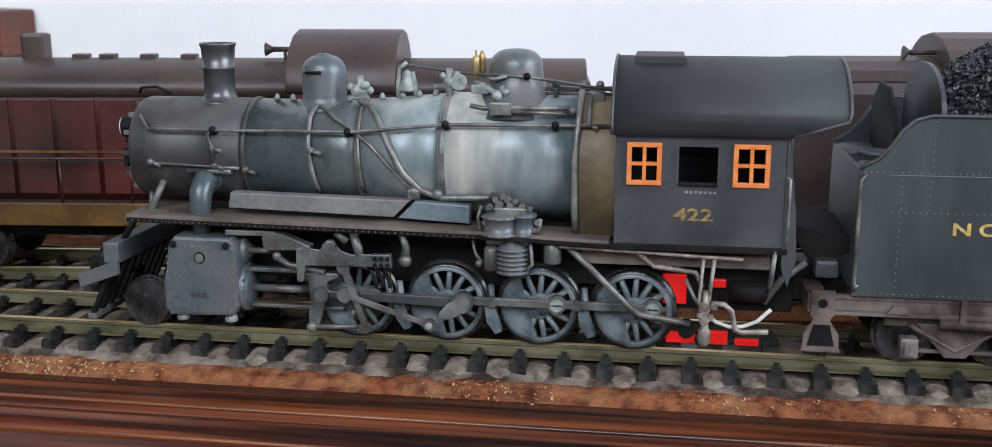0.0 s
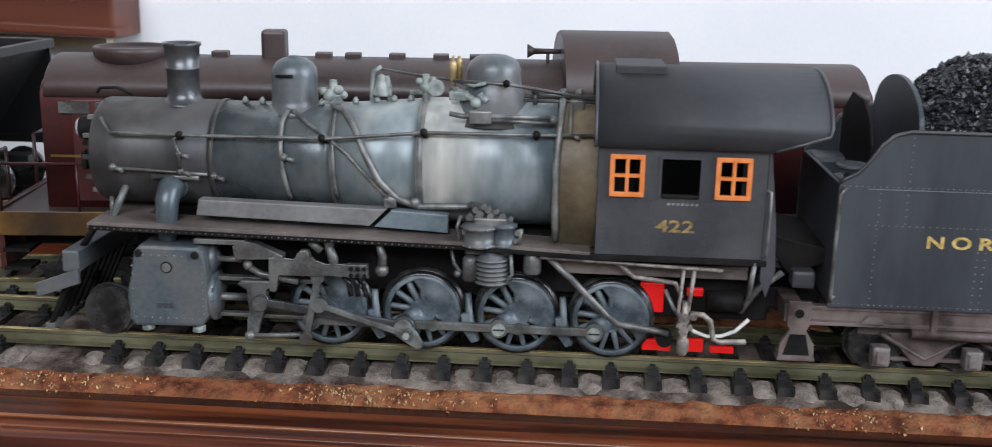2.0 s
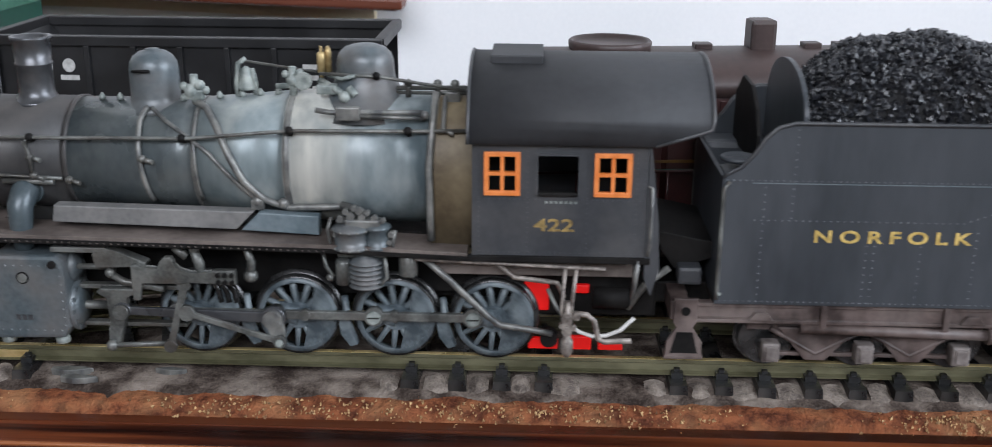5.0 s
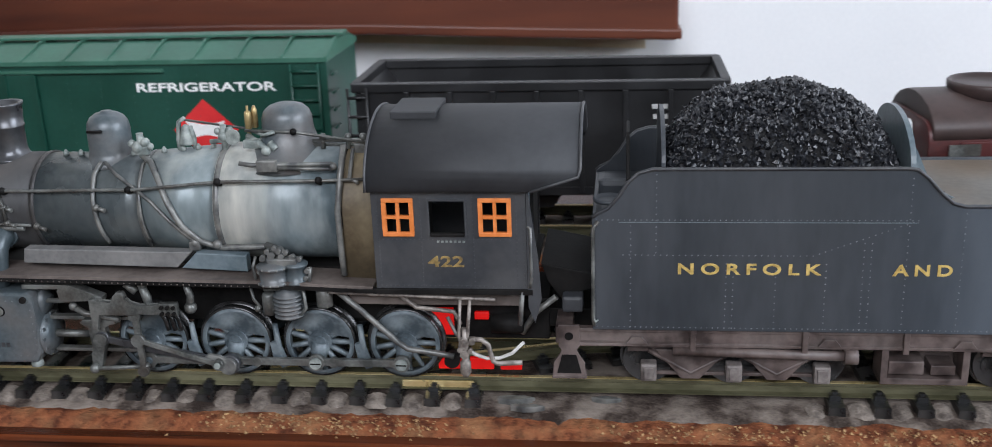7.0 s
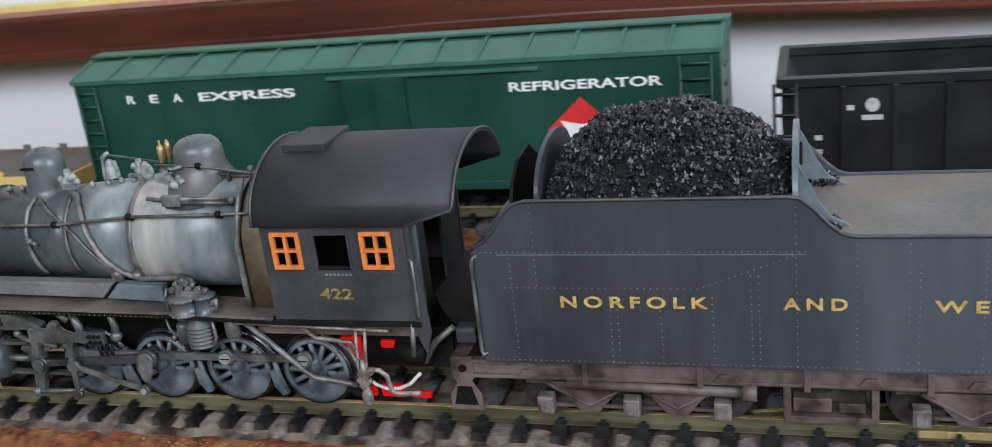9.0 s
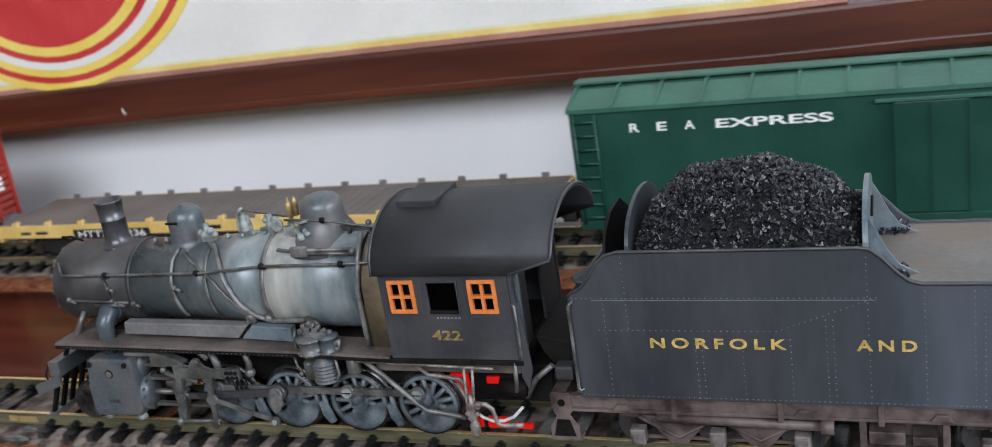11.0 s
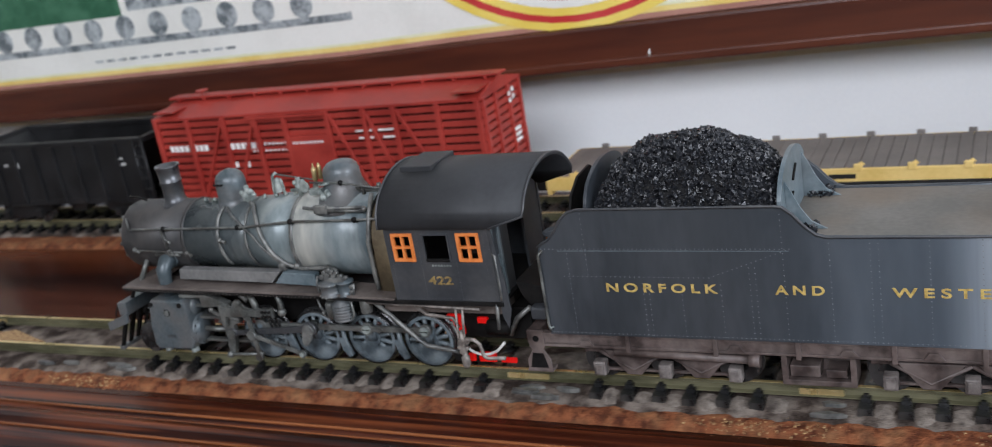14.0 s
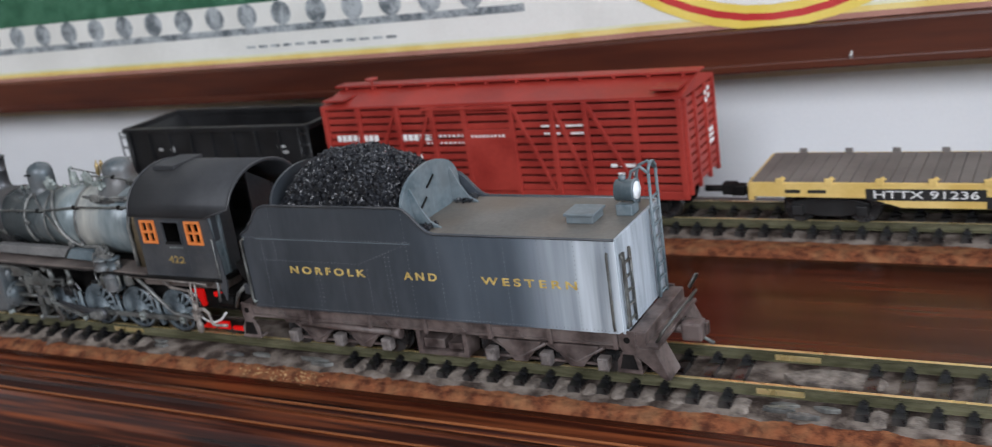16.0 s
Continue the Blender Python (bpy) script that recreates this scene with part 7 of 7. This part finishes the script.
# coal boards: curved plate at the front, arched plate behind
bm = B()
prism(bm, [(-HW + 1, 44), (HW - 1, 44)] + [((HW - 1) * math.cos(a), 55 + 10.0 * math.sin(a)) for a in (math.pi * i / 20 for i in range(21))], "x", 66.2, 67.2, 0.15)
part("coal_board", bm, M["tender"], tender, "arched coal board")
bm = B()
prism(bm, [(-12, 44), (HW - 4, 44), (HW - 4, 55), (8, 60), (-2, 59.6), (-9, 56), (-12, 51)], "x", 58.5, 59.3, 0.15)
part("coal_gate", bm, M["gear_dark"], tender)
bm = B()
prism(bm, [(-HW + 1, 46), (HW - 1, 46), (HW - 1, 54.6)] + [((HW - 1) * math.cos(a), 54.6 + 10.2 * math.sin(a)) for a in (math.pi * i / 20 for i in range(1, 20))] + [(-HW + 1, 54.6)], "x", 119.6, 120.8, 0.15)
rear_board = part("rear_coal_board", bm, M["plate"], tender, "pale blue-grey arched board behind the coal")
bm = B()
for y in (-13, 13):
    prism(bm, [(120.8, 46.8), (131, 46.8), (127, 48.8), (124.5, 52.5), (122.2, 57.5), (120.8, 60)], "y", y - 0.4, y + 0.4, 0.1)
part("board_brace", bm, M["plate"], rear_board)
bm = B()
for z in (51, 57):
    tube(bm, [(121.2, -9 + (z - 51), z), (121.2, -4 + (z - 51), z + 3)], 0.35, 6)
part("board_slot", bm, M["gear_dark"], rear_board)
# coal heap: a rounded base with loose lumps
rng = random.Random(11)


def heap(x, y):
    fx = (x - 93.0) / 27.0
    fy = y / 18.6
    lump = 1.2 * noise.noise(Vector((x * 0.10, y * 0.10, 7.0))) + 0.7 * noise.noise(Vector((x * 0.23, y * 0.23, 3.0)))
    return 49.5 + (20.2 + 0.01 * (x - 93.0)) * max(0.0, 1 - abs(fx) ** 3.0) ** 0.66 * max(0.0, 1 - abs(fy) ** 2.2) ** 0.62 + lump


bm = B()
nx_, ny_ = 44, 28
grid = [[bm.verts.new((67.4 + 52.0 * i / nx_, -18.6 + 37.2 * j / ny_, heap(67.4 + 52.0 * i / nx_, -18.6 + 37.2 * j / ny_) - 0.5 + 0.7 * noise.noise(Vector((i * 0.8, j * 0.8, 2))))) for j in range(ny_ + 1)] for i in range(nx_ + 1)]
for i in range(nx_):
    for j in range(ny_):
        bm.faces.new((grid[i][j], grid[i + 1][j], grid[i + 1][j + 1], grid[i][j + 1]))
coal = part("coal_bed", bm, M["coal_bed"], tender, "heap of glossy black coal")
verts, faces = [], []
for k in range(9500):
    x, y = rng.uniform(68, 119), rng.uniform(-18.4, 18.4)
    if k > 9300:
        x, y = rng.uniform(121.5, 129), rng.choice((-1, 1)) * rng.uniform(11, 18)
        z0 = 47.0 + rng.uniform(0, 1.2)
    else:
        z0 = heap(x, y) + rng.uniform(-0.5, 0.8)
    r = rng.choice((0.35, 0.5, 0.7, 1.1)) * rng.uniform(0.75, 1.15)
    q = Euler((rng.uniform(0, 6), rng.uniform(0, 6), rng.uniform(0, 6))).to_matrix()
    b = len(verts)
    for sx, sy, sz in ((1, 0, 0), (-1, 0, 0), (0, 1, 0), (0, -1, 0), (0, 0, 0.7), (0, 0, -0.7)):
        p = q @ Vector((sx * rng.uniform(0.7, 1.2), sy * rng.uniform(0.6, 1.1), sz)) * r
        verts.append(((x + p.x) * U, (y + p.y) * U, (z0 + p.z) * U))
    faces += [(b + i, b + j, b + m) for i, j, m in ((0, 2, 4), (2, 1, 4), (1, 3, 4), (3, 0, 4), (2, 0, 5), (1, 2, 5), (3, 1, 5), (0, 3, 5))]
me = bpy.data.meshes.new("coal_lumps")
me.from_pydata(verts, [], faces)
me.materials.append(M["coal"])
lumps = new("coal", me)
lumps.parent = tender
tagged(lumps, kind="stuff")
# deck fittings
bm = B()
box(bm, 172.5, 181.5, -6.5, 2.5, 46.8, 49.2, 0.4)
hatch = part("water_hatch", bm, M["plate"], tender, "raised water filler hatch")
part("hatch_lid", box(B(), 171.8, 182.2, -7.0, 3.0, 49.2, 50.2, 0.4), M["plate"], hatch)
bm = B()
box(bm, 186.0, 191.5, 1.5, 7.5, 46.8, 50.5, 0.5)
lathe(bm, [(3.4, -3.0), (3.4, 2.4), (3.8, 2.8), (3.8, 3.4), (3.2, 3.4)], (189.0, 4.5, 54.4), "x", 24)
lathe(bm, [(1.2, 57.6), (1.2, 58.8), (0.4, 59.4)], (188.0, 4.5, 0), "z", 12)
lamp = part("backup_light", bm, M["plate"], tender, "round rear headlight on the deck")
bm = B()
lathe(bm, [(3.0, 3.3), (2.6, 3.9), (0.1, 4.3)], (189.0, 4.5, 54.4), "x", 24)
part("backup_lens", bm, M["lens"], lamp, "white lamp lens")
bm = B()
for y in (9.0, 15.5):
    tube(bm, [(T1 + 1.6, y, 14), (T1 + 1.6, y, 58.5)], 0.55, 8)
tube(bm, [(T1 + 1.6, 9.0, 58.4)] + [(T1 + 1.6, 12.25 - 3.25 * math.cos(a), 58.4 + 3.0 * math.sin(a)) for a in (0.5, 1.0, 1.57, 2.1, 2.6)] + [(T1 + 1.6, 15.5, 58.4)], 0.55, 8)
tube(bm, [(T1 - 5, 9.0, 46.8), (T1 - 5, 9.0, 56), (T1 - 4, 9.0, 59), (T1 - 1, 9.0, 60.5), (T1 + 1.6, 9.0, 58.4)], 0.55, 8)
tube(bm, [(T1 - 5, 15.5, 46.8), (T1 - 5, 15.5, 56), (T1 - 4, 15.5, 59), (T1 - 1, 15.5, 60.5), (T1 + 1.6, 15.5, 58.4)], 0.55, 8)
for i in range(8):
    tube(bm, [(T1 + 1.6, 9, 18 + 4.6 * i), (T1 + 1.6, 15.5, 18 + 4.6 * i)], 0.45, 6)
part("rear_ladder", bm, M["plate"], tender, "pale rear ladder with looped rails")
bm = B()
for y in (-16.5, -11.5):
    tube(bm, [(T1 + 1.2, y, 18), (T1 + 1.2, y, 42)], 0.5, 8)
for i in range(5):
    tube(bm, [(T1 + 1.2, -16.5, 20 + 4.6 * i), (T1 + 1.2, -11.5, 20 + 4.6 * i)], 0.4, 6)
part("rear_ladder", bm, M["gear"], tender)
for pts in ([(T1 + 0.9, -18.0, 18), (T1 + 1.4, -18.0, 20), (T1 + 1.4, -18.0, 40), (T1 + 0.9, -18, 42)],
            [(T1 - 2.5, -HW - 0.6, 18), (T1 - 2.5, -HW - 1.0, 20), (T1 - 2.5, -HW - 1.0, 42), (T1 - 2.5, -HW - 0.5, 43)],
            [(T0 + 0.4, -HW - 0.5, 18), (T0 + 0.2, -HW - 1.0, 20), (T0 + 0.2, -HW - 1.0, 42), (T0 + 1.4, -HW - 0.4, 43.4)]):
    part("grab_rail", tube(B(), pts, 0.45, 8), M["gear"], tender)
bm = B()
bolt_row(bm, (T1 + 0.5, -6, 20), (T1 + 0.5, -6, 44), 1.6, 0.25, (1, 0, 0))
bolt_row(bm, (T1 + 0.5, 6, 20), (T1 + 0.5, 6, 44), 1.6, 0.25, (1, 0, 0))
bolt_row(bm, (T1 + 0.5, -18, 18), (T1 + 0.5, 18, 18), 1.6, 0.25, (1, 0, 0))
part("rivets", bm, M["tender_rear"], tender)
# frame
bm = B()
for s in (-1, 1):
    box(bm, 43, 197, s * 17.5 - 1.0, s * 17.5 + 1.0, 12.6, 16.4, 0.25)
    box(bm, 43, 197, s * 18.3 - 0.6, s * 18.3 + 0.6, 15.6, 16.5, 0.15)
    box(bm, 43, 197, s * 18.3 - 0.6, s * 18.3 + 0.6, 12.0, 12.8, 0.15)
box(bm, 46, 196, -6, 6, 10.5, 16)
box(bm, 42, 46, -18.5, 18.5, 12.4, 16.6, 0.2)
box(bm, 194.5, 199.5, -18.5, 18.5, 11.5, 16.8, 0.3)
part("frame", bm, M["under"], tender, "dusty brown tender frame")
for x in (74, 99.5, 122, 146.5, 168, 190):
    part("stake_pocket", box(B(), x - 0.7, x + 0.7, -19.6, -17.8, 11.2, 17.6, 0.25), M["under"], tender)
for x in (61, 105, 135, 156):
    part("frame_lug", prism(B(), [(x - 2.6, 12.8), (x - 1.2, 14.6), (x + 1.2, 14.6), (x + 2.6, 12.8)], "y", -19.4, -17.6, 0.15), M["under"], tender)
bm = B()
tube(bm, [(69.5, -18.6, 11.0), (109.5, -18.6, 10.2)], 1.15, 10)
lathe(bm, [(1.9, 0), (1.9, 3)], (108.5, -18.6, 10.2), "x", 12)
tube(bm, [(48, -18.4, 13.0), (146, -18.4, 12.0)], 0.4, 6)
part("brake_pipe", bm, M["under"], tender)
# steps at both ends
for x in (41.9, 190.5):
    for s in (-1, 1):
        bm = B()
        prism(bm, [(x + 0.8, 17.4), (x + 5.8, 17.4), (x + 5.8, 12.0), (x + 4.8, 10.8), (x + 7.0, 7.6), (x + 7.2, 4.0), (x - 0.6, 4.0), (x - 0.4, 7.6), (x + 1.8, 10.8), (x + 0.8, 12.0)], "y", s * 18.8 - 0.45, s * 18.8 + 0.45, 0.15)
        st = part("step_hanger", bm, M["under"], tender)
        part("step_tread", box(B(), x - 0.8, x + 7.4, min(s * 15.5, s * 19.4), max(s * 15.5, s * 19.4), 3.6, 4.4, 0.15), M["under"], st)
        bm = B()
        lathe(bm, [(1.0, -0.1), (1.0, 0.1)], (x + 3.3, s * 19.35, 14.6), "y", 12)
        prism(bm, [(x + 1.6, 9.8), (x + 5.0, 9.8), (x + 6.2, 5.0), (x + 0.4, 5.0)], "y", s * 19.3 - 0.06, s * 19.3 + 0.06)
        part("step_opening", bm, M["gear_dark"], st)
bm = B()
prism(bm, [(195, 12), (202, 12), (206.5, 2.2), (205, 1.8), (195.5, 10)], "y", -19, -9.5, 0.2)
prism(bm, [(195, 12), (202, 12), (206.5, 2.2), (205, 1.8), (195.5, 10)], "y", 9.5, 19, 0.2)
box(bm, 199, 203.5, -18.5, 18.5, 11.8, 13.0, 0.2)
part("rear_footboard", bm, M["under"], tender, "dusty rear footboards")
bm = B()
tube(bm, [(199, 0, 10.5), (206, 0, 10.5)], 1.5, 8)
box(bm, 205, 211.5, -2.8, 2.8, 7.6, 13.6, 0.8)
box(bm, 208, 212.5, 1.0, 3.6, 8.4, 12.6, 0.5)
part("rear_coupler", bm, M["under"], tender)
bm = B()
tube(bm, [(202, 5, 12), (206, 6, 9), (209, 7, 4.5), (212, 7.4, 2.6)], 0.7, 8)
tube(bm, [(202, -16, 13), (204.5, -16, 17), (204.5, 16, 17), (202, 16, 13)], 0.5, 8)
tube(bm, [(202, 17, 17), (205, 17.4, 22), (205, 15, 23), (203, 13, 19)], 0.4, 6)
part("rear_hose", bm, M["gear"], tender)
# tool box between the trucks
bm = B()
box(bm, 117.0, 118.6, -18.2, -10, 3.6, 12.0, 0.2)
box(bm, 135.0, 136.6, -18.2, -10, 3.6, 12.0, 0.2)
box(bm, 117.0, 136.6, -18.2, -10, 3.0, 4.6, 0.2)
box(bm, 117.0, 136.6, -11, -10, 3.0, 12.0, 0.2)
box(bm, 119, 127, -17, -11, 5.0, 8.4, 0.3)
box(bm, 128.5, 134, -17, -11, 5.0, 7.4, 0.3)
part("scoop_box", bm, M["under"], tender)
part("ash_guard", box(B(), 38, 52, -8, 8, 12, 17, 0.4), M["gear_dark"], tender)
bm = B()
prism(bm, [(38.5, 30.5), (51, 28), (51, 24.4), (43, 21.8), (40, 26)], "y", -13, 13, 0.3)
part("fall_plate", bm, M["gear_dark"], tender)
part("tread_block", box(B(), 43.5, 48.5, -16.5, -11.5, 19.4, 23.4, 0.8), M["cab"], tender)


def six_wheel_truck(xs):
    cx = xs[1]
    t = new("truck")
    t.parent = tender
    for s in (-1, 1):
        bm = B()
        for a, b in ((xs[0], xs[1]), (xs[1], xs[2])):
            m = (a + b) / 2
            prism(bm, [(a + 1.5, 10.2), (b - 1.5, 10.2), (m + 2.2, 2.6), (m - 2.2, 2.6)], "y", s * 15.6 - 0.8, s * 15.6 + 0.8, 0.25)
            tube(bm, [(a, s * 16.0, 9.8), (m, s * 16.0, 4.0), (b, s * 16.0, 9.8)], 0.6, 6)
        box(bm, xs[0] - 5, xs[2] + 5, s * 14.8 - 0.8, s * 14.8 + 0.8, 9.2, 11.0, 0.2)
        box(bm, xs[0] - 1, xs[2] + 1, s * 15.4 - 0.5, s * 15.4 + 0.5, 3.4, 4.2, 0.15)
        frame_ = part("side_frame", bm, M["under"], t)
        for x in xs:
            bm = B()
            box(bm, x - 1.9, x + 1.9, s * 16.8 - 1.7, s * 16.8 + 1.7, 2.8, 7.2, 0.5)
            box(bm, x - 1.2, x + 1.2, s * 18.6 - 0.35, s * 18.6 + 0.35, 3.4, 6.6, 0.25)
            part("journal_box", bm, M["journal"], frame_, "pale dusty journal box")
    part("bolster", box(B(), cx - 12, cx + 12, -14, 14, 7, 10.4, 0.3), M["gear_dark"], t)
    for x in xs:
        ax = part("truck_axle", tube(B(), [(0, -11, 0), (0, 11, 0)], 1.2, 10), M["gear_dark"], t)
        bm = B()
        for s in (-1, 1):
            lathe(bm, [(6.0, s * 11.8 - 1.2), (6.1, s * 11.8 - 1.0), (6.1, s * 11.8 + 1.0), (6.0, s * 11.8 + 1.2)], (0, 0, 0), "y", 32)
            lathe(bm, [(6.8, s * 10.2 - 0.3), (6.8, s * 10.2 + 0.3)], (0, 0, 0), "y", 32)
            lathe(bm, [(2.2, s * 13.1 - 0.3), (2.2, s * 13.1 + 0.3)], (2.2, 0, 0), "y", 12)
        part("truck_wheel", bm, M["tyre"], ax)
        moving.append((ax, lambda tt, x=x: pose(x * U, 0, 6.1 * U, 0, -math.degrees(run_at(tt) / (6.1 * U)), 0)))


six_wheel_truck((63.9, 83.8, 104.0))
six_wheel_truck((145.0, 164.8, 184.6))

# ---- the pieces of the tracks ----
lay_ties(track_front, front_line, -1450, 420, 9.72, near_gap)
lay_ties(track_middle, mid_line, -330, 420, 9.72)
lay_ties(track_rear, rear_line, -1650, -405, 9.72)
lay_ties(track_spur, spur_line, -412, -162, 9.72)


def motions():
    for ob in (engine, tender):
        walk(ob, [(t, pose(-d, TRACK_Y * U, 0)) for t, d in RUN])
    steps = [k / 15 for k in range(241)]
    for ob, where in moving:
        walk(ob, [(t, where(t)) for t in steps])


motions()
